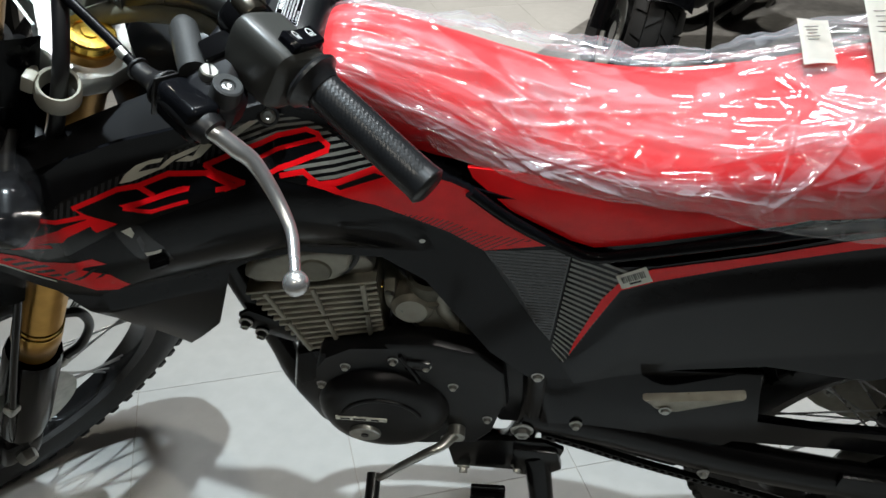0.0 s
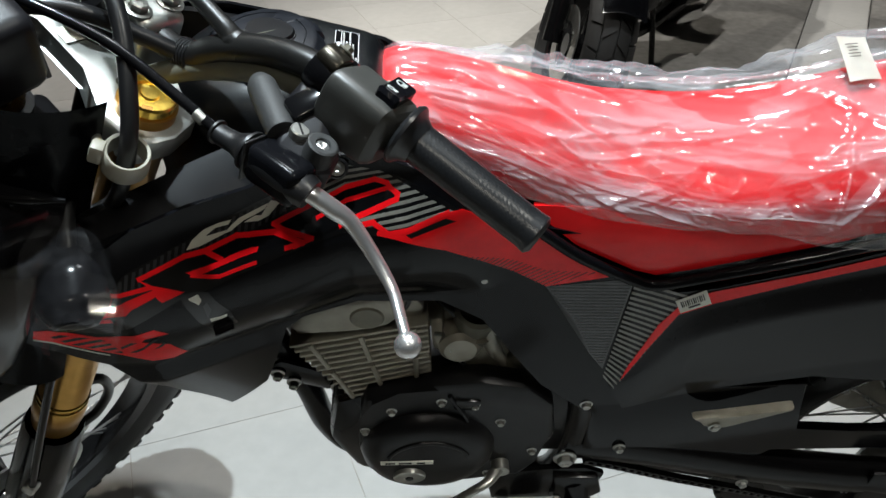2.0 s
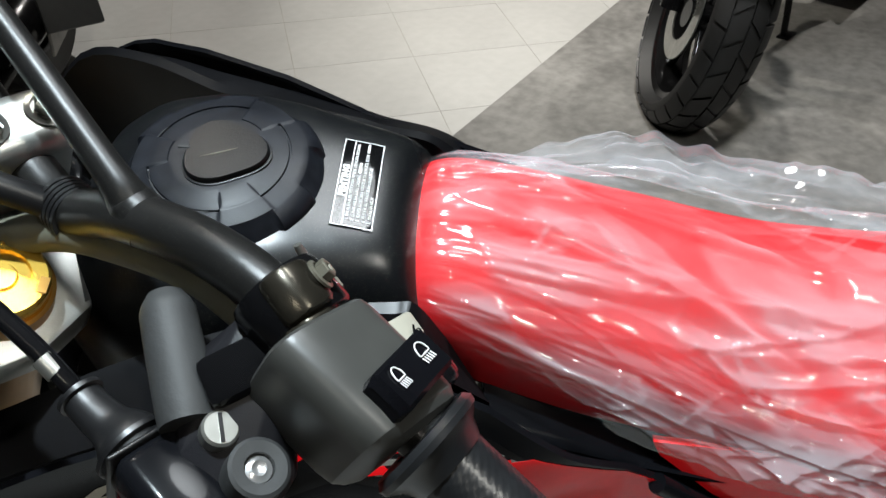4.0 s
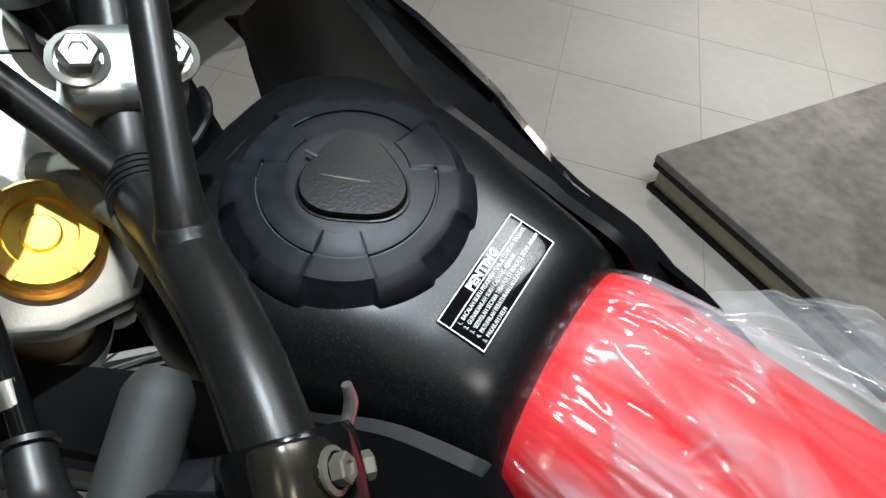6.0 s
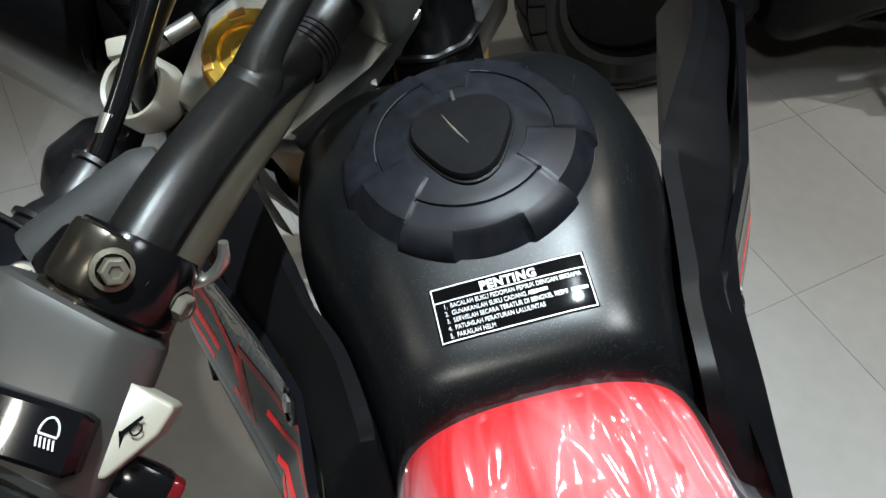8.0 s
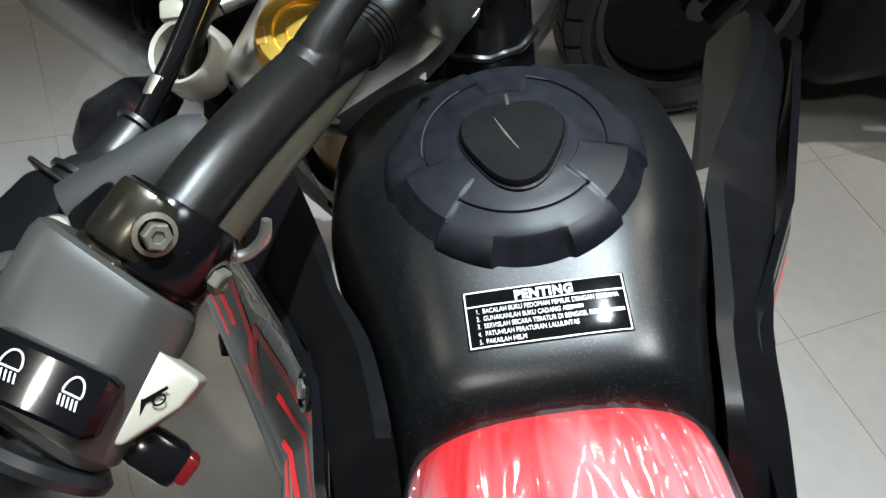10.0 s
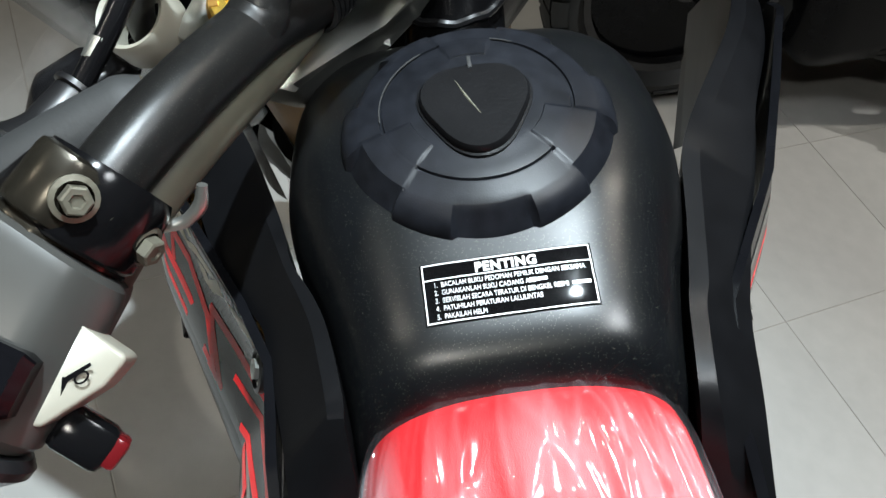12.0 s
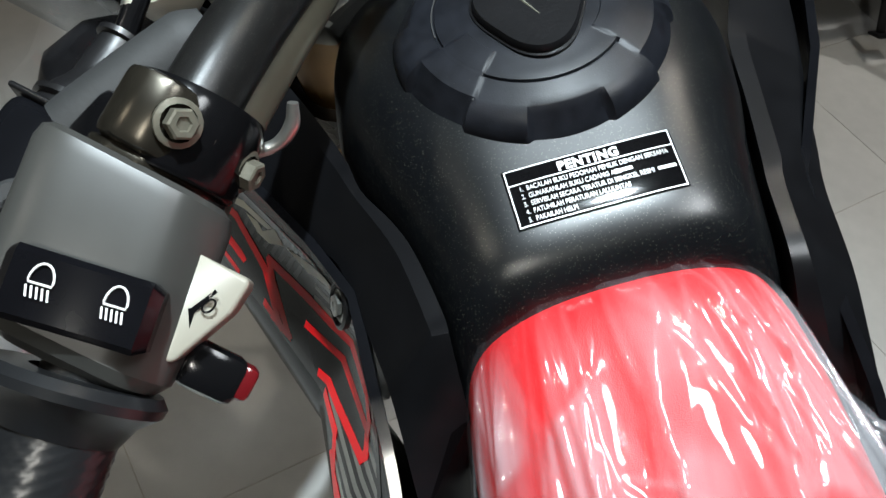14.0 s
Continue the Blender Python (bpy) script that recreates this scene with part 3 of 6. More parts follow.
def graphics():
    band = [(-0.4259, 0.9187), (-0.4124, 0.9307), (-0.3660, 0.9437), (-0.3198, 0.9565), (-0.2777, 0.9640), (-0.2445, 0.9640), (-0.1958, 0.9550), (-0.1614, 0.9350), (-0.1411, 0.9205), (-0.1912, 0.9031), (-0.2062, 0.9068), (-0.2458, 0.9133), (-0.2931, 0.9106), (-0.3350, 0.9054), (-0.3774, 0.8973), (-0.4470, 0.8599), (-0.4952, 0.8577), (-0.4852, 0.8828)]
    decal("graphic_panel", band, DARKINK, LEFT, 0.0004)
    # pale stripes lie across the rear of the panel, dark ones stand behind the pale mark
    hatch([(-0.2723, 0.9669), (-0.2501, 0.9702), (-0.2091, 0.9596), (-0.1483, 0.9219), (-0.1859, 0.9128), (-0.2059, 0.9135), (-0.2332, 0.9183), (-0.2678, 0.9438)], 9.0, 0.0056, 0.0027, "pinstripe", GREYINK, LEFT, 0.0008)
    for i in range(26):
        x = -0.418 + i * 0.0056
        top = ramp(x, [(-0.4259, 0.9187), (-0.4124, 0.9297), (-0.3659, 0.9429), (-0.3201, 0.9538), (-0.2780, 0.9609)])
        decal("pinstripe", [(x, top), (x + 0.0026, top), (x - 0.002, top - 0.018), (x - 0.0046, top - 0.018)], CARBON, LEFT, 0.0008)
    # pale slanted mark
    for shape in ([(-0.3655, 0.9368), (-0.3603, 0.9433), (-0.3507, 0.9490), (-0.3395, 0.9508), (-0.3294, 0.9502), (-0.3321, 0.9472), (-0.3422, 0.9475), (-0.3492, 0.9439), (-0.3512, 0.9414), (-0.3343, 0.9432), (-0.3365, 0.9408), (-0.3558, 0.9370)],
                  [(-0.3365, 0.9411), (-0.3286, 0.9468), (-0.3233, 0.9498), (-0.3121, 0.9520), (-0.2999, 0.9542), (-0.3036, 0.9502), (-0.3116, 0.9481), (-0.3206, 0.9467), (-0.3310, 0.9415)],
                  [(-0.3207, 0.9450), (-0.3117, 0.9474), (-0.3071, 0.9458), (-0.2985, 0.9555), (-0.2918, 0.9511), (-0.3014, 0.9436), (-0.3096, 0.9423)],
                  [(-0.2898, 0.9521), (-0.2606, 0.9645), (-0.2526, 0.9632), (-0.2736, 0.9522)]):
        decal("mark_shape", shape, CREAM, LEFT, 0.0014)
    # large outlined number, as plain angular shapes: dark hearts and red edges
    for heart in ([(-0.2971, 0.9378), (-0.2538, 0.9432), (-0.2144, 0.9522), (-0.2020, 0.9447), (-0.1970, 0.9371), (-0.2255, 0.9263), (-0.2454, 0.9202), (-0.2691, 0.9170)],
                  [(-0.4031, 0.9237), (-0.3673, 0.9329), (-0.3271, 0.9369), (-0.2984, 0.9306), (-0.2764, 0.9157), (-0.3141, 0.9105), (-0.3708, 0.9023)],
                  [(-0.4852, 0.8807), (-0.4389, 0.9126), (-0.3965, 0.9147), (-0.3767, 0.9015), (-0.4441, 0.8789), (-0.4921, 0.8609)]):
        decal("number_heart", heart, DARKINK, LEFT, 0.0012)
    for shape in ([(-0.4046, 0.9241), (-0.3942, 0.9159), (-0.3715, 0.9044), (-0.3832, 0.9029), (-0.3900, 0.8984), (-0.3925, 0.9019), (-0.3950, 0.9119)],
                  [(-0.3681, 0.9201), (-0.3419, 0.9225), (-0.3283, 0.9245), (-0.3171, 0.9250), (-0.3114, 0.9238), (-0.3129, 0.9204), (-0.3265, 0.9199), (-0.3469, 0.9176), (-0.3616, 0.9152)],
                  [(-0.4922, 0.8638), (-0.4698, 0.8808), (-0.4483, 0.8907), (-0.4160, 0.9071), (-0.3950, 0.9119), (-0.3868, 0.9080), (-0.4139, 0.8973), (-0.4199, 0.8919), (-0.4338, 0.8878), (-0.4748, 0.8676)]):
        decal("number_fill", shape, REDINK, LEFT, 0.0017)
    for pts, w in (([(-0.4030, 0.9237), (-0.3673, 0.9329), (-0.3518, 0.9327), (-0.3271, 0.9369), (-0.2984, 0.9306), (-0.2764, 0.9157), (-0.2903, 0.9161)], 0.0042),
                   ([(-0.3507, 0.9317), (-0.3409, 0.9234)], 0.004), ([(-0.3641, 0.9168), (-0.3433, 0.9105), (-0.3274, 0.9117), (-0.3151, 0.9122)], 0.0032),
                   ([(-0.4389, 0.9126), (-0.3967, 0.9147)], 0.0042), ([(-0.4838, 0.8852), (-0.4681, 0.8925), (-0.4584, 0.8865)], 0.0045),
                   ([(-0.4829, 0.8673), (-0.4357, 0.8821)], 0.0045),
                   ([(-0.2981, 0.9366), (-0.2818, 0.9392), (-0.2538, 0.9432), (-0.2144, 0.9522), (-0.2048, 0.9489), (-0.2020, 0.9447), (-0.1961, 0.9403), (-0.1972, 0.9363), (-0.2255, 0.9263), (-0.2454, 0.9202)], 0.0042),
                   ([(-0.2638, 0.9307), (-0.2050, 0.9448)], 0.0034), ([(-0.2981, 0.9366), (-0.2917, 0.9301), (-0.2693, 0.9170), (-0.2835, 0.9150)], 0.004),
                   ([(-0.2378, 0.9163), (-0.2182, 0.9201), (-0.2109, 0.9145), (-0.2051, 0.9102), (-0.1859, 0.9128), (-0.1538, 0.9219)], 0.0044),
                   ([(-0.2136, 0.9109), (-0.1987, 0.9070), (-0.1864, 0.9024)], 0.004)):
        for p, q in zip(pts, pts[1:]):
            d = (Vector(q) - Vector(p)).normalized() * w * 0.35
            decal("number_outline", stroke([tuple(Vector(p) - d), tuple(Vector(q) + d)], w), REDINK, LEFT, 0.0017)
    decal("red_flash", [(-0.2061, 0.9097), (-0.1860, 0.9116), (-0.1528, 0.9222), (-0.1411, 0.9231), (-0.1120, 0.9097), (-0.0730, 0.8869), (-0.0319, 0.8477), (0.0121, 0.8162), (-0.0575, 0.8035), (-0.1038, 0.8382), (-0.1567, 0.8828), (-0.1913, 0.9025)], REDINK, LEFT, 0.0010)
    decal("number_heart", [(-0.1901, 0.9086), (-0.1836, 0.9099), (-0.1559, 0.9169), (-0.1469, 0.9127), (-0.1862, 0.9048)], DARKINK, LEFT, 0.0014)
    hatch([(-0.1567, 0.8749), (-0.1000, 0.8496), (-0.0600, 0.8279), (-0.0100, 0.8219), (-0.0575, 0.8035), (-0.1038, 0.8382)], 35.0, 0.0046, 0.0012, "pinstripe", DARKINK, LEFT, 0.0013)
    decal("red_flash", [(-0.5110, 0.8553), (-0.4792, 0.8562), (-0.4564, 0.8535), (-0.4191, 0.8629), (-0.4043, 0.8656), (-0.3953, 0.8552), (-0.4221, 0.8537), (-0.3988, 0.8357), (-0.3921, 0.8072), (-0.4049, 0.8011), (-0.4435, 0.8234), (-0.4870, 0.8356), (-0.5155, 0.8432)], REDINK, LEFT, 0.0008)
    hatch([(-0.4401, 0.8479), (-0.4051, 0.8517), (-0.4000, 0.8359), (-0.4401, 0.8277)], 40.0, 0.011, 0.003, "pinstripe", DARKINK, LEFT, 0.0012)
    hatch([(-0.5080, 0.8520), (-0.4500, 0.8500), (-0.4400, 0.8260), (-0.4870, 0.8380)], 24.0, 0.0075, 0.0036, "pinstripe", DARKINK, LEFT, 0.0012)
    decal("pale_edge", stroke([(-0.5155, 0.8432), (-0.4879, 0.8335), (-0.4549, 0.8215)], 0.0024), CREAM, LEFT, 0.0012)
    carbon = [(-0.0575, 0.8028), (0.0286, 0.8100), (0.0192, 0.6533), (-0.0003, 0.6859), (-0.0243, 0.7467)]
    decal("carbon_panel", carbon, CARBON, LEFT, 0.0006)
    hatch([(-0.0555, 0.8015), (0.0266, 0.8085), (0.0180, 0.6573), (0.0007, 0.6869), (-0.0230, 0.7477)], -4.0, 0.0050, 0.0020, "pinstripe", DARKINK, LEFT, 0.0010)


graphics()


def opening():
    # flat dark patch paints the shaded hole; small patches show inside it
    decal("opening", [(-0.376, 0.898), (-0.368, 0.904), (-0.354, 0.900), (-0.342, 0.870), (-0.340, 0.846), (-0.358, 0.838), (-0.368, 0.862)], DARKINK, LEFT, 0.0005)
    for shape in ([(-0.3704, 0.8967), (-0.3619, 0.8996), (-0.3602, 0.8928), (-0.3632, 0.8878)], [(-0.359, 0.8659), (-0.3556, 0.8659), (-0.3445, 0.8669), (-0.3459, 0.8628), (-0.359, 0.860)]):
        decal("hole_patch", shape, PAPER, LEFT, 0.0012)
    decal("hole_patch", [(-0.3604, 0.8857), (-0.3567, 0.8895), (-0.355, 0.8782), (-0.360, 0.8673)], CARBON, LEFT, 0.0012)
    part("wire_plug", sweep([(-0.358, side_y(-0.358, 0.85) - 0.003, 0.849), (-0.343, side_y(-0.343, 0.853) - 0.003, 0.853)], 0.0075, 14, flat=0.5), GLOSSBLACK, LEFT)


opening()


def far_graphics():
    decal("graphic_panel", [(-0.42, 0.925), (-0.40, 0.94), (-0.30, 0.957), (-0.20, 0.955), (-0.15, 0.93), (-0.19, 0.90), (-0.30, 0.905), (-0.40, 0.885)], CARBON, RIGHT, 0.0004, other_y)
    decal("red_flash", stroke([(-0.40, 0.918), (-0.30, 0.932), (-0.20, 0.930), (-0.165, 0.920)], 0.005), REDINK, RIGHT, 0.0008, other_y)
    decal("mark_shape", stroke([(-0.39, 0.934), (-0.30, 0.952), (-0.26, 0.954)], 0.004), GREYINK, RIGHT, 0.0011, other_y)


far_graphics()


def rear_body(sign):
    f = side_y if sign < 0 else other_y
    out = [(0.028, 0.80), (0.075, 0.787), (0.112, 0.793), (0.20, 0.824), (0.28, 0.857), (0.45, 0.91), (0.62, 0.95), (0.62, 0.80), (0.45, 0.66), (0.375, 0.622), (0.259, 0.635), (0.166, 0.614), (0.104, 0.591), (0.054, 0.569), (0.03, 0.62), (0.022, 0.66)]

    def bulge(x, z):
        # a soft crease runs back along the panel, falling off quickly above it and slowly below
        crest = smooth(x, [(0.03, 0.585), (0.065, 0.660), (0.094, 0.716), (0.145, 0.745), (0.19, 0.762), (0.29, 0.790), (0.62, 0.86)])
        k = 1 + (z - crest) / 0.13 if z < crest else 1 - (z - crest) / 0.035
        return f(x, z) + sign * 0.011 * max(0, k) * min(max((x - 0.035) / 0.07, 0), 1)
    sp = part("side_panel", skin(out, bulge, 0.004, 0.005), PANELBLACK, BIKE, "gloss black rear side panel with red edge and hatched flash" if sign < 0 else "gloss black rear side panel on the far flank", 60)
    red = [(-0.075, 0.900), (-0.03, 0.897), (0.03, 0.890), (0.1, 0.886), (0.3, 0.896), (0.62, 0.965), (0.62, 0.955), (0.45, 0.918), (0.272, 0.878), (0.191, 0.851), (0.088, 0.819), (0.05, 0.81), (0.026, 0.819), (-0.03, 0.855), (-0.07, 0.89)]
    seatside = lambda x, z: f(x, z) + sign * (-0.004 - 0.30 * max(0, z - 0.86))
    part("seat_cowl", skin(red, seatside, 0.004), RED, BIKE, "glossy red side cowl under the seat", 60)
    trim = [(-0.072, 0.893), (-0.03, 0.854), (0.026, 0.817), (0.05, 0.808), (0.088, 0.817), (0.191, 0.849), (0.272, 0.876), (0.45, 0.918), (0.62, 0.957)]
    bm = sweep([(x, f(x, z) + sign * 0.002, z - 0.006) for x, z in trim], 0.006, 10, 4)
    part("trim_strip", bm, PLASTIC, BIKE, "black moulded trim strip")
    if sign < 0:
        lift = lambda x, z: bulge(x, z)
        decal("red_flash", [(0.109, 0.789), (0.20, 0.819), (0.28, 0.851), (0.45, 0.903), (0.62, 0.943), (0.62, 0.93), (0.45, 0.888), (0.285, 0.838), (0.201, 0.807), (0.116, 0.771), (0.083, 0.752), (0.062, 0.69), (0.042, 0.628), (0.046, 0.655), (0.066, 0.735), (0.085, 0.775)], REDINK, sp, 0.0030, lift)
        for i in range(22):
            k = i / 21
            xa, za = 0.030 - 0.008 * k, 0.806 - 0.165 * k
            wd = 0.046 * (1 - k) + 0.016
            decal("pinstripe", [(xa, za), (xa + wd, za - 0.026), (xa + wd, za - 0.0300), (xa, za - 0.004)], GREYINK, sp, 0.0007, lift)
        lm = [(0.075, 0.775), (0.102, 0.793), (0.112, 0.771), (0.084, 0.755)]
        bc = decal("barcode_sticker", lm, PAPER, sp, 0.0045, lift, "small white paper sticker with a bar code")
        for i in range(12):
            t = 0.12 + i * 0.065
            w = 0.03 if i % 3 else 0.045
            A = lambda s, r: tuple(Vector(lm[0]).lerp(Vector(lm[1]), s).lerp(Vector(lm[3]).lerp(Vector(lm[2]), s), r))
            decal("code_bar", [A(t, 0.18), A(t + w, 0.18), A(t + w, 0.62), A(t, 0.62)], DARKINK, bc, 0.0056, lift)
        decal("print_bar", [A(0.3, 0.7), A(0.68, 0.7), A(0.68, 0.82), A(0.3, 0.82)], DARKINK, bc, 0.0056, lift)
    return sp


rear_body(-1)
rear_body(1)


# seat
def seat_shape(x, v, off=0.0):
    """Point on the seat's surface; v from -1 (left hem) to 1 (right hem)."""
    zc = smooth(x, [(-0.226, 0.955), (-0.222, 0.970), (-0.209, 0.993), (-0.194, 0.9985), (-0.15, 0.9885), (-0.09, 0.967), (-0.04, 0.948), (0.02, 0.932), (0.1, 0.923), (0.2, 0.936), (0.3, 0.956), (0.62, 0.995)])
    w = smooth(x, [(-0.225, 0.034), (-0.214, 0.051), (-0.19, 0.060), (-0.1, 0.068), (0.0, 0.073), (0.15, 0.079), (0.3, 0.092), (0.62, 0.108)])
    if v < 0:
        # the near flank bulges out over the side cowl
        w += smooth(x, [(-0.19, 0.0), (-0.1, 0.002), (0.0, 0.009), (0.15, 0.019), (0.3, 0.010), (0.62, 0.002)])
    hem = ramp(x, [(-0.225, 0.955), (-0.195, 0.935), (-0.1, 0.905), (0.0, 0.880), (0.2, 0.868), (0.62, 0.93)])
    a = abs(v)
    s = 1 if v > 0 else -1
    turn = a * math.pi / 2
    y = w * math.sin(turn) ** 0.78
    z = zc - (zc - hem) * (1 - max(0.0, math.cos(turn)) ** 0.62)
    n = Vector((0, s * min(1, max(0, (a - 0.35) * 2.2)), max(0.05, 1 - max(0, a - 0.4) * 1.9))).normalized()
    return Vector((x, s * y, z)) + n * off


def seat():
    ob = part("seat", grid(80, 41, lambda u, v: seat_shape(-0.223 + 0.84 * u ** 1.25, v * 2 - 1)), REDVINYL, BIKE, "red grained vinyl saddle under clear wrap", 60)
    part("seat_base", prism([(-0.20, 0.94), (-0.1, 0.90), (0.2, 0.87), (0.6, 0.93), (0.6, 0.88), (0.2, 0.83), (-0.1, 0.86), (-0.19, 0.91)], -0.05, 0.05), PLASTIC, BIKE)
    part("seat_tray", prism([(-0.17, 0.93), (-0.08, 0.885), (0.05, 0.84), (0.25, 0.855), (0.25, 0.80), (0.02, 0.78), (-0.10, 0.82), (-0.17, 0.88)], -0.088, 0.072, 0.006), PLASTIC, BIKE)


seat()


def seat_wrap():
    """Loose clear plastic over the saddle: long lean folds, small crinkles, hanging past its sides."""
    rng = np.random.RandomState(11)
    nu, nv = 540, 290
    xs = -0.2250 + 0.84 * np.linspace(0, 1, nu) ** 1.35
    vs = np.linspace(-1, 1, nv)
    gx, gv = np.meshgrid(xs, vs * 0.17, indexing="ij")
    height, clearness = np.zeros((nu, nv)), np.ones((nu, nv))
    slackness = np.interp(gx, [-0.2, -0.13, -0.04, 0.1], [0.6, 0.75, 1.0, 1.0]) * np.interp(gv, [-0.16, -0.05, 0.03, 0.16], [1.0, 0.9, 0.65, 0.8])

    def fold(cx, cv, ang, ln, wd, amp, bend, milky=0.0, reach=2.2, crest=0.0):
        soft = 0.2 if rng.rand() < 0.8 else 0.9
        """A ridge with a sharp crest; the film behind it lies double and milky, fading away from the crest."""
        nonlocal height, clearness
        c, s = math.cos(math.radians(ang)), math.sin(math.radians(ang))
        a = ((gx - cx) * c + (gv - cv) * s) / ln
        b = -(gx - cx) * s + (gv - cv) * c + bend * ln * a * a
        along = np.clip(1 - a * a, 0, 1)
        height = height + amp * (1 - np.clip(np.abs(b) / (wd * np.where(b > 0, 1.0, 0.5)), 0, 1)) ** 1.35 * along
        fade = np.clip((gx + 0.214 - 0.20 * np.abs(gv)) / 0.03, 0, 1)
        if milky:
            side = np.where(b > 0, np.clip(1 - b / (wd * reach * (0.25 + along)), 0, 1) ** soft, np.clip(1 + b / 0.0018, 0, 1))
            clearness = clearness * (1 - milky * side * np.sqrt(along) * fade)
        if crest:
            clearness = clearness * (1 - crest * np.clip(1 - np.abs(b) / 0.0021, 0, 1) * along * fade)

    def crumple(ang, du, dv, amp, clouded):
        """Small flat facets between random creases: a skewed net of points at random heights, each half-cell a plane of its own."""
        nonlocal height, clearness
        c, s = math.cos(math.radians(ang)), math.sin(math.radians(ang))
        p, q = (gx * c + gv * s) / du, (-gx * s + gv * c) / dv
        p, q = p + 0.42 * np.sin(q * 1.7 + 1.3) + 0.25 * np.sin(q * 0.61 + p * 0.7), q + 0.40 * np.sin(p * 1.3) + 0.3 * np.sin(p * 0.53 + 2.0)
        i, j = np.floor(p).astype(int), np.floor(q).astype(int)
        f, g = p - i, q - j
        net = rng.rand(97, 89) ** 1.6
        tone = rng.rand(2, 97, 89)
        H = lambda k, m: net[(i + k) % 97, (j + m) % 89]
        split = tone[0][i % 97, j % 89] > 0.5
        one = np.where(f + g < 1, H(0, 0) + f * (H(1, 0) - H(0, 0)) + g * (H(0, 1) - H(0, 0)), H(1, 1) + (1 - f) * (H(0, 1) - H(1, 1)) + (1 - g) * (H(1, 0) - H(1, 1)))
        two = np.where(f > g, H(0, 0) + f * (H(1, 0) - H(0, 0)) + g * (H(1, 1) - H(1, 0)), H(0, 0) + g * (H(0, 1) - H(0, 0)) + f * (H(1, 1) - H(0, 1)))
        height = height + amp * slackness * np.where(split, one, two)
        half = np.where(split, f + g < 1, f > g).astype(int)
        haze = np.clip((tone[1][(i + 31 * half) % 97, (j + 17 * half) % 89] - 0.72) / 0.28, 0, 1)
        clearness = clearness * (1 - clouded * haze * slackness * np.clip((gx + 0.205) / 0.05, 0, 1))

    for k in range(34):
        # from the nose the folds fan out backwards
        cv = (rng.rand() * 2 - 1) * 0.15
        fold(-0.165 + 0.10 * rng.rand(), cv, cv * 150 + rng.normal(0, 6), rng.uniform(0.07, 0.17), rng.uniform(0.006, 0.016), rng.uniform(0.0010, 0.0032), rng.normal(0, 0.05), rng.choice((0.0, 0.2, 0.45)), 2.2, rng.choice((0.0, 0.3, 0.6)))
    for k in range(30):
        # taut narrow pleats over the nose
        cv = (rng.rand() * 2 - 1) * 0.13
        fold(rng.uniform(-0.20, -0.12), cv, cv * 170 + rng.normal(0, 12), rng.uniform(0.03, 0.09), rng.uniform(0.003, 0.007), rng.uniform(0.0007, 0.0018), rng.normal(0, 0.08), rng.choice((0.0, 0.25)), 2.0, rng.choice((0.3, 0.6, 0.9)))
    for k in range(40):
        # broad bands where the film lies double, along the saddle
        cx, cv = -0.10 + 0.68 * rng.rand() ** 1.2, rng.uniform(-0.07, 0.16)
        fold(cx, cv, rng.normal(-7, 10), rng.uniform(0.10, 0.28), rng.uniform(0.008, 0.022), rng.uniform(0.0014, 0.0052), rng.normal(0, 0.06), rng.choice((0.0, 0.3, 0.55)), 2.6, rng.choice((0.0, 0.4, 0.7)))
    for k in range(46):
        # crossing crinkles on the near side
        cx, cv = -0.11 + 0.68 * rng.rand() ** 1.2, rng.uniform(-0.165, -0.02)
        fold(cx, cv, rng.normal(-6, 30), rng.uniform(0.03, 0.11), rng.uniform(0.005, 0.014), rng.uniform(0.0012, 0.0042), rng.normal(0, 0.06), rng.choice((0.0, 0.3, 0.6)), 2.2, rng.choice((0.0, 0.5, 0.9)))
    for k in range(230):
        # short sharp creases
        cx, cv = -0.16 + 0.74 * rng.rand() ** 1.2, rng.choice((-1, -1, 1)) * rng.uniform(0.0, 0.165)
        fold(cx, cv, rng.normal(-5, 36), rng.uniform(0.008, 0.036), rng.uniform(0.003, 0.006), rng.uniform(0.0003, 0.0013), rng.normal(0, 0.15), rng.choice((0.0, 0.3, 0.5)), 1.8, rng.choice((0.2, 0.6, 1.0)))
    for k in range(90):
        # crinkles gathered along the near hem
        fold(rng.uniform(-0.10, 0.55), rng.uniform(-0.166, -0.115), rng.normal(90, 28), rng.uniform(0.008, 0.026), rng.uniform(0.003, 0.007), rng.uniform(0.0006, 0.0020), rng.normal(0, 0.2), rng.choice((0.0, 0.4)), 1.5, rng.choice((0.0, 0.5, 0.9)))
    crumple(-12, 0.048, 0.016, 0.0040, 0.62)
    crumple(23, 0.026, 0.011, 0.0012, 0.50)
    # where the film lies tight on the vinyl it is clear
    patch = np.sin(gx * 31 + 3.1 * np.sin(gv * 23 + 1) + 0.6) + np.sin(gv * 58 - gx * 14 + 2.2 * np.sin(gx * 17)) + 0.7 * np.sin(gx * 73 + gv * 88)
    tight = np.clip((patch - 0.25) / 0.35, 0, 1) * np.interp(np.abs(gv), [0.10, 0.14], [1, 0])
    clearness = 1 - (1 - clearness) * (1 - 0.6 * tight)
    height = height * (1 - 0.3 * tight)
    # at the very front it is drawn tight round the nose
    height = height * np.clip((gx + 0.221) / 0.022, 0.05, 1)
    # light caught by the cut edges is put in as milky white
    bare = xs > -0.10
    clearness[bare, :3] = clearness[bare, -3:] = 0.1

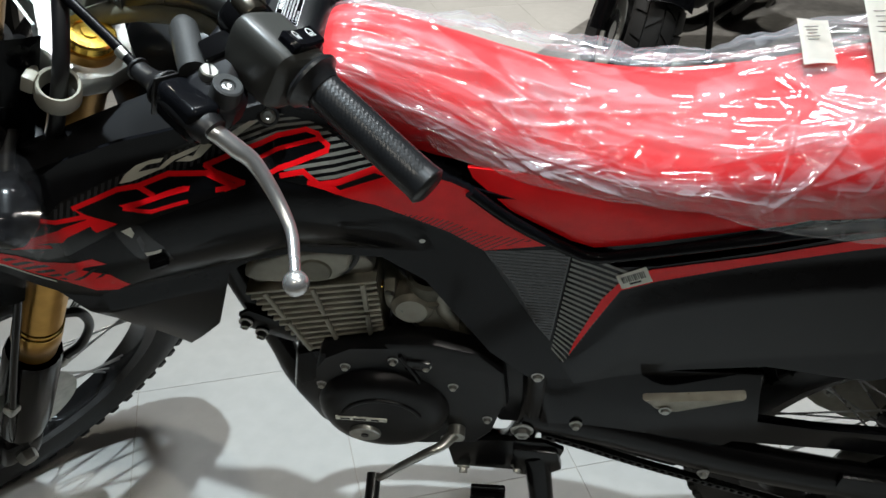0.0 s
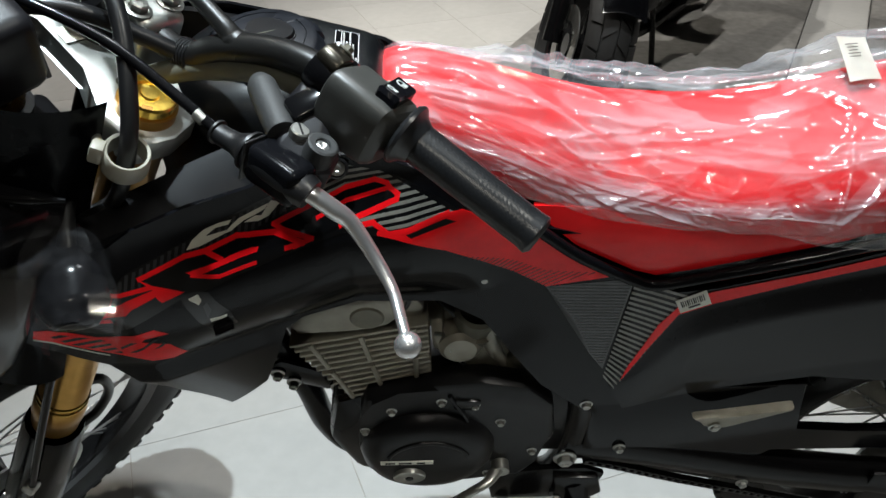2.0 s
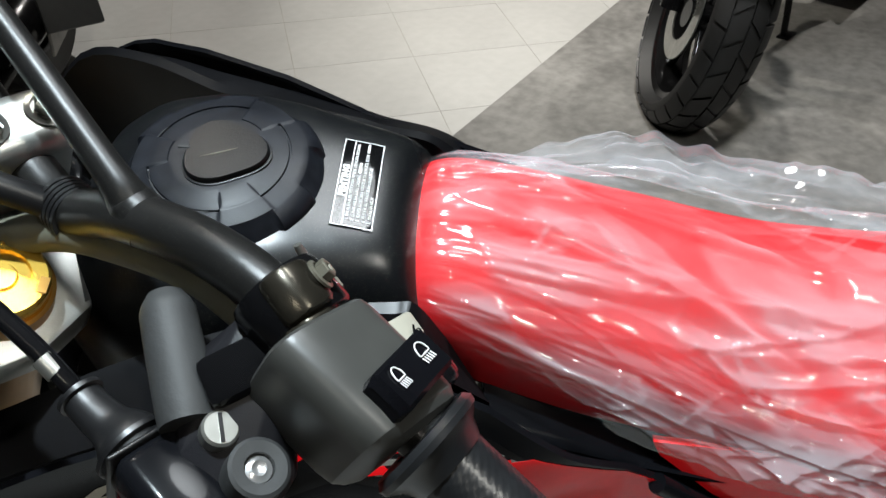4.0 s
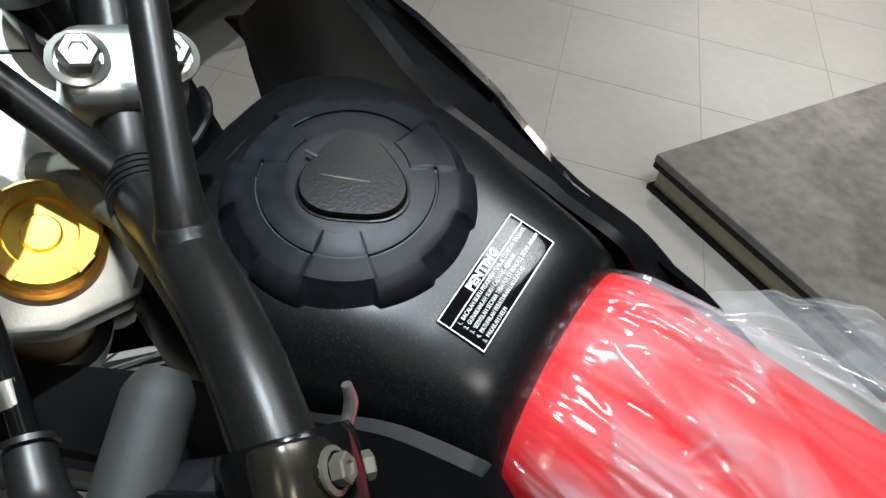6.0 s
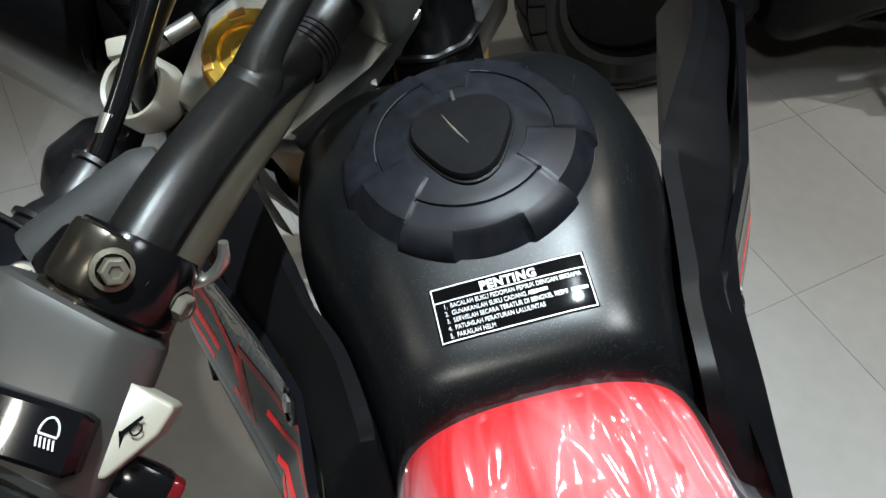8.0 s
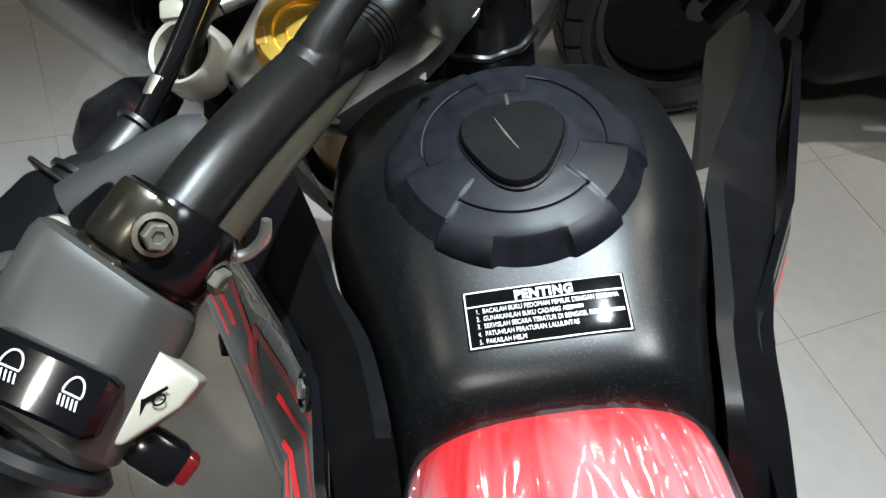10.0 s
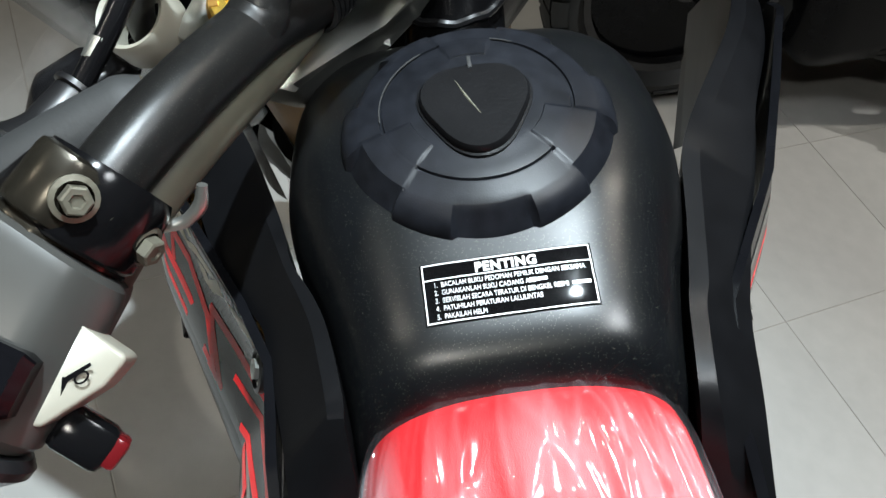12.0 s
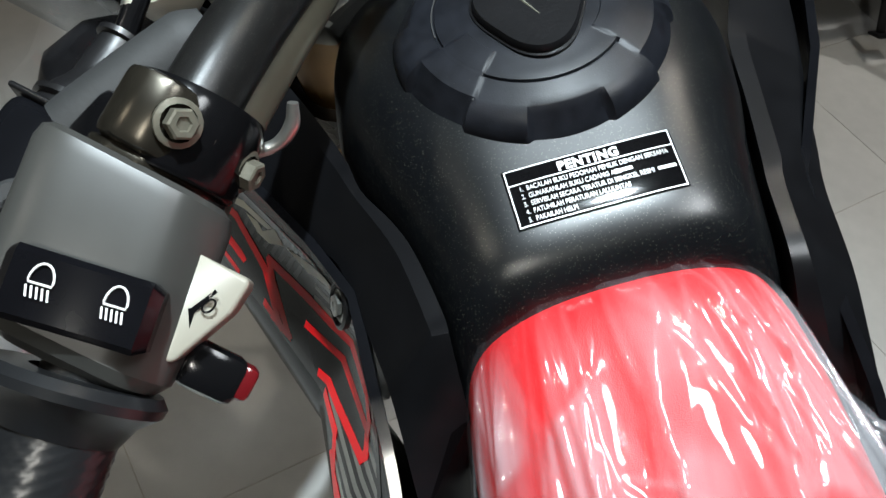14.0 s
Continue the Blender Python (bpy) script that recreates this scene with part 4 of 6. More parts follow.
    def place(u, v):
        i, j = round(u * (nu - 1)), round(v * (nv - 1))
        x, a = xs[i], vs[j]
        s = 1 if a > 0 else -1
        hang = ramp(x, [(-0.227, 0.0), (-0.16, 0.15), (-0.08, 0.7), (0.0, 1), (0.62, 1)])
        k = abs(a)
        if s > 0:
            # on the far side it stands loose from close behind the nose
            hang += (ramp(x, [(-0.215, 0.0), (-0.185, 0.12), (-0.13, 0.75), (-0.06, 1), (0.62, 1)]) - hang) * min(1, k / 0.35)
        edge = 0.74 if s > 0 else 0.82
        top = min(k / edge, 1)
        if s > 0 and hang > 0:
            top = min(top, 1 - 0.30 * hang)
        base = seat_shape(x, s * top, 0.0009 + 0.0042 * hang)
        if s > 0 and k > edge * (1 - 0.30 * hang):
            e = (k - edge * (1 - 0.30 * hang)) / (1 - edge * (1 - 0.30 * hang))
            wave = noise.noise(Vector((x * 16, 3, 0))) + 0.5 * noise.noise(Vector((x * 60, 3, 0)))
            base = base + Vector((0, (0.062 * e + 0.008 * wave * e) * hang, (-0.012 * e - 0.016 * e * e + 0.008 * wave * e) * hang))
        elif s < 0 and k > edge:
            e = (k - edge) / (1 - edge)
            wave = noise.noise(Vector((x * 22, -3, 0))) + 0.5 * noise.noise(Vector((x * 70, -3, 0)))
            base = base + Vector((0, 0.003 * e * wave * hang, 0.003 * e * wave * hang))
        if s < 0 and k > 0.45:
            e = (k - 0.45) / 0.55
            ze = ramp(x, [(-0.23, 0.955), (-0.15, 0.936), (-0.06, 0.918), (-0.02, 0.905), (0.07, 0.888), (0.13, 0.884), (0.21, 0.862), (0.28, 0.854), (0.62, 0.90)])
            ye = ramp(x, [(-0.23, 0.036), (-0.20, 0.056), (-0.15, 0.074), (-0.06, 0.094), (0.0, 0.103), (0.62, 0.120)])
            start = seat_shape(x, -0.45 / edge, 0.0016 + 0.0035 * hang)
            out = start.lerp(Vector((x, -ye, ze)), e)
            bow = math.sin(e * math.pi) * ramp(x, [(-0.2, 0.010), (-0.1, 0.014), (0.0, 0.017), (0.62, 0.017)])
            base = base.lerp(out + Vector((0, -0.75 * bow, 0.66 * bow)), min(1, e * 3) * min(1, max(0, hang - 0.1) * 2.5)) + Vector((0, 0, 0.0028 * e * hang * (noise.noise(Vector((x * 22, -3, 0))) + 0.5 * noise.noise(Vector((x * 70, -3, 0))))))
        up = Vector((0, s * max(0, k - 0.3), max(0.2, 1 - k * 0.7))).normalized()
        slack = 0.004 * hang * noise.noise(Vector((x * 9, a * 3, 5)))
        keep = 1 - 0.85 * (1 - hang) * min(1, max(0, (k - 0.4) / 0.25))
        return base + up * (height[i, j] * keep * (1 if k < 0.8 else 1.3) + slack)
    ob = part("plastic_seat_wrap", grid(nu, nv, place), FILM, None, sharp=80)
    folded = ob.data.attributes.new("milk", "FLOAT", "POINT")
    folded.data.foreach_set("value", np.clip(1 - clearness, 0, 0.9).astype(np.float32).ravel())
    ob.matrix_world = LEAN
    tagged(ob, "creased clear plastic wrap lying over the red saddle", "plastic wrap")
    # two paper labels lie on the film
    for x, y, w, h, rz in ((0.243, 0.045, 0.030, 0.052, 1), (0.302, 0.035, 0.034, 0.085, -1)):
        p = seat_shape(x, y * 6, 0.013)
        m = pose(p.x, p.y, p.z + 0.007, 16, -3, rz)
        bm = grid(7, 9, lambda u, v: m @ Vector(((u - 0.5) * w, (v - 0.5) * h, 0.0025 * math.sin(u * 3 + v * 2))))
        bmesh.ops.solidify(bm, geom=bm.faces[:], thickness=0.0004)
        lab = part("paper_label", bm, PAPER, ob, "white paper label with faint print")
        for i in range(5):
            part("print_bar", rbox((w * (0.4 - 0.06 * (i % 3)), 0.0010, 0.0002), m @ pose(-w * 0.1, h * (0.30 - 0.07 * i), 0.0024), 0), GREYINK, lab)
    return ob


seat_wrap()


# ---------- bars, controls, fork ----------
def steer(bm):
    bm.transform(STEER)
    return bm


def handlebar():
    left = [(0, 0, 0.046), (0, -0.055, 0.046), (0.001, -0.082, 0.055), (0.006, -0.108, 0.084), (0.013, -0.150, 0.112), (0.018, -0.190, 0.124), (0.026, -0.24, 0.127), (0.046, -0.372, 0.128)]
    pts = [(x, -y, z) for x, y, z in left[:0:-1]] + left
    hb = part("handlebar", steer(sweep(pts, 0.0112, 24, 6)), BARPAINT, BIKE, "satin black steel handlebar with welded cross brace", 60)
    part("cross_brace", steer(sweep([(0.008, -0.122, 0.092), (0.007, -0.108, 0.0925), (0.006, -0.09, 0.0965), (0.006, 0, 0.099), (0.006, 0.09, 0.0965), (0.007, 0.108, 0.0925), (0.008, 0.122, 0.092)], [0.0110, 0.0100, 0.0070, 0.0066, 0.0070, 0.0100, 0.0110], 20, 6)), BARPAINT, hb)
    for s in (-1, 1):
        # knurled sleeve and grip
        bm = bmesh.new()
        n, seg = 120, 56
        p0, p1 = Vector((0.028, s * 0.262, 0.127)), Vector((0.047, s * 0.374, 0.128))
        d = (p1 - p0).normalized()
        q = d.to_track_quat("Z", "Y").to_matrix()
        rows = []
        for i in range(n):
            t = i / (n - 1)
            r0 = 0.0148 + 0.0012 * max(0, (t - 0.9) / 0.1) - (0.004 * max(0, (t - 0.975) / 0.025))
            row = []
            for k in range(seg):
                a = 2 * math.pi * k / seg
                r = r0
                if 0.03 < t < 0.9:
                    u, v = a * 9 / math.pi, t * 32
                    r += 0.0009 * (abs(((u + v) % 1) - 0.5) + abs(((u - v) % 1) - 0.5) - 0.5)
                row.append(bm.verts.new(p0 + (p1 - p0) * t + q @ Vector((r * math.cos(a), r * math.sin(a), 0))))
            rows.append(row)
        for a, b in zip(rows, rows[1:]):
            for k in range(seg):
                bm.faces.new((a[k], a[(k + 1) % seg], b[(k + 1) % seg], b[k]))
        bm.faces.new(rows[0]), bm.faces.new(rows[-1])
        g = part("grip", steer(bm), GRIPRUBBER, hb, "black rubber grip with fine diamond knurling", 80)
        part("grip_flange", steer(lathe([(0.012, -0.002), (0.022, -0.002), (0.0240, 0.0005), (0.0235, 0.003), (0.0185, 0.007), (0.0155, 0.013)], 40, axis_pose((0.0265, s * 0.2565, 0.127), d))), GRIPRUBBER, g)
    return hb


handlebar()


def left_controls():
    # switch housing, rounded, wrapped round the bar
    bm = bmesh.new()
    secs = []
    for y, g in ((-0.2010, 0.90), (-0.2025, 0.97), (-0.206, 1.0), (-0.240, 1.0), (-0.247, 0.97), (-0.2505, 0.88), (-0.253, 0.72)):
        ring = []
        for k in range(56):
            a = 2 * math.pi * k / 56
            c, s = math.cos(a), math.sin(a)
            x = 0.0185 + 0.0285 * g * math.copysign(abs(c) ** 0.5, c)
            z = 0.1195 + 0.0275 * g * math.copysign(abs(s) ** 0.5, s) - (0.22 * (x - 0.012) if s > 0 else 0)
            if c > 0:
                x -= 0.36 * max(0, 0.143 - z) * c
            if s > 0:
                # the top breaks into a sloping facet towards the thumb
                z -= 0.85 * max(0, x - 0.0335)
            ring.append(bm.verts.new((x + (y + 0.2) * -0.16, y, z)))
        secs.append(ring)
    for a, b in zip(secs, secs[1:]):
        for k in range(56):
            bm.faces.new((a[k], a[(k + 1) % 56], b[(k + 1) % 56], b[k]))
    bm.faces.new(secs[0]), bm.faces.new(secs[-1])
    box = part("switch_housing", steer(bm), SWITCHGREY, BIKE, "dark grey plastic switch housing on the bar", 24)
    # beam rocker on top, dished in the middle
    m = STEER @ pose(0.0272, -0.2355, 0.1446, 0, 13, 10)
    bm = bmesh.new()
    rows = []
    for i in range(15):
        t = i / 14 * 2 - 1
        top = 0.0055 + 0.0022 * t * t - 0.004 * max(0, abs(t) - 0.93) / 0.07
        w = 0.0088 - 0.0015 * max(0, abs(t) - 0.9) / 0.1
        rows.append([bm.verts.new((-0.0018 + t * 0.0182, y, z)) for y, z in ((-w, -0.006), (-w, top - 0.0015), (-w + 0.0015, top), (w - 0.0015, top), (w, top - 0.0015), (w, -0.006))])
    for r1, r2 in zip(rows, rows[1:]):
        for k in range(5):
            bm.faces.new((r1[k], r1[k + 1], r2[k + 1], r2[k]))
    bm.faces.new(rows[0]), bm.faces.new(rows[-1])
    bm.transform(m)
    rk = part("beam_switch", bm, PANELBLACK, box, "gloss black two-position beam switch with white lamp symbols", 30)
    for dx in (-0.0085, 0.0085):
        mm = m @ pose(dx - 0.0015, 0.0015, 0.0066, 0, -8 if dx > 0 else 8, 0)
        # a lamp as half ring with a bar, and slanted rays below
        half = [(0.0027 * math.cos(a), 0.0042 * math.sin(a), 0) for a in [math.pi * k / 10 for k in range(11)]]
        part("lamp_symbol", sweep([mm @ Vector(p) for p in half] + [mm @ Vector((-0.0026, -0.0006, 0)), mm @ Vector((0.0026, -0.0006, 0)), mm @ Vector((0.0026, 0, 0))], 0.00032, 6, 1), LABELWHITE, rk)
        for k in range(5):
            part("symbol_ray", rbox((0.0005, 0.0028, 0.0002), mm @ pose(-0.0024 + k * 0.0012, -0.0027, 0.0001, 0, 0, 14), 0), LABELWHITE, rk)
    # horn paddle
    bm = bmesh.new()
    lipx = [(0.0350, -0.2143), (0.0415, -0.2137), (0.0540, -0.2136), (0.0553, -0.2148), (0.0547, -0.2233), (0.0482, -0.2400), (0.0467, -0.2413), (0.0440, -0.2405)]
    top = [bm.verts.new((x, y, 0.1325 - (x - 0.045) * 0.2)) for x, y in lipx]
    low = [bm.verts.new((x - 0.002, y, 0.120 - (x - 0.045) * 0.2)) for x, y in lipx]
    bm.faces.new(top), bm.faces.new(low[::-1])
    for i in range(len(top)):
        k = (i + 1) % len(top)
        bm.faces.new((top[i], low[i], low[k], top[k]))
    bmesh.ops.bevel(bm, geom=bm.edges[:], offset=0.0012, segments=3, affect="EDGES", profile=0.5)
    horn = part("horn_paddle", steer(bm), WHITE, box, "cream white horn paddle", 50)
    hm = STEER @ pose(0.0470, -0.2253, 0.1327, 0, 11, 244) @ Matrix.Scale(1.45, 4)
    part("horn_symbol", prism([(-0.0042, 0.0003), (0.0012, 0.0005), (0.0040, 0.0024), (0.0045, 0.0024), (0.0045, -0.0024), (0.0040, -0.0024), (0.0012, -0.0005), (-0.0042, -0.0003)], 0, 0.0002, 0, hm @ pose(0, 0, 0, 90, 0, 0)), DARKINK, horn)
    part("horn_symbol", sweep([hm @ Vector((-0.0016 + 0.0014 * math.cos(k * math.pi / 8), 0.0012 + 0.0009 * math.sin(k * math.pi / 8), 0.0002)) for k in range(17)], 0.0003, 6, 1), DARKINK, horn)
    ts = part("turn_switch", rbox((0.017, 0.013, 0.012), STEER @ pose(0.0535, -0.2395, 0.117, 0, 20, 0), 0.003), GLOSSBLACK, box, "black turn switch with dark red end")
    part("switch_end", rbox((0.006, 0.0095, 0.009), STEER @ pose(0.0615, -0.2385, 0.1145, 0, 20, 0), 0.0018), AMBER, ts)
    # clutch perch: clamp sleeve, bolts, body
    pc = part("lever_perch", steer(lathe([(0.0115, -0.0115), (0.0180, -0.0115), (0.0192, -0.0100), (0.0192, 0.0085), (0.0180, 0.0115), (0.0115, 0.0115)], 40, axis_pose((0.0185, -0.1885, 0.1240), (-0.06, 1, 0)), closed=True)), GLOSSBLACK, BIKE, "black clutch lever perch clamped to the bar", 40)
    part("clamp_cap", prism([(0.004, 0.142), (0.011, 0.1475), (0.0205, 0.1465), (0.0300, 0.1375), (0.0352, 0.1285), (0.0365, 0.116), (0.033, 0.109), (0.024, 0.106), (0.008, 0.109)], -0.1985, -0.1785, 0.0028, STEER), DARKCHROME, pc, "bronze-black half clamp with two hex bolts", 30)
    part("clamp_seat", prism([(0.002, 0.138), (0.010, 0.1435), (0.0200, 0.1430), (0.0285, 0.1350), (0.0335, 0.1265), (0.0345, 0.114), (0.030, 0.105), (0.006, 0.107)], -0.2035, -0.1983, 0.0015, STEER), DARKCHROME, pc, "", 30)
    for place, d in (((0.0232, -0.1880, 0.1432), (0.75, 0, 0.8)), ((0.0355, -0.1890, 0.1225), (1, 0, 0.1))):
        part("bolt_washer", lathe([(0, 0.0012), (0.0054, 0.0012), (0.0059, 0.0006), (0.0059, -0.002)], 28, STEER @ axis_pose(place, d)), DARKCHROME, pc)
    part("cable_clip", steer(sweep([(0.034, -0.182, 0.114), (0.0385, -0.177, 0.114), (0.0405, -0.171, 0.117), (0.039, -0.166, 0.121)], [0.0020, 0.0020, 0.0022, 0.0016], 10, 6)), STEEL, pc)
    bm = bmesh.new()
    for p in [(x, y, z) for x, y in ((0.012, -0.178), (0.014, -0.203), (-0.004, -0.236), (-0.020, -0.243), (-0.034, -0.237), (-0.036, -0.205), (-0.022, -0.186), (-0.006, -0.176)) for z in (0.076, 0.0925)] + [(0.004, -0.179, 0.118), (0.017, -0.179, 0.112), (0.004, -0.202, 0.118), (0.017, -0.202, 0.112)]:
        bm.verts.new(p)
    bmesh.ops.convex_hull(bm, input=bm.verts[:])
    bmesh.ops.bevel(bm, geom=bm.edges[:], offset=0.0015, segments=2, affect="EDGES", profile=0.5, clamp_overlap=True)
    part("perch_body", steer(bm), MATTE, pc, "", 30)
    part("clamp_body", rbox((0.045, 0.020, 0.017), STEER @ pose(0.002, -0.197, 0.112, 0, -32, -14), 0.004), GLOSSBLACK, pc)
    part("perch_arm", prism([(-0.037, -0.245), (-0.010, -0.241), (-0.006, -0.222), (0.004, -0.196), (-0.012, -0.188), (-0.034, -0.197), (-0.042, -0.222)], -0.0075, 0.0075, 0.003, STEER @ pose(0, 0, 0.0865, 90, 0, 0)), PLASTIC, pc)
    for place, d in (((0.0240, -0.1880, 0.1440), (0.75, 0, 0.8)), ((0.0365, -0.1890, 0.1226), (1, 0, 0.1))):
        b = bolt((0, 0, 0), (0, 0, 1), 0.0042, 0.005, pc, DULLALLOY)
        b.matrix_local = STEER @ axis_pose(place, d)
    letters("UP", 0.0060, STEER @ pose(0.0328, -0.1935, 0.1335, 0, 60, 0) @ pose(0, 0, 0.0010, 0, 0, 88), DULLALLOY, pc, "raised_letters", 0.0004)
    part("mirror_boss", steer(lathe([(0.0, 0.0), (0.0048, 0.0), (0.0056, 0.008), (0.0098, 0.0085), (0.0112, 0.0075), (0.0117, -0.016), (0.0, -0.016)], 32, axis_pose((-0.0208, -0.2280, 0.1005), (0, 0, 1)))), GREYRUBBER, pc)
    part("boss_thread", steer(lathe([(0.0, 0.0), (0.0050, 0.0), (0.0050, 0.006), (0.0028, 0.0072), (0.0, 0.005)], 20, axis_pose((-0.0208, -0.2280, 0.1005), (0, 0, 1)))), LEVERALLOY, pc)
    sc = part("pivot_screw", steer(lathe([(0, 0.003), (0.006, 0.003), (0.0070, 0.002), (0.0070, -0.004)], 24, axis_pose((-0.022, -0.2080, 0.1015), (0, 0, 1)))), STEEL, pc)
    part("screw_slot", rbox((0.011, 0.0015, 0.0008), STEER @ pose(-0.022, -0.2080, 0.1046, 0, 0, 62), 0), RUBBER, sc)
    part("lever_boot", steer(sweep([(-0.0440, -0.1600, 0.0650), (-0.0436, -0.168, 0.0665), (-0.0422, -0.178, 0.0690), (-0.0408, -0.1865, 0.0715), (-0.0408, -0.196, 0.0745), (-0.0413, -0.215, 0.0800), (-0.0412, -0.236, 0.0835), (-0.0395, -0.2465, 0.0838)], [0.0078, 0.0080, 0.0088, 0.0128, 0.0140, 0.0145, 0.0140, 0.0120], 24, 5, flat=0.9)), RUBBER, pc, "black rubber boot over the lever pivot", 60)
    part("boot_cover", rbox((0.0275, 0.046, 0.0300), STEER @ pose(-0.0413, -0.2185, 0.0800, -12.7, 0, 0), 0.0065, 4), PLASTIC, pc, "", 50)
    part("cover_rib", rbox((0.0290, 0.0022, 0.0315), STEER @ pose(-0.0413, -0.1965, 0.0750, -12.7, 0, 0), 0.001, 2), RUBBER, pc, "", 50)
    for yy, rr in ((-0.1612, 0.0092), (-0.1905, 0.0152)):
        part("boot_rib", steer(lathe([(rr - 0.003, -0.0018), (rr, -0.0010), (rr, 0.0010), (rr - 0.003, 0.0018)], 28, axis_pose((-0.0439 if yy > -0.18 else -0.0408, yy, 0.0652 if yy > -0.18 else 0.0728), (0.05, -1, 0.2)), closed=True)), RUBBER, pc)
    part("switch_cap", steer(sweep([(-0.0050, -0.1500, 0.0935), (-0.0082, -0.1570, 0.0935), (-0.0160, -0.1745, 0.0938), (-0.0237, -0.1918, 0.0940), (-0.027, -0.199, 0.094)], [0.0070, 0.0108, 0.0112, 0.0112, 0.0108], 22, 5)), GREYRUBBER, pc, "grey rubber switch cap", 60)
    lv = part("clutch_lever", steer(sweep([(-0.0400, -0.2430, 0.0835), (-0.0359, -0.2483, 0.0823), (-0.0265, -0.2605, 0.0765), (-0.0170, -0.2735, 0.0700), (-0.0108, -0.3000, 0.0560), (-0.0130, -0.3250, 0.0480), (-0.0240, -0.3450, 0.0455), (-0.0353, -0.3610, 0.0455)], [0.0068, 0.0074, 0.0076, 0.0068, 0.0058, 0.0050, 0.0046, 0.0046], 18, 6, flat=0.85)), LEVERALLOY, BIKE, "bare cast alloy clutch lever with ball end", 60)
    bm = bmesh.new()
    bmesh.ops.create_uvsphere(bm, u_segments=28, v_segments=18, radius=0.0098)
    bm.transform(STEER @ pose(-0.0365, -0.363, 0.0455))
    part("lever_ball", bm, LEVERALLOY, lv)
    # clutch cable with steel ferrule
    part("clutch_cable", steer(sweep([(-0.0440, -0.160, 0.0652), (-0.0505, -0.125, 0.068), (-0.070, -0.055, 0.072), (-0.105, 0.02, 0.060), (-0.12, 0.06, 0.01), (-0.08, 0.08, -0.1)], [0.0042, 0.0042, 0.0042, 0.0040, 0.004, 0.004], 14, 8)), GLOSSBLACK, BIKE, "black sheathed clutch cable")
    part("cable_adjuster", steer(sweep([(-0.0462, -0.149, 0.0658), (-0.0478, -0.141, 0.0668)], 0.0045, 18)), STEEL, BIKE)
    part("wiring_loom", steer(sweep([(0.022, -0.205, 0.104), (0.018, -0.178, 0.101), (0.014, -0.145, 0.090), (0.006, -0.11, 0.066), (-0.005, -0.08, 0.04), (-0.03, -0.05, 0.0), (-0.03, -0.02, -0.08)], [0.0105, 0.0105, 0.0105, 0.0100, 0.009, 0.008], 16, 6)), LOOM, BIKE, "olive grey sleeved wiring loom")
    for k in range(5):
        part("cable_strap", steer(lathe([(0.0112, -0.0014), (0.0130, -0.0010), (0.0130, 0.0010), (0.0112, 0.0014)], 28, axis_pose(Vector((0.001, -0.079, 0.053)) + Vector((0.06, -1, 0.45)) * (k - 2) * 0.0026, (0.06, -1, 0.45)), closed=True)), RUBBER, BIKE)
    part("black_hose", steer(sweep([(0.004, -0.083, 0.050), (-0.025, -0.055, 0.058), (-0.065, -0.02, 0.065), (-0.12, 0.02, 0.05)], 0.0068, 16, 6)), RUBBER, BIKE, "black hose strapped to the bar")


left_controls()


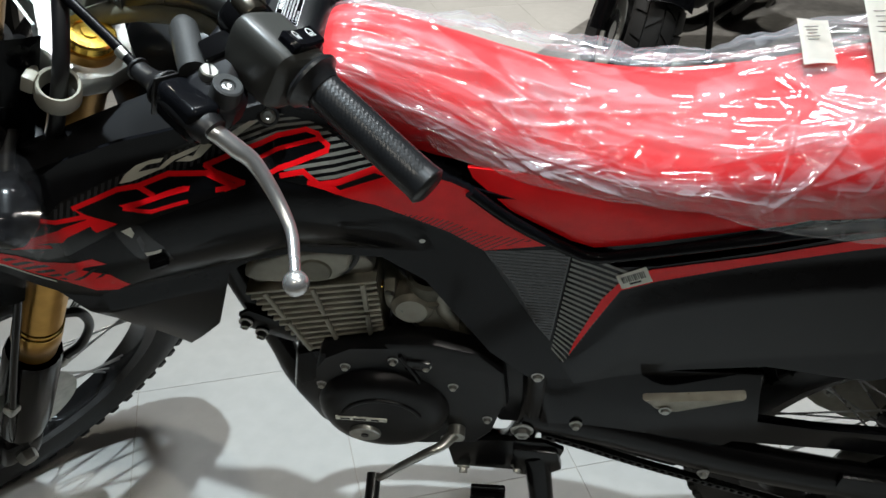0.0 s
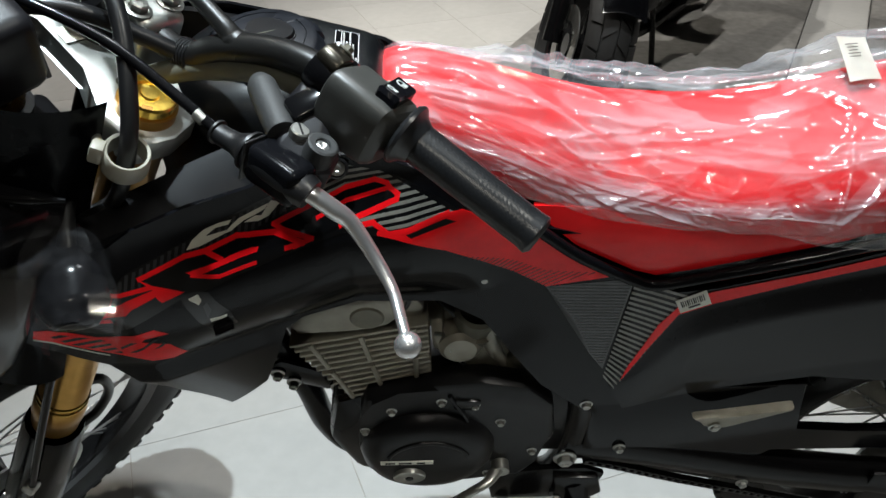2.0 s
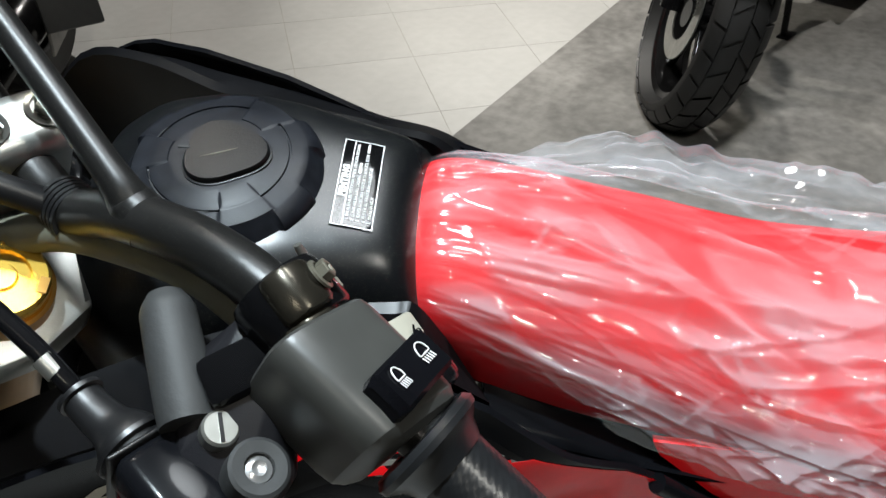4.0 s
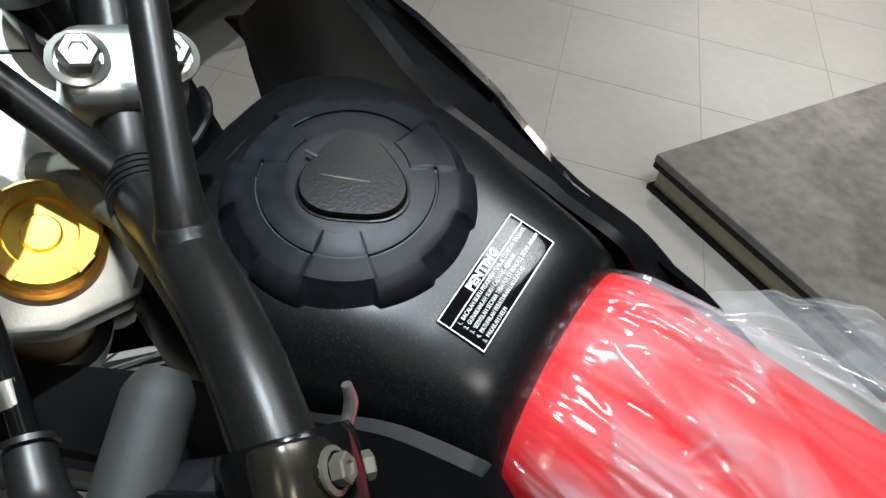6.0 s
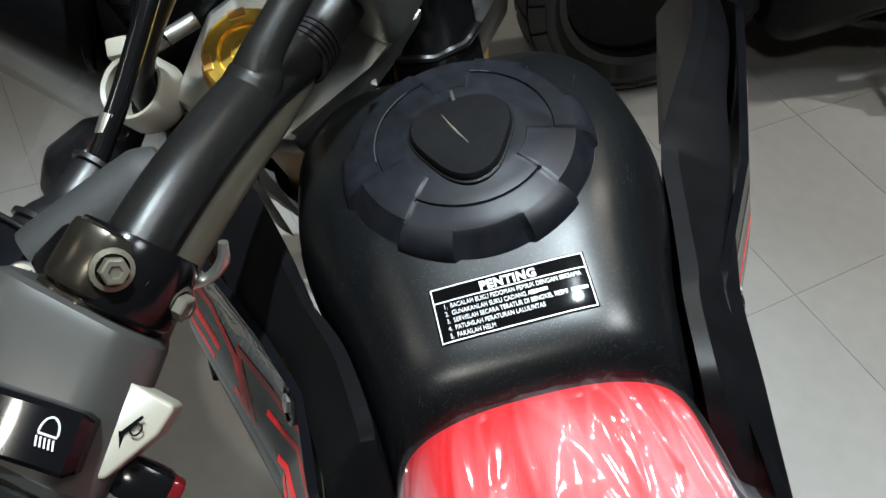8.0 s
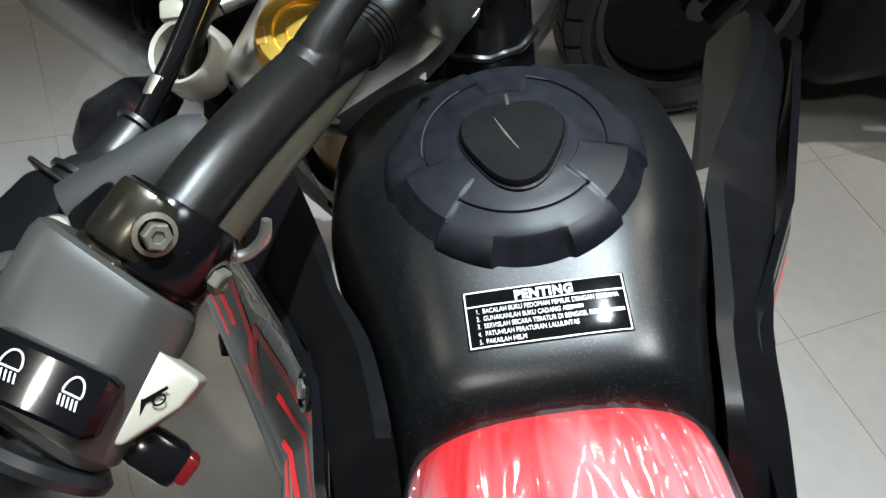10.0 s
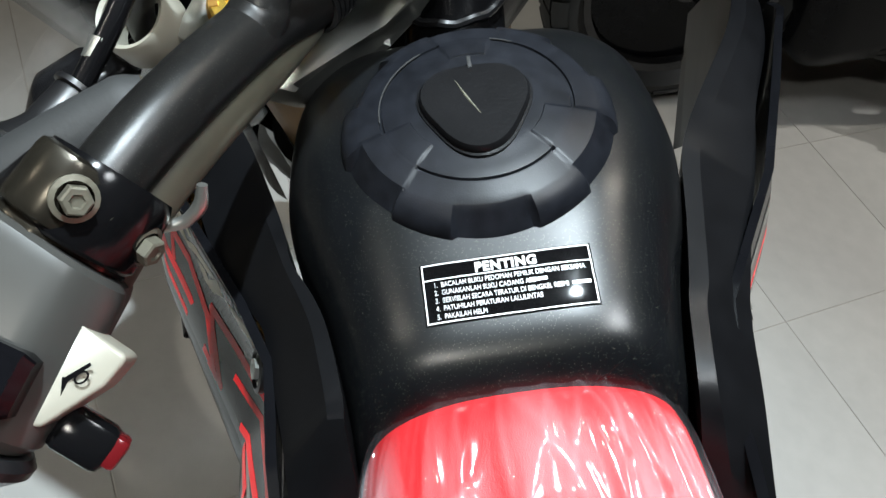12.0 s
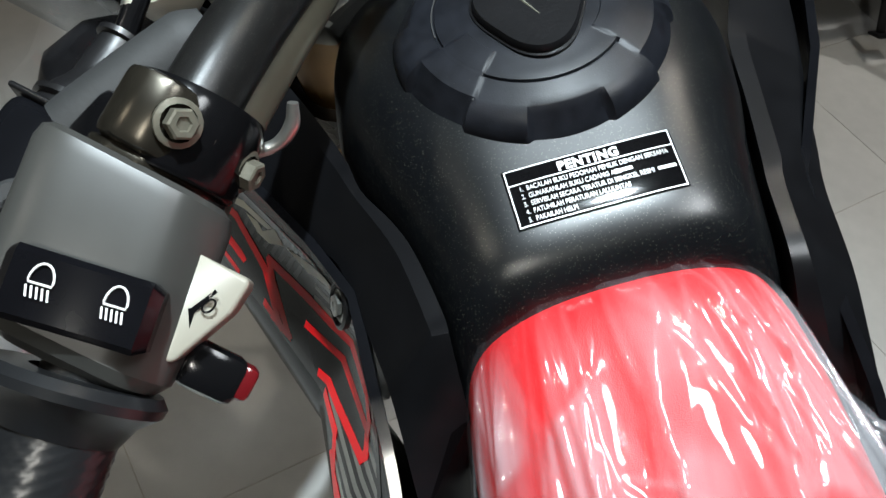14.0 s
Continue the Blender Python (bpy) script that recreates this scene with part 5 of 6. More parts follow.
def front_end():
    # top clamp
    tc = prism([(-0.062, -0.115), (-0.030, -0.118), (0.0, -0.108), (0.010, -0.06), (0.022, -0.03), (0.022, 0.03), (0.010, 0.06), (0.0, 0.108), (-0.030, 0.118), (-0.062, 0.115), (-0.070, 0.07), (-0.045, 0.03), (-0.045, -0.03), (-0.070, -0.07)], -0.011, 0.011, 0.004, pose(0, 0, 0, 90, 0, 0))
    top = part("top_clamp", steer(tc), CLAMPALLOY, BIKE, "silver cast alloy top fork clamp", 40)
    for s in (-1, 1):
        riser = part("bar_riser", steer(rbox((0.044, 0.034, 0.052), pose(0.001, s * 0.034, 0.038), 0.009, 4)), CLAMPALLOY, top, "", 50)
        for dx in (-0.0145, 0.016):
            b = bolt((0, 0, 0), (0, 0, 1), 0.0072, 0.008, riser)
            b.matrix_local = STEER @ axis_pose((dx, s * 0.034, 0.0635), (0, 0, 1))
        b = bolt((0, 0, 0), (0, 0, 1), 0.005, 0.006, top)
        b.matrix_local = STEER @ axis_pose((-0.066, s * 0.105, 0.0), (-0.6, s, 0))
        axis = (-0.033, s * 0.084)
        ft = part("fork_tube", steer(lathe([(0.0, 0.02), (0.0235, 0.02), (0.0235, -0.03), (0.0225, -0.032), (0.0225, -0.16), (0.0245, -0.17), (0.0245, -0.36), (0.0265, -0.365), (0.0265, -0.44), (0.029, -0.445), (0.029, -0.47), (0.0265, -0.475), (0.0265, -0.495), (0.0, -0.495)], 36, pose(*axis, 0))), FORKGOLD, BIKE, "gold anodised outer fork tube", 40)
        cap = part("fork_cap", steer(lathe([(0.0, 0.029), (0.0065, 0.029), (0.0075, 0.0275), (0.0125, 0.0275), (0.0132, 0.0295), (0.0195, 0.0295), (0.021, 0.0275), (0.0215, 0.019), (0.0, 0.019)], 48, pose(*axis, 0))), GOLD, ft, "bright gold fork cap", 30)
        for k in range(4):
            part("cap_slot", rbox((0.004, 0.008, 0.0006), STEER @ pose(*axis, 0) @ pose(0, 0, 0.0297, 0, 0, 45 + 90 * k) @ pose(0.018, 0, 0), 0), FORKGOLD, cap)
        part("fork_slider", steer(lathe([(0.0185, -0.49), (0.0185, -0.60), (0.024, -0.63), (0.026, -0.70), (0.026, -0.785), (0.0, -0.785)], 28, pose(*axis, 0))), FRAMEBLACK, BIKE, "black fork slider", 40)
        part("fork_guard", steer(lathe([(0.033, -0.50), (0.035, -0.51), (0.037, -0.68), (0.033, -0.72), (0.031, -0.72), (0.034, -0.67), (0.032, -0.51)], 20, pose(*axis, 0), closed=True)), GLOSSBLACK, BIKE, "black plastic fork guard", 40)
        part("bottom_clamp_ring", steer(lathe([(0.0235, -0.13), (0.031, -0.13), (0.032, -0.16), (0.031, -0.19), (0.0235, -0.19)], 28, pose(*axis, 0), closed=True)), FRAMEBLACK, BIKE)
    part("brake_hose", steer(sweep([(-0.005, -0.075, -0.455), (0.022, -0.082, -0.46), (0.040, -0.085, -0.50), (0.036, -0.084, -0.55), (0.018, -0.08, -0.575)], 0.0062, 14, 6)), RUBBER, BIKE, "black rubber brake hose looping from the fork")
    part("hose_union", steer(rbox((0.016, 0.016, 0.020), pose(0.016, -0.08, -0.582, 0, 30, 0), 0.004)), STEEL, BIKE)
    part("speed_cable", steer(sweep([(-0.075, -0.10, -0.30), (-0.070, -0.106, -0.50), (-0.062, -0.108, -0.66), (-0.05, -0.10, -0.74)], 0.0048, 12, 6)), GLOSSBLACK, BIKE, "thin black sensor cable along the fork")
    part("cable_clip", steer(rbox((0.030, 0.016, 0.018), pose(-0.060, -0.104, -0.60, 0, 0, 20), 0.004)), STEEL, BIKE)
    part("fork_foot", steer(rbox((0.06, 0.04, 0.07), pose(-0.036, -0.09, -0.775), 0.012, 3)), FRAMEBLACK, BIKE)
    for k in range(2):
        part("tube_ring", steer(lathe([(0.0265, -0.002), (0.0285, -0.001), (0.0285, 0.001), (0.0265, 0.002)], 36, pose(-0.033, -0.084, -0.428 - 0.010 * k), closed=True)), GOLD, BIKE)
    part("bottom_clamp", steer(rbox((0.07, 0.17, 0.05), pose(-0.02, 0, -0.16), 0.01)), FRAMEBLACK, BIKE)
    part("steering_stem", steer(sweep([(0, 0, -0.01), (0, 0, -0.17)], 0.019, 28)), FRAMEBLACK, BIKE)
    part("stem_nut", steer(lathe([(0, 0.024), (0.010, 0.024), (0.0135, 0.022), (0.0135, 0.010), (0.017, 0.010)], 6, pose(0.002, 0, 0))), STEEL, top)
    part("ignition_lock", steer(lathe([(0, 0.035), (0.013, 0.035), (0.0165, 0.033), (0.0175, 0.0), (0.0, 0.0)], 32, pose(-0.0105, 0.004, -0.002))), GLOSSBLACK, BIKE, "round black ignition lock with a chrome ring")
    part("lock_ring", steer(lathe([(0.0150, 0.0325), (0.0185, 0.0330), (0.0188, 0.0300), (0.0150, 0.0300)], 36, pose(-0.0105, 0.004, -0.001), closed=True)), STEEL, BIKE)
    tl = part("clamp_label", rbox((0.022, 0.019, 0.0006), STEER @ pose(-0.034, 0.0066, 0.0115), 0.0002, 1), PAPER, top, "small silver label with dark rim")
    part("label_edge", rbox((0.0012, 0.019, 0.0004), STEER @ pose(-0.0232, 0.0066, 0.0120), 0), DARKINK, tl)
    part("label_edge", rbox((0.022, 0.0010, 0.0004), STEER @ pose(-0.034, -0.0028, 0.0120), 0), DARKINK, tl)
    ht = part("head_tube", sweep([(-0.4375, 0, 1.072), (-0.412, 0, 0.995), (-0.381, 0, 0.90)], 0.0245, 32), GLOSSBLACK, BIKE, "gloss black frame head tube", 60)
    part("tube_hole", lathe([(0, 0.0006), (0.0036, 0.0006), (0.0046, 0.0), (0.0046, -0.004)], 20, axis_pose((-0.3955, 0, 1.0185), (1, 0, 0.32))), RUBBER, ht)
    part("weld_bead", sweep([(-0.4145 + 0.0262 * math.cos(k * 0.3 - 1.2), 0.0262 * math.sin(k * 0.3 - 1.2), 1.001 + 0.0012 * (k % 2)) for k in range(9)], 0.0022, 8, 2), FRAMEBLACK, ht)
    # crescent between the tube and the tank; bright metal stands in for a reflection
    arc = [(-0.412 + r * math.cos(a), r * math.sin(a) * 1.04) for r, a in [(0.0275, math.radians(k * 12 - 66)) for k in range(12)] + [(0.0275 + 0.0065 * math.sin(math.pi * (11 - k) / 11) ** 0.6 + 0.0003, math.radians((11 - k) * 12 - 66)) for k in range(12)]]
    part("crescent_glint", prism(arc, -0.0012, 0.0012, 0, pose(0, 0, 0.9985, 90, -10, 0)), LEVERALLOY, BIKE, "crescent ahead of the tank, bright metal in place of a reflection")
    # white cable guide ring with cable
    part("cable_guide", steer(lathe([(0.0140, -0.009), (0.0165, -0.010), (0.0178, -0.007), (0.0172, 0.009), (0.0160, 0.011), (0.0140, 0.010)], 40, pose(-0.076, -0.118, 0.008, 8, -10, 0), closed=True)), WHITE, BIKE, "cream plastic cable guide ring", 50)
    part("guide_tab", steer(rbox((0.012, 0.010, 0.016), pose(-0.093, -0.106, 0.012, 0, 0, 40), 0.002)), WHITE, BIKE)
    part("guide_stay", steer(sweep([(-0.088, -0.104, 0.010), (-0.075, -0.075, 0.005)], 0.004, 10)), STEEL, BIKE)
    part("front_loom", steer(sweep([(-0.035, 0.02, 0.10), (-0.05, -0.05, 0.085), (-0.068, -0.10, 0.045), (-0.076, -0.119, 0.005), (-0.07, -0.112, -0.05), (-0.045, -0.06, -0.14)], 0.0066, 16, 7)), RUBBER, BIKE, "black cable bundle through the guide")
    part("cowl_edge", sweep([(-0.50, -0.165, 1.021), (-0.475, -0.17, 1.019), (-0.452, -0.17, 1.016), (-0.432, -0.168, 1.012)], [0.004, 0.0045, 0.004, 0.002], 12, 5), GLOSSBLACK, BIKE, "gloss black edge of the front cowl")
    # wheel
    wheel(BIKE, STEER @ pose(-0.036, 0, -0.785), 0.345, 0.036, 0.266, True)
    part("axle_nut", steer(lathe([(0, 0.02), (0.012, 0.02), (0.014, 0.016), (0.014, 0.0), (0.02, 0.0), (0.02, -0.06)], 6, axis_pose((-0.036, -0.105, -0.775), (0, -1, 0)))), STEEL, BIKE)
    # mudguard, high above the wheel
    def guard(u, v):
        a = -0.62 + 0.84 * u
        x = -0.04 + a * 0.62
        a2 = v * 2 - 1
        w = 0.072 * (1 - 0.35 * max(0, abs(u - 0.45) - 0.25))
        return STEER @ Vector((x, a2 * w, -0.33 - 0.16 * a * a * (1 if a < 0 else 1.5) - 0.03 * a2 * a2))
    bm = grid(26, 13, guard)
    bmesh.ops.solidify(bm, geom=bm.faces[:], thickness=0.003)
    part("front_mudguard", bm, GLOSSBLACK, BIKE, "black high front mudguard", 60)
    # headlight cowl
    def cowl(u, v):
        a = (v - 0.5) * 3.3
        r = 0.115 - 0.03 * u
        return STEER @ Vector((-0.085 - 0.10 * math.cos(a) * (0.7 + 0.3 * u), r * math.sin(a) * 1.05, -0.30 + 0.34 * u))
    bm = grid(16, 25, cowl)
    bmesh.ops.solidify(bm, geom=bm.faces[:], thickness=0.004)
    part("headlight_cowl", bm, PLASTIC, BIKE, "black headlight cowl", 60)
    part("headlight", steer(rbox((0.26, 0.23, 0.24), pose(-0.225, -0.005, -0.14, 0, 8, 0), 0.045, 5)), GLOSSBLACK, BIKE, "black headlight shell", 60)
    part("meter_case", steer(rbox((0.055, 0.13, 0.07), pose(-0.13, 0.01, 0.055, 0, -20, 0), 0.012, 3)), MATTE, BIKE, "black instrument case")


def wheel(root, m, radius, half, rim_r, front):
    """Spoked wheel turning about its local y axis."""
    base = m @ pose(0, 0, 0, 90, 0, 0)
    prof = [(rim_r + 0.004, -half * 0.55), (rim_r + 0.03, -half * 0.95), (radius - 0.028, -half), (radius - 0.012, -half * 0.85), (radius - 0.009, -half * 0.4), (radius - 0.008, 0), (radius - 0.009, half * 0.4), (radius - 0.012, half * 0.85), (radius - 0.028, half), (rim_r + 0.03, half * 0.95), (rim_r + 0.004, half * 0.55)]
    w = part("front_wheel" if front else "rear_wheel", lathe([(rim_r - 0.012, -half * 0.5), (rim_r - 0.016, 0), (rim_r - 0.012, half * 0.5), (rim_r + 0.008, half * 0.62), (rim_r + 0.008, half * 0.5), (rim_r - 0.004, 0), (rim_r + 0.008, -half * 0.5), (rim_r + 0.008, -half * 0.62)], 72, base, closed=True), RIM, root, "black spoked wheel with knobbly trail tyre", 40)
    tyre = part("tyre", lathe(prof, 96, base, closed=True), TYRE, w, "black knobbly tyre", 30)
    bm = bmesh.new()
    n = 62
    for i in range(n):
        for row, (y, wd) in enumerate(((-half * 0.72, half * 0.42), (0.0, half * 0.55), (half * 0.72, half * 0.42))):
            a = 2 * math.pi * (i + 0.5 * (row % 2)) / n
            rbox((0.0185, wd, 0.012), pose(0, 0, 0, 0, 0, math.degrees(a)) @ pose(radius - 0.006 - (0.003 if row != 1 else 0), 0, y) @ pose(0, 0, 0, 90, 0, 90), 0.002, 1, bm)
    bm.transform(base)
    tagged(part("tread", bm, TYRE, tyre, sharp=30), kind="stuff")
    part("hub", lathe([(0, -0.045), (0.02, -0.045), (0.032, -0.032), (0.032, -0.026), (0.02, -0.02), (0.02, 0.02), (0.032, 0.026), (0.032, 0.032), (0.02, 0.045), (0, 0.045)], 32, base), RIM, w)
    disc = lathe([(0.055, 0.045), (0.115, 0.045), (0.115, 0.0485), (0.055, 0.0485)], 64, base, closed=True)
    part("brake_disc", disc, STEEL, w)
    for i in range(36):
        a = 2 * math.pi * i / 36
        s = 1 if i % 2 else -1
        b = a + (0.55 if (i // 2) % 2 else -0.55)
        p = base @ Vector((0.031 * math.cos(a), 0.031 * math.sin(a), s * 0.029))
        q = base @ Vector((rim_r * math.cos(b), rim_r * math.sin(b), 0))
        bm = sweep([p, q], 0.0016, 6)
        part("spoke", bm, SPOKE, w)
    return w


front_end()


# ---------- engine, frame, rear ----------
def engine():
    # upright finned cylinder, tapering downwards, fins dipping to the rear
    cyl = part("cylinder", prism([(-0.318, 0.700), (-0.300, 0.735), (-0.185, 0.752), (-0.176, 0.735), (-0.178, 0.600), (-0.258, 0.575), (-0.296, 0.65)], -0.064, 0.05, 0.006), ALLOY, BIKE, "cast alloy finned engine cylinder", 40)
    for i in range(12):
        k = i / 11
        a, b = Vector((-0.322 + 0.056 * k ** 1.1, 0.690 - 0.105 * k)), Vector((-0.172 + 0.003 * k, 0.722 - 0.108 * k))
        part("cooling_fin", rbox(((b - a).length, 0.150, 0.0046), pose((a.x + b.x) / 2, -0.003, (a.y + b.y) / 2, 0, -math.degrees(math.atan2(b.y - a.y, b.x - a.x)), 0), 0.0018, 2), ALLOY, cyl)
    for xt, xl, zt in ((-0.300, -0.262, 0.694), (-0.245, -0.226, 0.706), (-0.188, -0.186, 0.718)):
        for c, d in ((0.0, 0.42), (0.5, 1.0)):
            part("fin_rib", sweep([(xt + (xl - xt) * c, -0.0775, zt - 0.108 * c), (xt + (xl - xt) * d, -0.0775, zt - 0.108 * d)], 0.0032, 8), ALLOY, cyl)
    hd = part("cylinder_head", prism([(-0.318, 0.726), (-0.3022, 0.7536), (-0.2673, 0.7709), (-0.2197, 0.7778), (-0.192, 0.7736), (-0.1982, 0.7453), (-0.2147, 0.7276), (-0.2492, 0.7192), (-0.2985, 0.7176)], -0.083, 0.06, 0.007), ALLOY, BIKE, "cast alloy cylinder head cover", 50)
    part("head_joint", sweep([(-0.315, -0.0685, 0.723), (-0.2985, -0.0695, 0.7146), (-0.2492, -0.0695, 0.7160), (-0.2147, -0.0695, 0.7240), (-0.196, -0.0695, 0.743), (-0.188, -0.0695, 0.768)], 0.0032, 8), RUBBER, hd)
    part("head_cap", lathe([(0, 0.006), (0.016, 0.006), (0.019, 0.003), (0.019, -0.01)], 28, axis_pose((-0.235, -0.079, 0.745), (0, -1, 0))), DULLALLOY, hd)
    # crankcase
    case = part("crankcase", prism([(-0.285, 0.565), (-0.20, 0.60), (-0.05, 0.585), (-0.015, 0.545), (-0.012, 0.47), (-0.05, 0.452), (-0.056, 0.385), (-0.07, 0.365), (-0.2, 0.36), (-0.27, 0.40), (-0.30, 0.48)], -0.075, 0.09, 0.012), ENGINEBLACK, BIKE, "black painted crankcase", 40)
    cover = prism([(-0.2536, 0.574), (-0.245, 0.6088), (-0.2048, 0.6165), (-0.1646, 0.636), (-0.1128, 0.640), (-0.0603, 0.6237), (-0.0275, 0.5831), (-0.020, 0.510), (-0.048, 0.452), (-0.0545, 0.4124), (-0.1257, 0.408), (-0.1877, 0.408), (-0.233, 0.4154), (-0.2539, 0.4459), (-0.2586, 0.5073)], -0.100, -0.07, 0.008)
    part("gear_cover", cover, ENGINEBLACK, case, "", 40)
    part("cover_rib", sweep([(-0.150, -0.1005, 0.618), (-0.128, -0.1015, 0.56), (-0.126, -0.1015, 0.50), (-0.140, -0.1010, 0.44)], 0.0045, 10, 6, flat=0.6), ENGINEBLACK, case)
    part("cover_boss", rbox((0.030, 0.008, 0.020), pose(-0.130, -0.100, 0.598, 0, 8, 0), 0.003), GLOSSBLACK, case)
    alt = part("alternator_cover", lathe([(0, 0.040), (0.056, 0.040), (0.070, 0.036), (0.079, 0.027), (0.084, 0.012), (0.085, 0.0)], 64, axis_pose((-0.176, -0.082, 0.500), (0, -1, 0))), ENGINEBLACK, case, "black round alternator cover with a slotted plug", 50)
    part("cover_step", sweep([(-0.176 + 0.050 * math.cos(a), -0.1225, 0.500 + 0.050 * math.sin(a)) for a in [radians(20 + 14 * k) for k in range(11)]], 0.0028, 8, 3), ENGINEBLACK, alt)
    plug = part("inspection_plug", lathe([(0, 0.0040), (0.006, 0.004), (0.0075, 0.0052), (0.0185, 0.0052), (0.020, 0.004), (0.020, -0.002)], 40, axis_pose((-0.2000, -0.121, 0.4690), (0, -1, -0.15))), STEEL, alt, "bare alloy slotted inspection plug", 30)
    part("plug_socket", lathe([(0, 0.0062), (0.0048, 0.0062), (0.0048, 0.0045)], 16, axis_pose((-0.2000, -0.121, 0.4690), (0, -1, -0.15))), RUBBER, plug)
    mk = part("cast_mark", rbox((0.064, 0.002, 0.0075), pose(-0.202, -0.1225, 0.5035, -4, 2, 0), 0.0006, 1), PAPER, alt)
    for dx, w in ((-0.02, 0.012), (-0.002, 0.016), (0.017, 0.010)):
        part("print_bar", rbox((w, 0.0006, 0.0028), pose(-0.202 + dx, -0.1236, 0.5035 - dx * 0.035, -4, 2, 0), 0), DARKINK, mk)
    for x, z in ((-0.2167, 0.5871), (-0.159, 0.6038), (-0.1204, 0.5944), (-0.0891, 0.554), (-0.250, 0.545), (-0.046, 0.480), (-0.10, 0.425)):
        bolt((x, -0.0995, z), (0, -1, 0), 0.0042, 0.006, case)
    # throttle body, intake, starter
    tb = part("throttle_body", sweep([(-0.19, -0.01, 0.675), (-0.15, -0.015, 0.68), (-0.10, -0.015, 0.688), (-0.06, -0.01, 0.70)], [0.021, 0.028, 0.031, 0.029, 0.025], 26, 6), ALLOY, BIKE, "cast alloy throttle body with hoses", 40)
    part("intake_clamp", lathe([(0.026, -0.006), (0.029, -0.006), (0.029, 0.006), (0.026, 0.006)], 28, axis_pose((-0.125, -0.015, 0.684), (1, 0, 0.15)), closed=True), STEEL, tb)
    part("idle_cam", rbox((0.03, 0.02, 0.045), pose(-0.125, -0.052, 0.66, 10, 15, 0), 0.006), ALLOY, tb)
    part("intake_flange", lathe([(0.020, -0.006), (0.034, -0.006), (0.036, 0.0), (0.034, 0.006), (0.020, 0.006)], 32, axis_pose((-0.155, -0.03, 0.668), (1, -0.2, 0.12)), closed=True), ALLOY, tb)
    part("intake_bowl", lathe([(0, 0.02), (0.018, 0.02), (0.024, 0.014), (0.026, -0.03)], 28, axis_pose((-0.137, -0.055, 0.665), (0, -1, 0.1))), ALLOY, tb)
    part("breather_stub", sweep([(-0.105, -0.06, 0.70), (-0.10, -0.06, 0.655), (-0.085, -0.06, 0.625)], [0.009, 0.011, 0.009], 14, 5), ALLOY, tb)
    part("sensor_plug", rbox((0.016, 0.012, 0.02), pose(-0.18, -0.05, 0.68, 0, 20, 0), 0.003), GOLD, tb)
    part("injector_barrel", lathe([(0, 0.030), (0.022, 0.030), (0.026, 0.026), (0.026, -0.004), (0.030, -0.006), (0.030, -0.014), (0.026, -0.018)], 32, axis_pose((-0.118, -0.045, 0.690), (0.05, -0.25, 1))), DULLALLOY, tb, "dull cast injector barrel", 40)
    part("barrel_shoulder", lathe([(0, 0.016), (0.022, 0.015), (0.034, 0.008), (0.038, -0.004), (0.038, -0.03), (0.0, -0.03)], 36, axis_pose((-0.106, -0.050, 0.652), (0.25, -0.9, 0.35))), DULLALLOY, tb, "", 40)
    part("clamp_ring", lathe([(0.0385, -0.004), (0.0405, -0.003), (0.0405, 0.003), (0.0385, 0.004)], 36, axis_pose((-0.106, -0.048, 0.650), (0.25, -0.9, 0.35)), closed=True), STEEL, tb)
    for x, z, turn in ((-0.158, 0.664, 20), (-0.148, 0.654, -30), (-0.164, 0.690, 50)):
        part("wire_clip", sweep([(x, -0.066, z), (x + 0.012 * math.cos(radians(turn)), -0.074, z + 0.012 * math.sin(radians(turn)))], 0.0026, 8), STEEL, tb)
    part("rear_casting", rbox((0.060, 0.05, 0.05), pose(-0.058, -0.045, 0.622, 0, -12, 0), 0.012, 3), DULLALLOY, BIKE, "dull cast alloy starter housing", 50)
    part("starter_motor", sweep([(-0.09, -0.03, 0.615), (-0.02, -0.03, 0.61)], 0.024, 26), ALLOY, BIKE, "cast alloy starter motor", 40)
    part("motor_bracket", rbox((0.05, 0.03, 0.03), pose(-0.05, -0.05, 0.605), 0.006), ALLOY, BIKE)
    for k, pts in enumerate(([(-0.17, -0.03, 0.72), (-0.14, -0.05, 0.70), (-0.12, -0.05, 0.65), (-0.13, -0.06, 0.60)], [(-0.08, -0.05, 0.72), (-0.07, -0.06, 0.66), (-0.085, -0.06, 0.61)], [(-0.06, -0.04, 0.70), (-0.04, -0.055, 0.64), (-0.05, -0.06, 0.60)])):
        part("engine_hose", sweep(pts, 0.0045, 10, 6), RUBBER, BIKE)
    bolt((-0.05, -0.06, 0.565), (0, -1, 0), 0.0055, 0.008, BIKE)
    part("yellow_tag", rbox((0.008, 0.004, 0.006), pose(-0.115, -0.07, 0.60), 0.001), GOLD, BIKE)


engine()


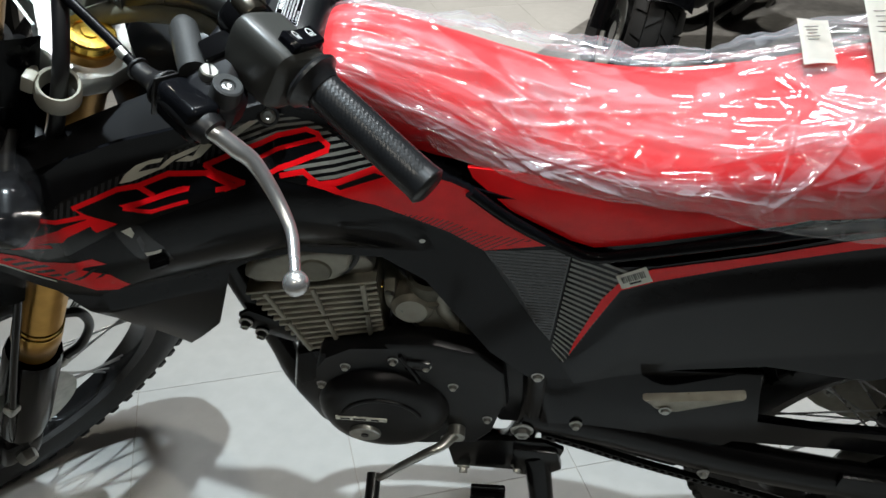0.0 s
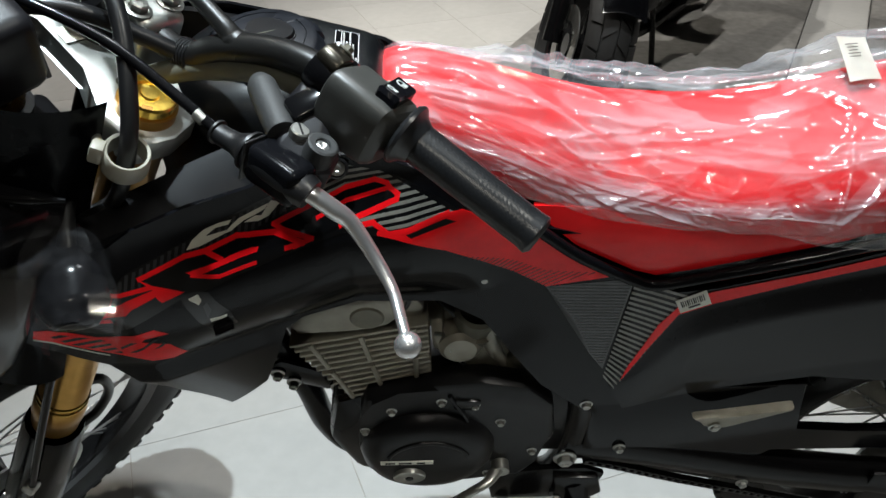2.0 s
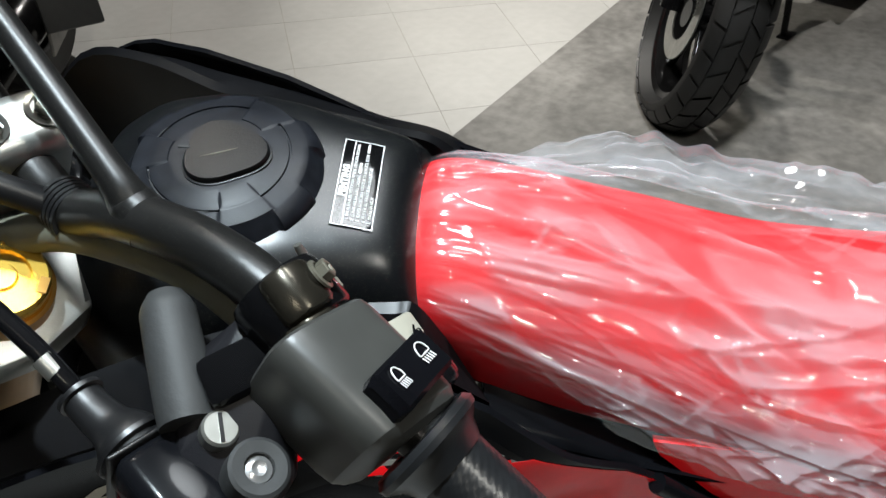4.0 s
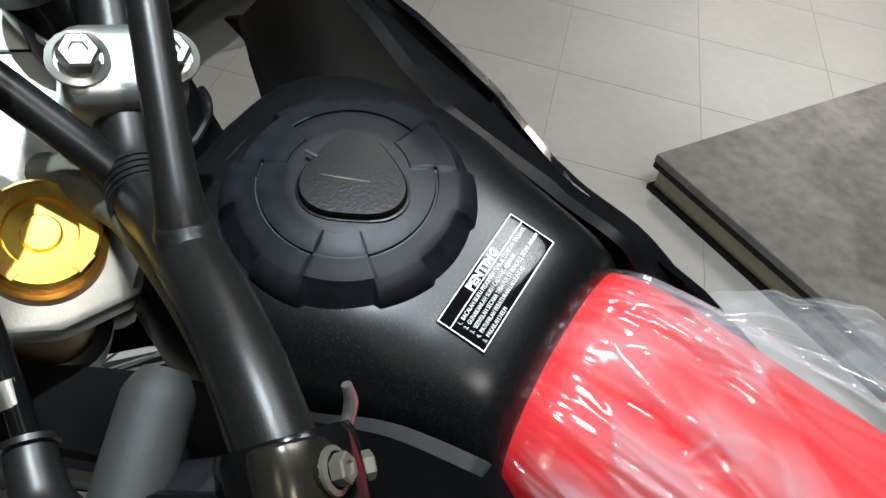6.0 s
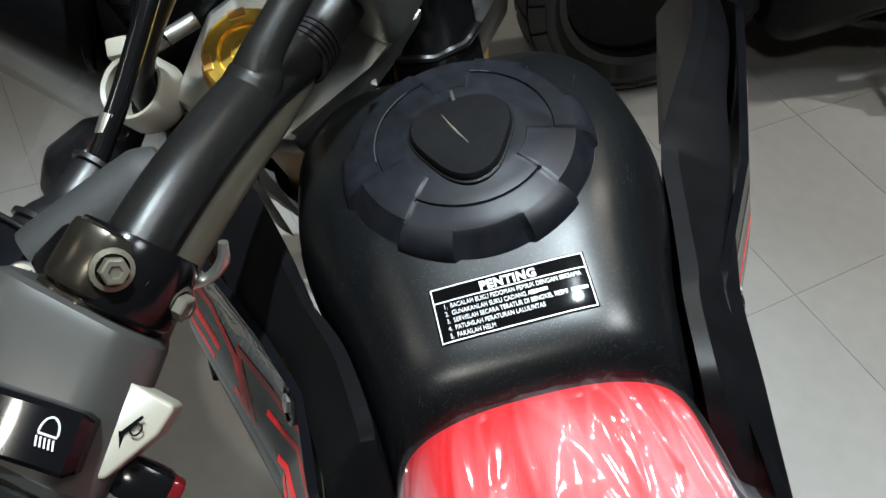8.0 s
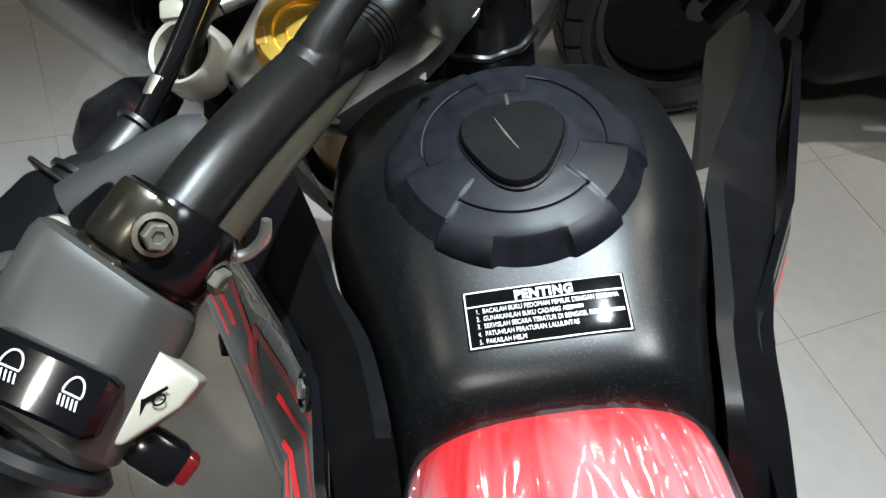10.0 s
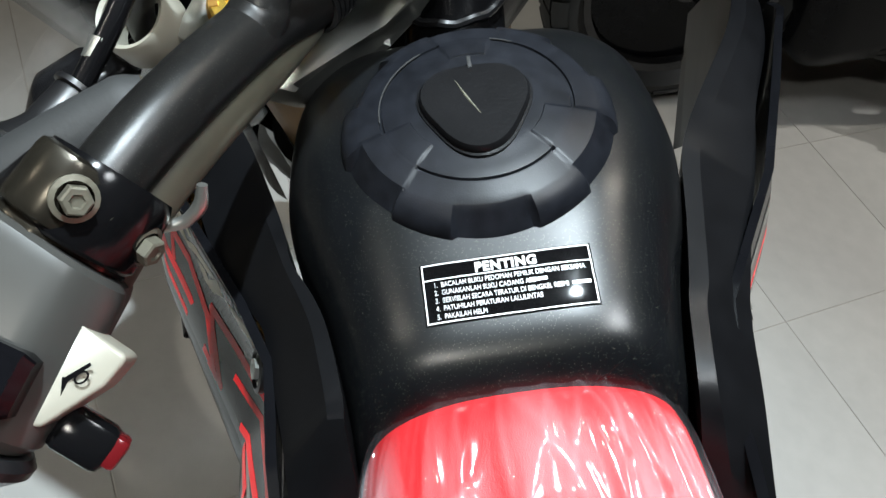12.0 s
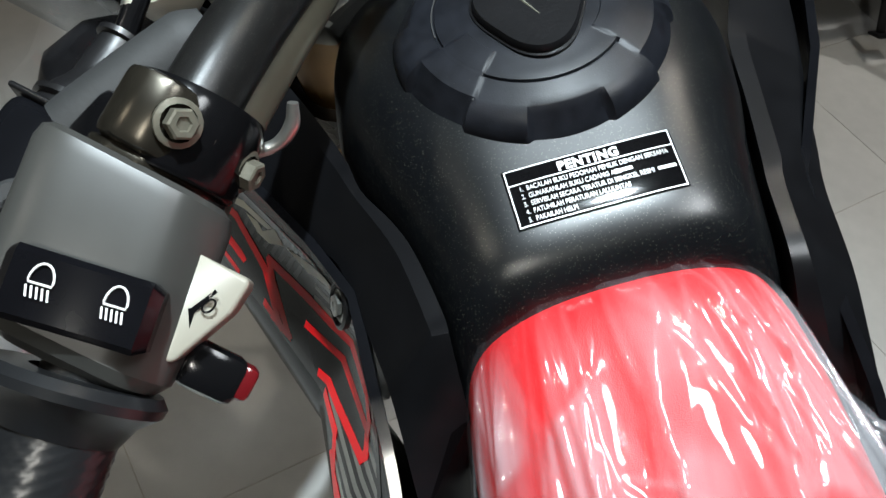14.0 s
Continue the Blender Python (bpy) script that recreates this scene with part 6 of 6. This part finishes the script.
def frame_and_rear():
    part("frame_downtube", sweep([(-0.40, 0.0, 0.86), (-0.375, 0, 0.72), (-0.355, 0, 0.60), (-0.33, 0, 0.49), (-0.315, 0, 0.40), (-0.28, 0, 0.335), (-0.21, 0, 0.325), (-0.1, 0, 0.33)], 0.017, 20, 7), FRAMEBLACK, BIKE, "black steel frame downtube", 60)
    for s in (-1, 1):
        part("frame_spar", sweep([(-0.40, s * 0.025, 0.92), (-0.25, s * 0.06, 0.86), (-0.1, s * 0.072, 0.78), (-0.02, s * 0.075, 0.68), (0.012, s * 0.075, 0.56), (0.01, s * 0.07, 0.44), (-0.01, s * 0.065, 0.36), (-0.06, s * 0.05, 0.33)], 0.019, 18, 6), FRAMEBLACK, BIKE, "black steel frame spar", 60)
        part("engine_bracket", prism([(-0.365, 0.575), (-0.35, 0.585), (-0.28, 0.545), (-0.275, 0.525), (-0.30, 0.52), (-0.36, 0.55)], s * 0.022 - 0.003, s * 0.022 + 0.003, 0.001), FRAMEBLACK, BIKE)
        part("foot_bracket", prism([(-0.10, 0.40), (-0.02, 0.41), (0.03, 0.41), (0.06, 0.39), (0.05, 0.34), (0.0, 0.325), (-0.09, 0.33)], s * 0.088 - 0.004, s * 0.088 + 0.004, 0.002), FRAMEBLACK, BIKE)
        peg = part("foot_peg", rbox((0.05, 0.075, 0.016), pose(-0.04, s * 0.135, 0.285, s * 8, 0, 0), 0.003), FRAMEBLACK, BIKE, "black steel serrated foot peg")
        for i in range(5):
            part("peg_tooth", rbox((0.05, 0.004, 0.008), pose(-0.04, s * (0.11 + i * 0.013), 0.295), 0.001, 1), FRAMEBLACK, peg)
        part("swingarm", sweep([(0.0, s * 0.07, 0.455), (0.12, s * 0.078, 0.433), (0.3, s * 0.086, 0.380), (0.56, s * 0.092, 0.325)], [0.022, 0.022, 0.023, 0.024], 18, 6, flat=1.45), FRAMEBLACK, BIKE, "black box-section swingarm", 60)
        part("subframe_tube", sweep([(-0.02, s * 0.06, 0.80), (0.2, s * 0.07, 0.83), (0.6, s * 0.07, 0.92)], 0.013, 12), FRAMEBLACK, BIKE)
        part("subframe_stay", sweep([(0.02, s * 0.072, 0.56), (0.2, s * 0.075, 0.68), (0.5, s * 0.07, 0.88)], 0.012, 12), FRAMEBLACK, BIKE)
    for x, z in ((-0.357, 0.563), (-0.34, 0.542), (-0.287, 0.527)):
        bolt((x, -0.026, z), (0, -1, 0), 0.006, 0.010, BIKE)
    bolt((0.011, -0.094, 0.577), (0, -1, 0), 0.0052, 0.006, BIKE)
    bolt((0.0, -0.094, 0.446), (0, -1, 0), 0.010, 0.010, BIKE)
    bolt((0.067, -0.094, 0.468), (0, -1, 0), 0.0055, 0.007, BIKE)
    bolt((0.244, -0.108, 0.382), (0, -1, 0), 0.0055, 0.007, BIKE)
    for x, z in ((-0.076, 0.332), (-0.001, 0.343)):
        bolt((x, -0.093, z), (0, -1, -0.4), 0.006, 0.010, BIKE)
    # passenger peg folded back
    pp = part("passenger_peg", prism([(0.131, 0.560), (0.150, 0.548), (0.160, 0.537), (0.176, 0.538), (0.246, 0.571), (0.247, 0.579), (0.185, 0.562), (0.160, 0.564)], -0.120, -0.108, 0.003, pose(0, 0, 0.016)), ALLOY, BIKE, "folded bare alloy passenger foot peg")
    bolt((0.160, -0.122, 0.561), (0, -1, 0), 0.005, 0.004, pp)
    part("pivot_plate", prism([(-0.052, 0.590), (-0.030, 0.606), (0.004, 0.600), (0.020, 0.560), (0.022, 0.470), (0.008, 0.438), (-0.030, 0.440), (-0.040, 0.462), (-0.030, 0.520)], -0.079, -0.066, 0.003), ENGINEBLACK, BIKE, "black plate round the swingarm pivot")
    # gear lever
    sl = part("gear_lever", sweep([(-0.085, -0.104, 0.452), (-0.102, -0.128, 0.456), (-0.122, -0.138, 0.452), (-0.165, -0.143, 0.410), (-0.182, -0.145, 0.392), (-0.197, -0.146, 0.386)], [0.009, 0.0062, 0.0055, 0.0052, 0.005], 14, 6, flat=0.8), STEEL, BIKE, "bent steel gear lever with rubber tip")
    part("lever_boss", lathe([(0.004, -0.01), (0.0115, -0.01), (0.0115, 0.008), (0.004, 0.008)], 24, axis_pose((-0.085, -0.106, 0.452), (0, -1, 0)), closed=True), STEEL, sl)
    part("lever_rubber", sweep([(-0.193, -0.138, 0.386), (-0.193, -0.192, 0.374)], 0.0095, 16), RUBBER, sl)
    # side stand, swung out
    st = part("side_stand", sweep([(0.02, -0.085, 0.37), (0.03, -0.10, 0.33), (0.055, -0.16, 0.16), (0.075, -0.22, 0.02), (0.078, -0.232, -0.055)], [0.020, 0.018, 0.015, 0.012, 0.011], 14, 5), FRAMEBLACK, BIKE, "black steel side stand, swung out")
    m = LEAN.inverted() @ pose(0.085, -0.245, 0.006) 
    part("stand_foot", rbox((0.06, 0.045, 0.010), m, 0.003), FRAMEBLACK, st)
    part("stand_bracket", prism([(-0.01, 0.40), (0.05, 0.395), (0.06, 0.35), (0.03, 0.32), (-0.005, 0.33)], -0.10, -0.085, 0.003), FRAMEBLACK, BIKE)
    # chain: pairs of waisted side plates on rollers, with gaps to see through
    ch = part("drive_chain", sweep([(0.0, -0.068, 0.466), (0.2, -0.072, 0.445), (0.56, -0.078, 0.40)], 0.0035, 6, 8), FRAMEBLACK, BIKE, "dark steel roller chain", 30)
    lk = rbox((0.0128, 0.009, 0.0030), pose(0, 0, 0.0042), 0.0006, 1)
    rbox((0.0128, 0.009, 0.0030), pose(0, 0, -0.0042), 0.0006, 1, lk)
    rbox((0.0055, 0.011, 0.0110), pose(-0.0063, 0, 0), 0.0012, 1, lk)
    link = bpy.data.meshes.new("chain_link")
    lk.to_mesh(link)
    lk.free()
    link.materials.append(RIM)
    for line in ([(0.0, -0.068, 0.466), (0.2, -0.072, 0.445), (0.56, -0.078, 0.40)], [(0.030, -0.090, 0.4295), (0.071, -0.090, 0.412), (0.138, -0.090, 0.378), (0.212, -0.090, 0.344), (0.50, -0.090, 0.217)]):
        pts, run, k = spline(line, 60), 0.0, 0
        stops = [pts[0]]
        for p, q in zip(pts, pts[1:]):
            run += (q - p).length
            if run >= 0.0127:
                stops.append(q)
                run -= 0.0127
        for p, q in zip(stops, stops[1:]):
            o = new("chain_link", link)
            o.parent = ch
            o.matrix_local = Matrix.Translation((p + q) / 2) @ (q - p).to_track_quat("X", "Z").to_matrix().to_4x4()
    part("chain_guard", prism([(0.02, 0.44), (0.02, 0.60), (0.27, 0.60), (0.285, 0.49), (0.36, 0.483), (0.62, 0.47), (0.62, 0.425), (0.385, 0.436), (0.268, 0.446), (0.23, 0.400), (0.212, 0.360), (0.138, 0.394), (0.071, 0.428), (0.04, 0.440)], -0.092, -0.080, 0.004), PANELBLACK, BIKE, "black plastic chain guard")
    part("inner_guard", prism([(0.02, 0.60), (0.02, 0.72), (0.25, 0.70), (0.275, 0.56), (0.285, 0.500), (0.27, 0.46)], -0.072, -0.060, 0.004), PLASTIC, BIKE)
    part("brake_bracket", prism([(0.415, 0.335), (0.44, 0.395), (0.52, 0.405), (0.62, 0.39), (0.62, 0.25), (0.50, 0.27), (0.45, 0.30)], 0.052, 0.068, 0.006), ALLOY, BIKE, "dull alloy rear brake bracket")
    bolt((0.455, 0.050, 0.348), (0, -1, 0), 0.006, 0.008, BIKE)
    part("rear_sprocket", lathe([(0.04, -0.004), (0.105, -0.004), (0.105, 0.004), (0.04, 0.004)], 48, pose(0.56, -0.078, 0.318, 90, 0, 0), closed=True), FRAMEBLACK, BIKE)
    part("axle_plate", prism([(0.42, 0.395), (0.62, 0.36), (0.64, 0.30), (0.60, 0.265), (0.42, 0.30)], -0.112, -0.10, 0.004), FRAMEBLACK, BIKE)
    wheel(BIKE, pose(0.56, 0, 0.318), 0.318, 0.045, 0.235, False)
    part("rear_mudguard", prism([(0.1, 0.70), (0.3, 0.70), (0.62, 0.86), (0.62, 0.84), (0.3, 0.67), (0.12, 0.62), (0.08, 0.64)], -0.075, 0.075, 0.004), PLASTIC, BIKE, "black inner rear mudguard")
    part("silencer", sweep([(0.12, 0.10, 0.56), (0.25, 0.12, 0.62), (0.35, 0.125, 0.66), (0.62, 0.13, 0.76)], [0.018, 0.03, 0.042, 0.042], 22, 6), ALLOY, BIKE, "bare alloy silencer on the far flank", 60)
    part("exhaust_pipe", sweep([(-0.30, 0.02, 0.66), (-0.36, 0.05, 0.62), (-0.33, 0.10, 0.45), (-0.2, 0.12, 0.40), (0.0, 0.12, 0.48), (0.13, 0.10, 0.56)], 0.017, 18, 7), FRAMEBLACK, BIKE, "black exhaust pipe", 60)
    part("air_box", rbox((0.20, 0.14, 0.20), pose(0.09, 0, 0.73), 0.02, 3), PLASTIC, BIKE)
    part("radiator_block", rbox((0.05, 0.10, 0.16), pose(-0.40, 0.0, 0.80), 0.01), FRAMEBLACK, BIKE)


frame_and_rear()


def indicator():
    """Front indicator on its stalk, still in a loose clear bag with flat facets."""
    part("indicator_stalk", sweep([(-0.455, -0.10, 0.985), (-0.45, -0.15, 0.972), (-0.445, -0.175, 0.962)], 0.0075, 12), RUBBER, BIKE)
    part("indicator", sweep([(-0.447, -0.170, 0.962), (-0.442, -0.19, 0.955), (-0.437, -0.212, 0.945), (-0.434, -0.226, 0.938)], [0.010, 0.024, 0.027, 0.016], 24, 5, flat=0.75), GLOSSBLACK, BIKE, "black indicator still in its clear bag", 60)

    def bag(u, v):
        a = 2 * math.pi * v
        k = math.sin(min(1, u * 1.15) * math.pi * 0.8) ** 0.6 if u > 0 else 0
        r = (0.012 + 0.026 * k) * (1 + 0.35 * noise.noise(Vector((math.cos(a) * 1.7, math.sin(a) * 1.7, u * 3))))
        return (-0.452 + 0.020 * u + r * math.cos(a), -0.155 - 0.085 * u, 0.972 - 0.038 * u + r * 0.9 * math.sin(a))
    part("indicator_bag", grid(13, 15, bag), BAGFILM, BIKE, "crumpled clear bag round the indicator", 15)


indicator()


# ---------- showroom things ----------
def platform(m, length, width, label):
    p = thing("display_platform", label, "platform", m, "display platforms")
    part("deck", rbox((length, width, 0.02), pose(length / 2, -width / 2, 0.09), 0.002, 1), SLAB, p, "grey stone deck")
    part("edge_trim", rbox((length - 0.004, width - 0.004, 0.016), pose(length / 2, -width / 2, 0.072), 0), FRAMEBLACK, p)
    part("skirt", rbox((length - 0.03, width - 0.03, 0.05), pose(length / 2, -width / 2, 0.039), 0), BEIGE, p, "beige painted skirt")
    part("base_trim", rbox((length - 0.01, width - 0.01, 0.014), pose(length / 2, -width / 2, 0.0071), 0), FRAMEBLACK, p)
    return p


platform(pose(-0.37, 1.17, 0, 0, 0, 62.75), 3.2, 1.04, "low display platform with grey stone deck and black trimmed beige edge")
platform(pose(0.80, 0.62, 0, 0, 0, 62.75), 3.2, 1.04, "low display platform with grey stone deck beside its twin")


def display_bike(m, label, covered=False, steered=0.0):
    """A road bike nose-on: block tyre, cast wheel, disc, fork, fairing, engine, stand."""
    b = thing("display_motorcycle", label, "motorcycle", m, "display motorcycles")
    turn = pose(0.16, 0, 0, 0, 0, steered) @ pose(-0.16, 0, 0)
    base = turn @ pose(0, 0, 0.30, 90, 0, 0)
    R, h = 0.30, 0.078
    w = part("front_wheel", lathe([(0.205, -0.04), (0.20, 0), (0.205, 0.04), (0.222, 0.045), (0.222, 0.036), (0.21, 0), (0.222, -0.036), (0.222, -0.045)], 56, base, closed=True), RIM, b)

    def carcass(s, sink=0.0):
        """Radius and offset on the tyre's round section; s from -1 to 1 over the tread, past it down the sidewalls."""
        f = math.radians(62 * s)
        return R - 0.062 * (1 - math.cos(f)) - sink * math.cos(f), (h - sink) * math.sin(f) / math.sin(math.radians(86))
    side = [carcass(k / 10, 0.006) for k in range(-14, 15)]
    tyre = part("tyre", lathe([(0.222, -0.042), *side, (0.222, 0.042)], 72, base, closed=True), TYRE, w, "block-treaded black tyre", 30)
    bm = bmesh.new()
    n = 25
    for i in range(n):
        for s0, s1, start, lean, long in ((-1.08, -0.56, 0.10, 0.10, 0.88), (-0.50, -0.03, 0.52, -0.20, 0.86), (0.03, 0.50, 0.0, 0.20, 0.86), (0.56, 1.08, 0.60, -0.10, 0.88)):
            top, foot = [], []
            for p in range(4):
                for q in range(4):
                    sv = s0 + (s1 - s0) * q / 3
                    a = 2 * math.pi * (i + start + lean * (2 * q / 3 - 1) + long * (p / 3 - 0.5)) / n
                    for deep, verts in ((0.0, top), (0.0075, foot)):
                        r, y = carcass(sv, deep)
                        verts.append(bm.verts.new((r * math.cos(a), r * math.sin(a), y)))
            for p in range(3):
                for q in range(3):
                    bm.faces.new((top[p * 4 + q], top[p * 4 + q + 1], top[p * 4 + q + 5], top[p * 4 + q + 4]))
            ring = [0, 1, 2, 3, 7, 11, 15, 14, 13, 12, 8, 4]
            for k, m2 in zip(ring, ring[1:] + ring[:1]):
                bm.faces.new((top[k], top[m2], foot[m2], foot[k]))
    bm.transform(base)
    tagged(part("tread", bm, TYRE, tyre, sharp=30), kind="stuff")
    for k in range(5):
        part("wheel_spoke", rbox((0.17, 0.026, 0.022), base @ pose(0, 0, 0, 0, 0, 72 * k) @ pose(0.12, 0, 0), 0.006), RIM, w)
    part("hub", lathe([(0, -0.05), (0.035, -0.05), (0.04, 0), (0.035, 0.05), (0, 0.05)], 28, base), RIM, w)
    part("brake_disc", lathe([(0.07, -0.055), (0.12, -0.055), (0.12, -0.051), (0.07, -0.051)], 56, base, closed=True), STEEL, w)
    part("brake_caliper", rbox((0.05, 0.04, 0.09), turn @ pose(0.085, 0.065, 0.36, 0, 20, 0), 0.01), STEEL, b)
    for s in (-1, 1):
        part("fork_leg", sweep([turn @ Vector(p) for p in ((0, s * 0.095, 0.30), (0.10, s * 0.095, 0.55), (0.20, s * 0.095, 0.85))], [0.028, 0.024, 0.02], 18), FRAMEBLACK, b)
    def guard(u, v):
        a = math.radians(62 + 72 * u)
        t = v * 2 - 1
        return turn @ Vector((math.cos(a) * 0.335, t * 0.065, 0.30 + math.sin(a) * (0.335 - 0.02 * t * t)))
    bm = grid(20, 9, guard)
    bmesh.ops.solidify(bm, geom=bm.faces[:], thickness=0.004)
    part("mudguard", bm, PLASTIC, b, "", 60)
    part("engine", rbox((0.40, 0.28, 0.34), pose(0.62, 0, 0.45), 0.06, 4), ENGINEBLACK, b)
    part("fairing", rbox((0.5, 0.34, 0.4), pose(0.45, 0, 0.88, 0, -18, 0), 0.10, 4), GLOSSBLACK, b)
    part("exhaust", sweep([(0.38, -0.03, 0.5), (0.34, -0.05, 0.3), (0.55, -0.10, 0.2), (0.9, -0.13, 0.25), (1.3, -0.16, 0.4)], 0.025, 16), FRAMEBLACK, b)
    part("rear_body", rbox((0.75, 0.22, 0.3), pose(1.05, 0, 0.72, 0, -6, 0), 0.07, 4), PLASTIC, b)
    sil = part("silencer", sweep([(0.78, -0.15, 0.30), (1.0, -0.15, 0.33), (1.36, -0.14, 0.40)], [0.03, 0.062, 0.066, 0.064], 24, 6), FRAMEBLACK, b, "dark silencer with a pale end cap")
    part("end_cap", lathe([(0.0, 0.018), (0.022, 0.018), (0.024, 0.010), (0.050, 0.014), (0.062, 0.004), (0.064, -0.02)], 32, axis_pose((1.362, -0.14, 0.40), (1, 0.02, 0.18))), WHITE, sil)
    part("outlet", lathe([(0.0, 0.0185), (0.017, 0.0190), (0.020, 0.0170)], 4, axis_pose((1.362, -0.14, 0.405), (1, 0.02, 0.18))), RUBBER, sil)
    part("heat_shield", rbox((0.36, 0.012, 0.13), pose(1.10, -0.222, 0.33, 8, -10, 2), 0.005), SLAB, sil)
    part("rear_wheel", lathe([(0.2, -0.05), (0.28, -0.065), (0.31, -0.03), (0.312, 0.03), (0.28, 0.065), (0.2, 0.05)], 56, pose(1.28, 0, 0.312, 90, 0, 0), closed=True), TYRE, b)
    if covered:
        # added dark fills stand in for the shade between wheel and engine
        part("wheel_shade_fill", lathe([(0, -0.03), (0.20, -0.02), (0.205, 0.0), (0.20, 0.02), (0, 0.03)], 40, base), PLASTIC, w)
        part("body_shade_fill", rbox((0.42, 0.30, 0.48), pose(0.42, 0, 0.42, 0, -15, 0), 0.08, 4), PLASTIC, b)
        d = (-0.88, -0.37, 0.28)
        sc = part("lamp_cover", lathe([(0.0, 0.014), (0.045, 0.014), (0.058, 0.006), (0.064, -0.006), (0.066, -0.03)], 36, axis_pose((1.315, -0.225, 0.40), d)), WHITE, b, "pale round cover with a dark opening")
        part("cover_rim", lathe([(0.063, -0.03), (0.070, -0.03), (0.071, 0.0), (0.066, 0.003)], 36, axis_pose((1.315, -0.225, 0.40), d), closed=True), RUBBER, sc)
        part("cover_opening", rbox((0.034, 0.040, 0.004), axis_pose((1.303, -0.230, 0.418), d), 0.001, 1), RUBBER, sc)
        part("cover_hole", lathe([(0, 0.0165), (0.008, 0.0165), (0.009, 0.013)], 16, axis_pose((1.315, -0.225, 0.368), d)), RUBBER, sc)
        part("grey_panel", rbox((0.15, 0.02, 0.13), axis_pose((0.95, -0.29, 0.38), (-0.75, -0.5, 0.45)) @ pose(0, 0, 0, 90, 0, 0), 0.006), GREYRUBBER, b, "flat grey panel")
    part("side_stand", sweep([(0.62, -0.10, 0.30), (0.64, -0.15, 0.18), (0.66, -0.19, 0.070)], 0.011, 12), FRAMEBLACK, b)
    part("stand_foot", rbox((0.07, 0.04, 0.008), pose(0.67, -0.195, 0.071, -19, 0, 0), 0.002), FRAMEBLACK, b)
    return b


display_bike(pose(0.345, 1.50, 0.10, 0, 0, 55) @ pose(-0.0305, 0.200, 0) @ pose(0, 0, 0, 19, 0, 0), "black road motorcycle parked nose-on upon a platform", steered=36)
display_bike(pose(-1.53, 0.46, 0.0, 0, 0, 95), "black motorcycle parked on the tiles ahead", True)
display_bike(pose(1.62, 1.55, 0.10, 0, 0, 55) @ pose(0, 0, 0, 19, 0, 0), "black road motorcycle parked on the second platform")


def chair():
    c = thing("plastic_chair", "red moulded plastic chair on the tiles", "chair", pose(-1.72, 3.2, 0, 0, 0, 35))
    part("seat", rbox((0.40, 0.40, 0.02), pose(0, 0, 0.43), 0.008), REDCHAIR, c)
    part("backrest", rbox((0.40, 0.02, 0.36), pose(0, 0.2, 0.64, 8, 0, 0), 0.008), REDCHAIR, c)
    for x in (-1, 1):
        for y in (-1, 1):
            part("leg", sweep([(x * 0.16, y * 0.16, 0.43), (x * 0.215, y * 0.215, 0.0)], [0.028, 0.017], 8), REDCHAIR, c)


chair()


# ---------- floor tiles ----------
def tiles():
    s, a = 0.4, math.radians(-72.255)
    u, v = Vector((math.cos(a), math.sin(a), 0)), Vector((-math.sin(a), math.cos(a), 0))
    o = Vector((-0.7586, 0.2354, 0))
    bm = rbox((s - 0.0020, s - 0.0020, 0.006), None, 0.0005, 1)
    me = bpy.data.meshes.new("tile")
    bm.to_mesh(me)
    me.materials.append(TILE)
    spots = []
    for i in range(-20, 21):
        for j in range(-20, 21):
            p = o + u * (i + 0.5) * s + v * (j + 0.5) * s
            if abs(p.x) < 6.9 and abs(p.y) < 6.9:
                spots.append(((p - Vector((-0.4, 1.6, 0))).length, p))
    spots.sort(key=lambda q: q[0])
    rot = Matrix.Rotation(a, 4, "Z")
    for d, p in spots[:290]:
        t = new("tile", me)
        t.parent = FLOOR
        t.matrix_local = Matrix.Translation(p + Vector((0, 0, -0.003))) @ rot
    rest = bmesh.new()
    for d, p in spots[290:]:
        k = bmesh.new()
        for q in ((-1, -1), (1, -1), (1, 1), (-1, 1)):
            k.verts.new(p + u * q[0] * (s / 2 - 0.0014) + v * q[1] * (s / 2 - 0.0014))
        k.verts.ensure_lookup_table()
        f = [rest.verts.new(w.co) for w in k.verts]
        rest.faces.new(f)
        k.free()
    far = part("far_tiles", rest, TILE, FLOOR)
    tagged(far, kind="stuff")
    bm.free()


tiles()
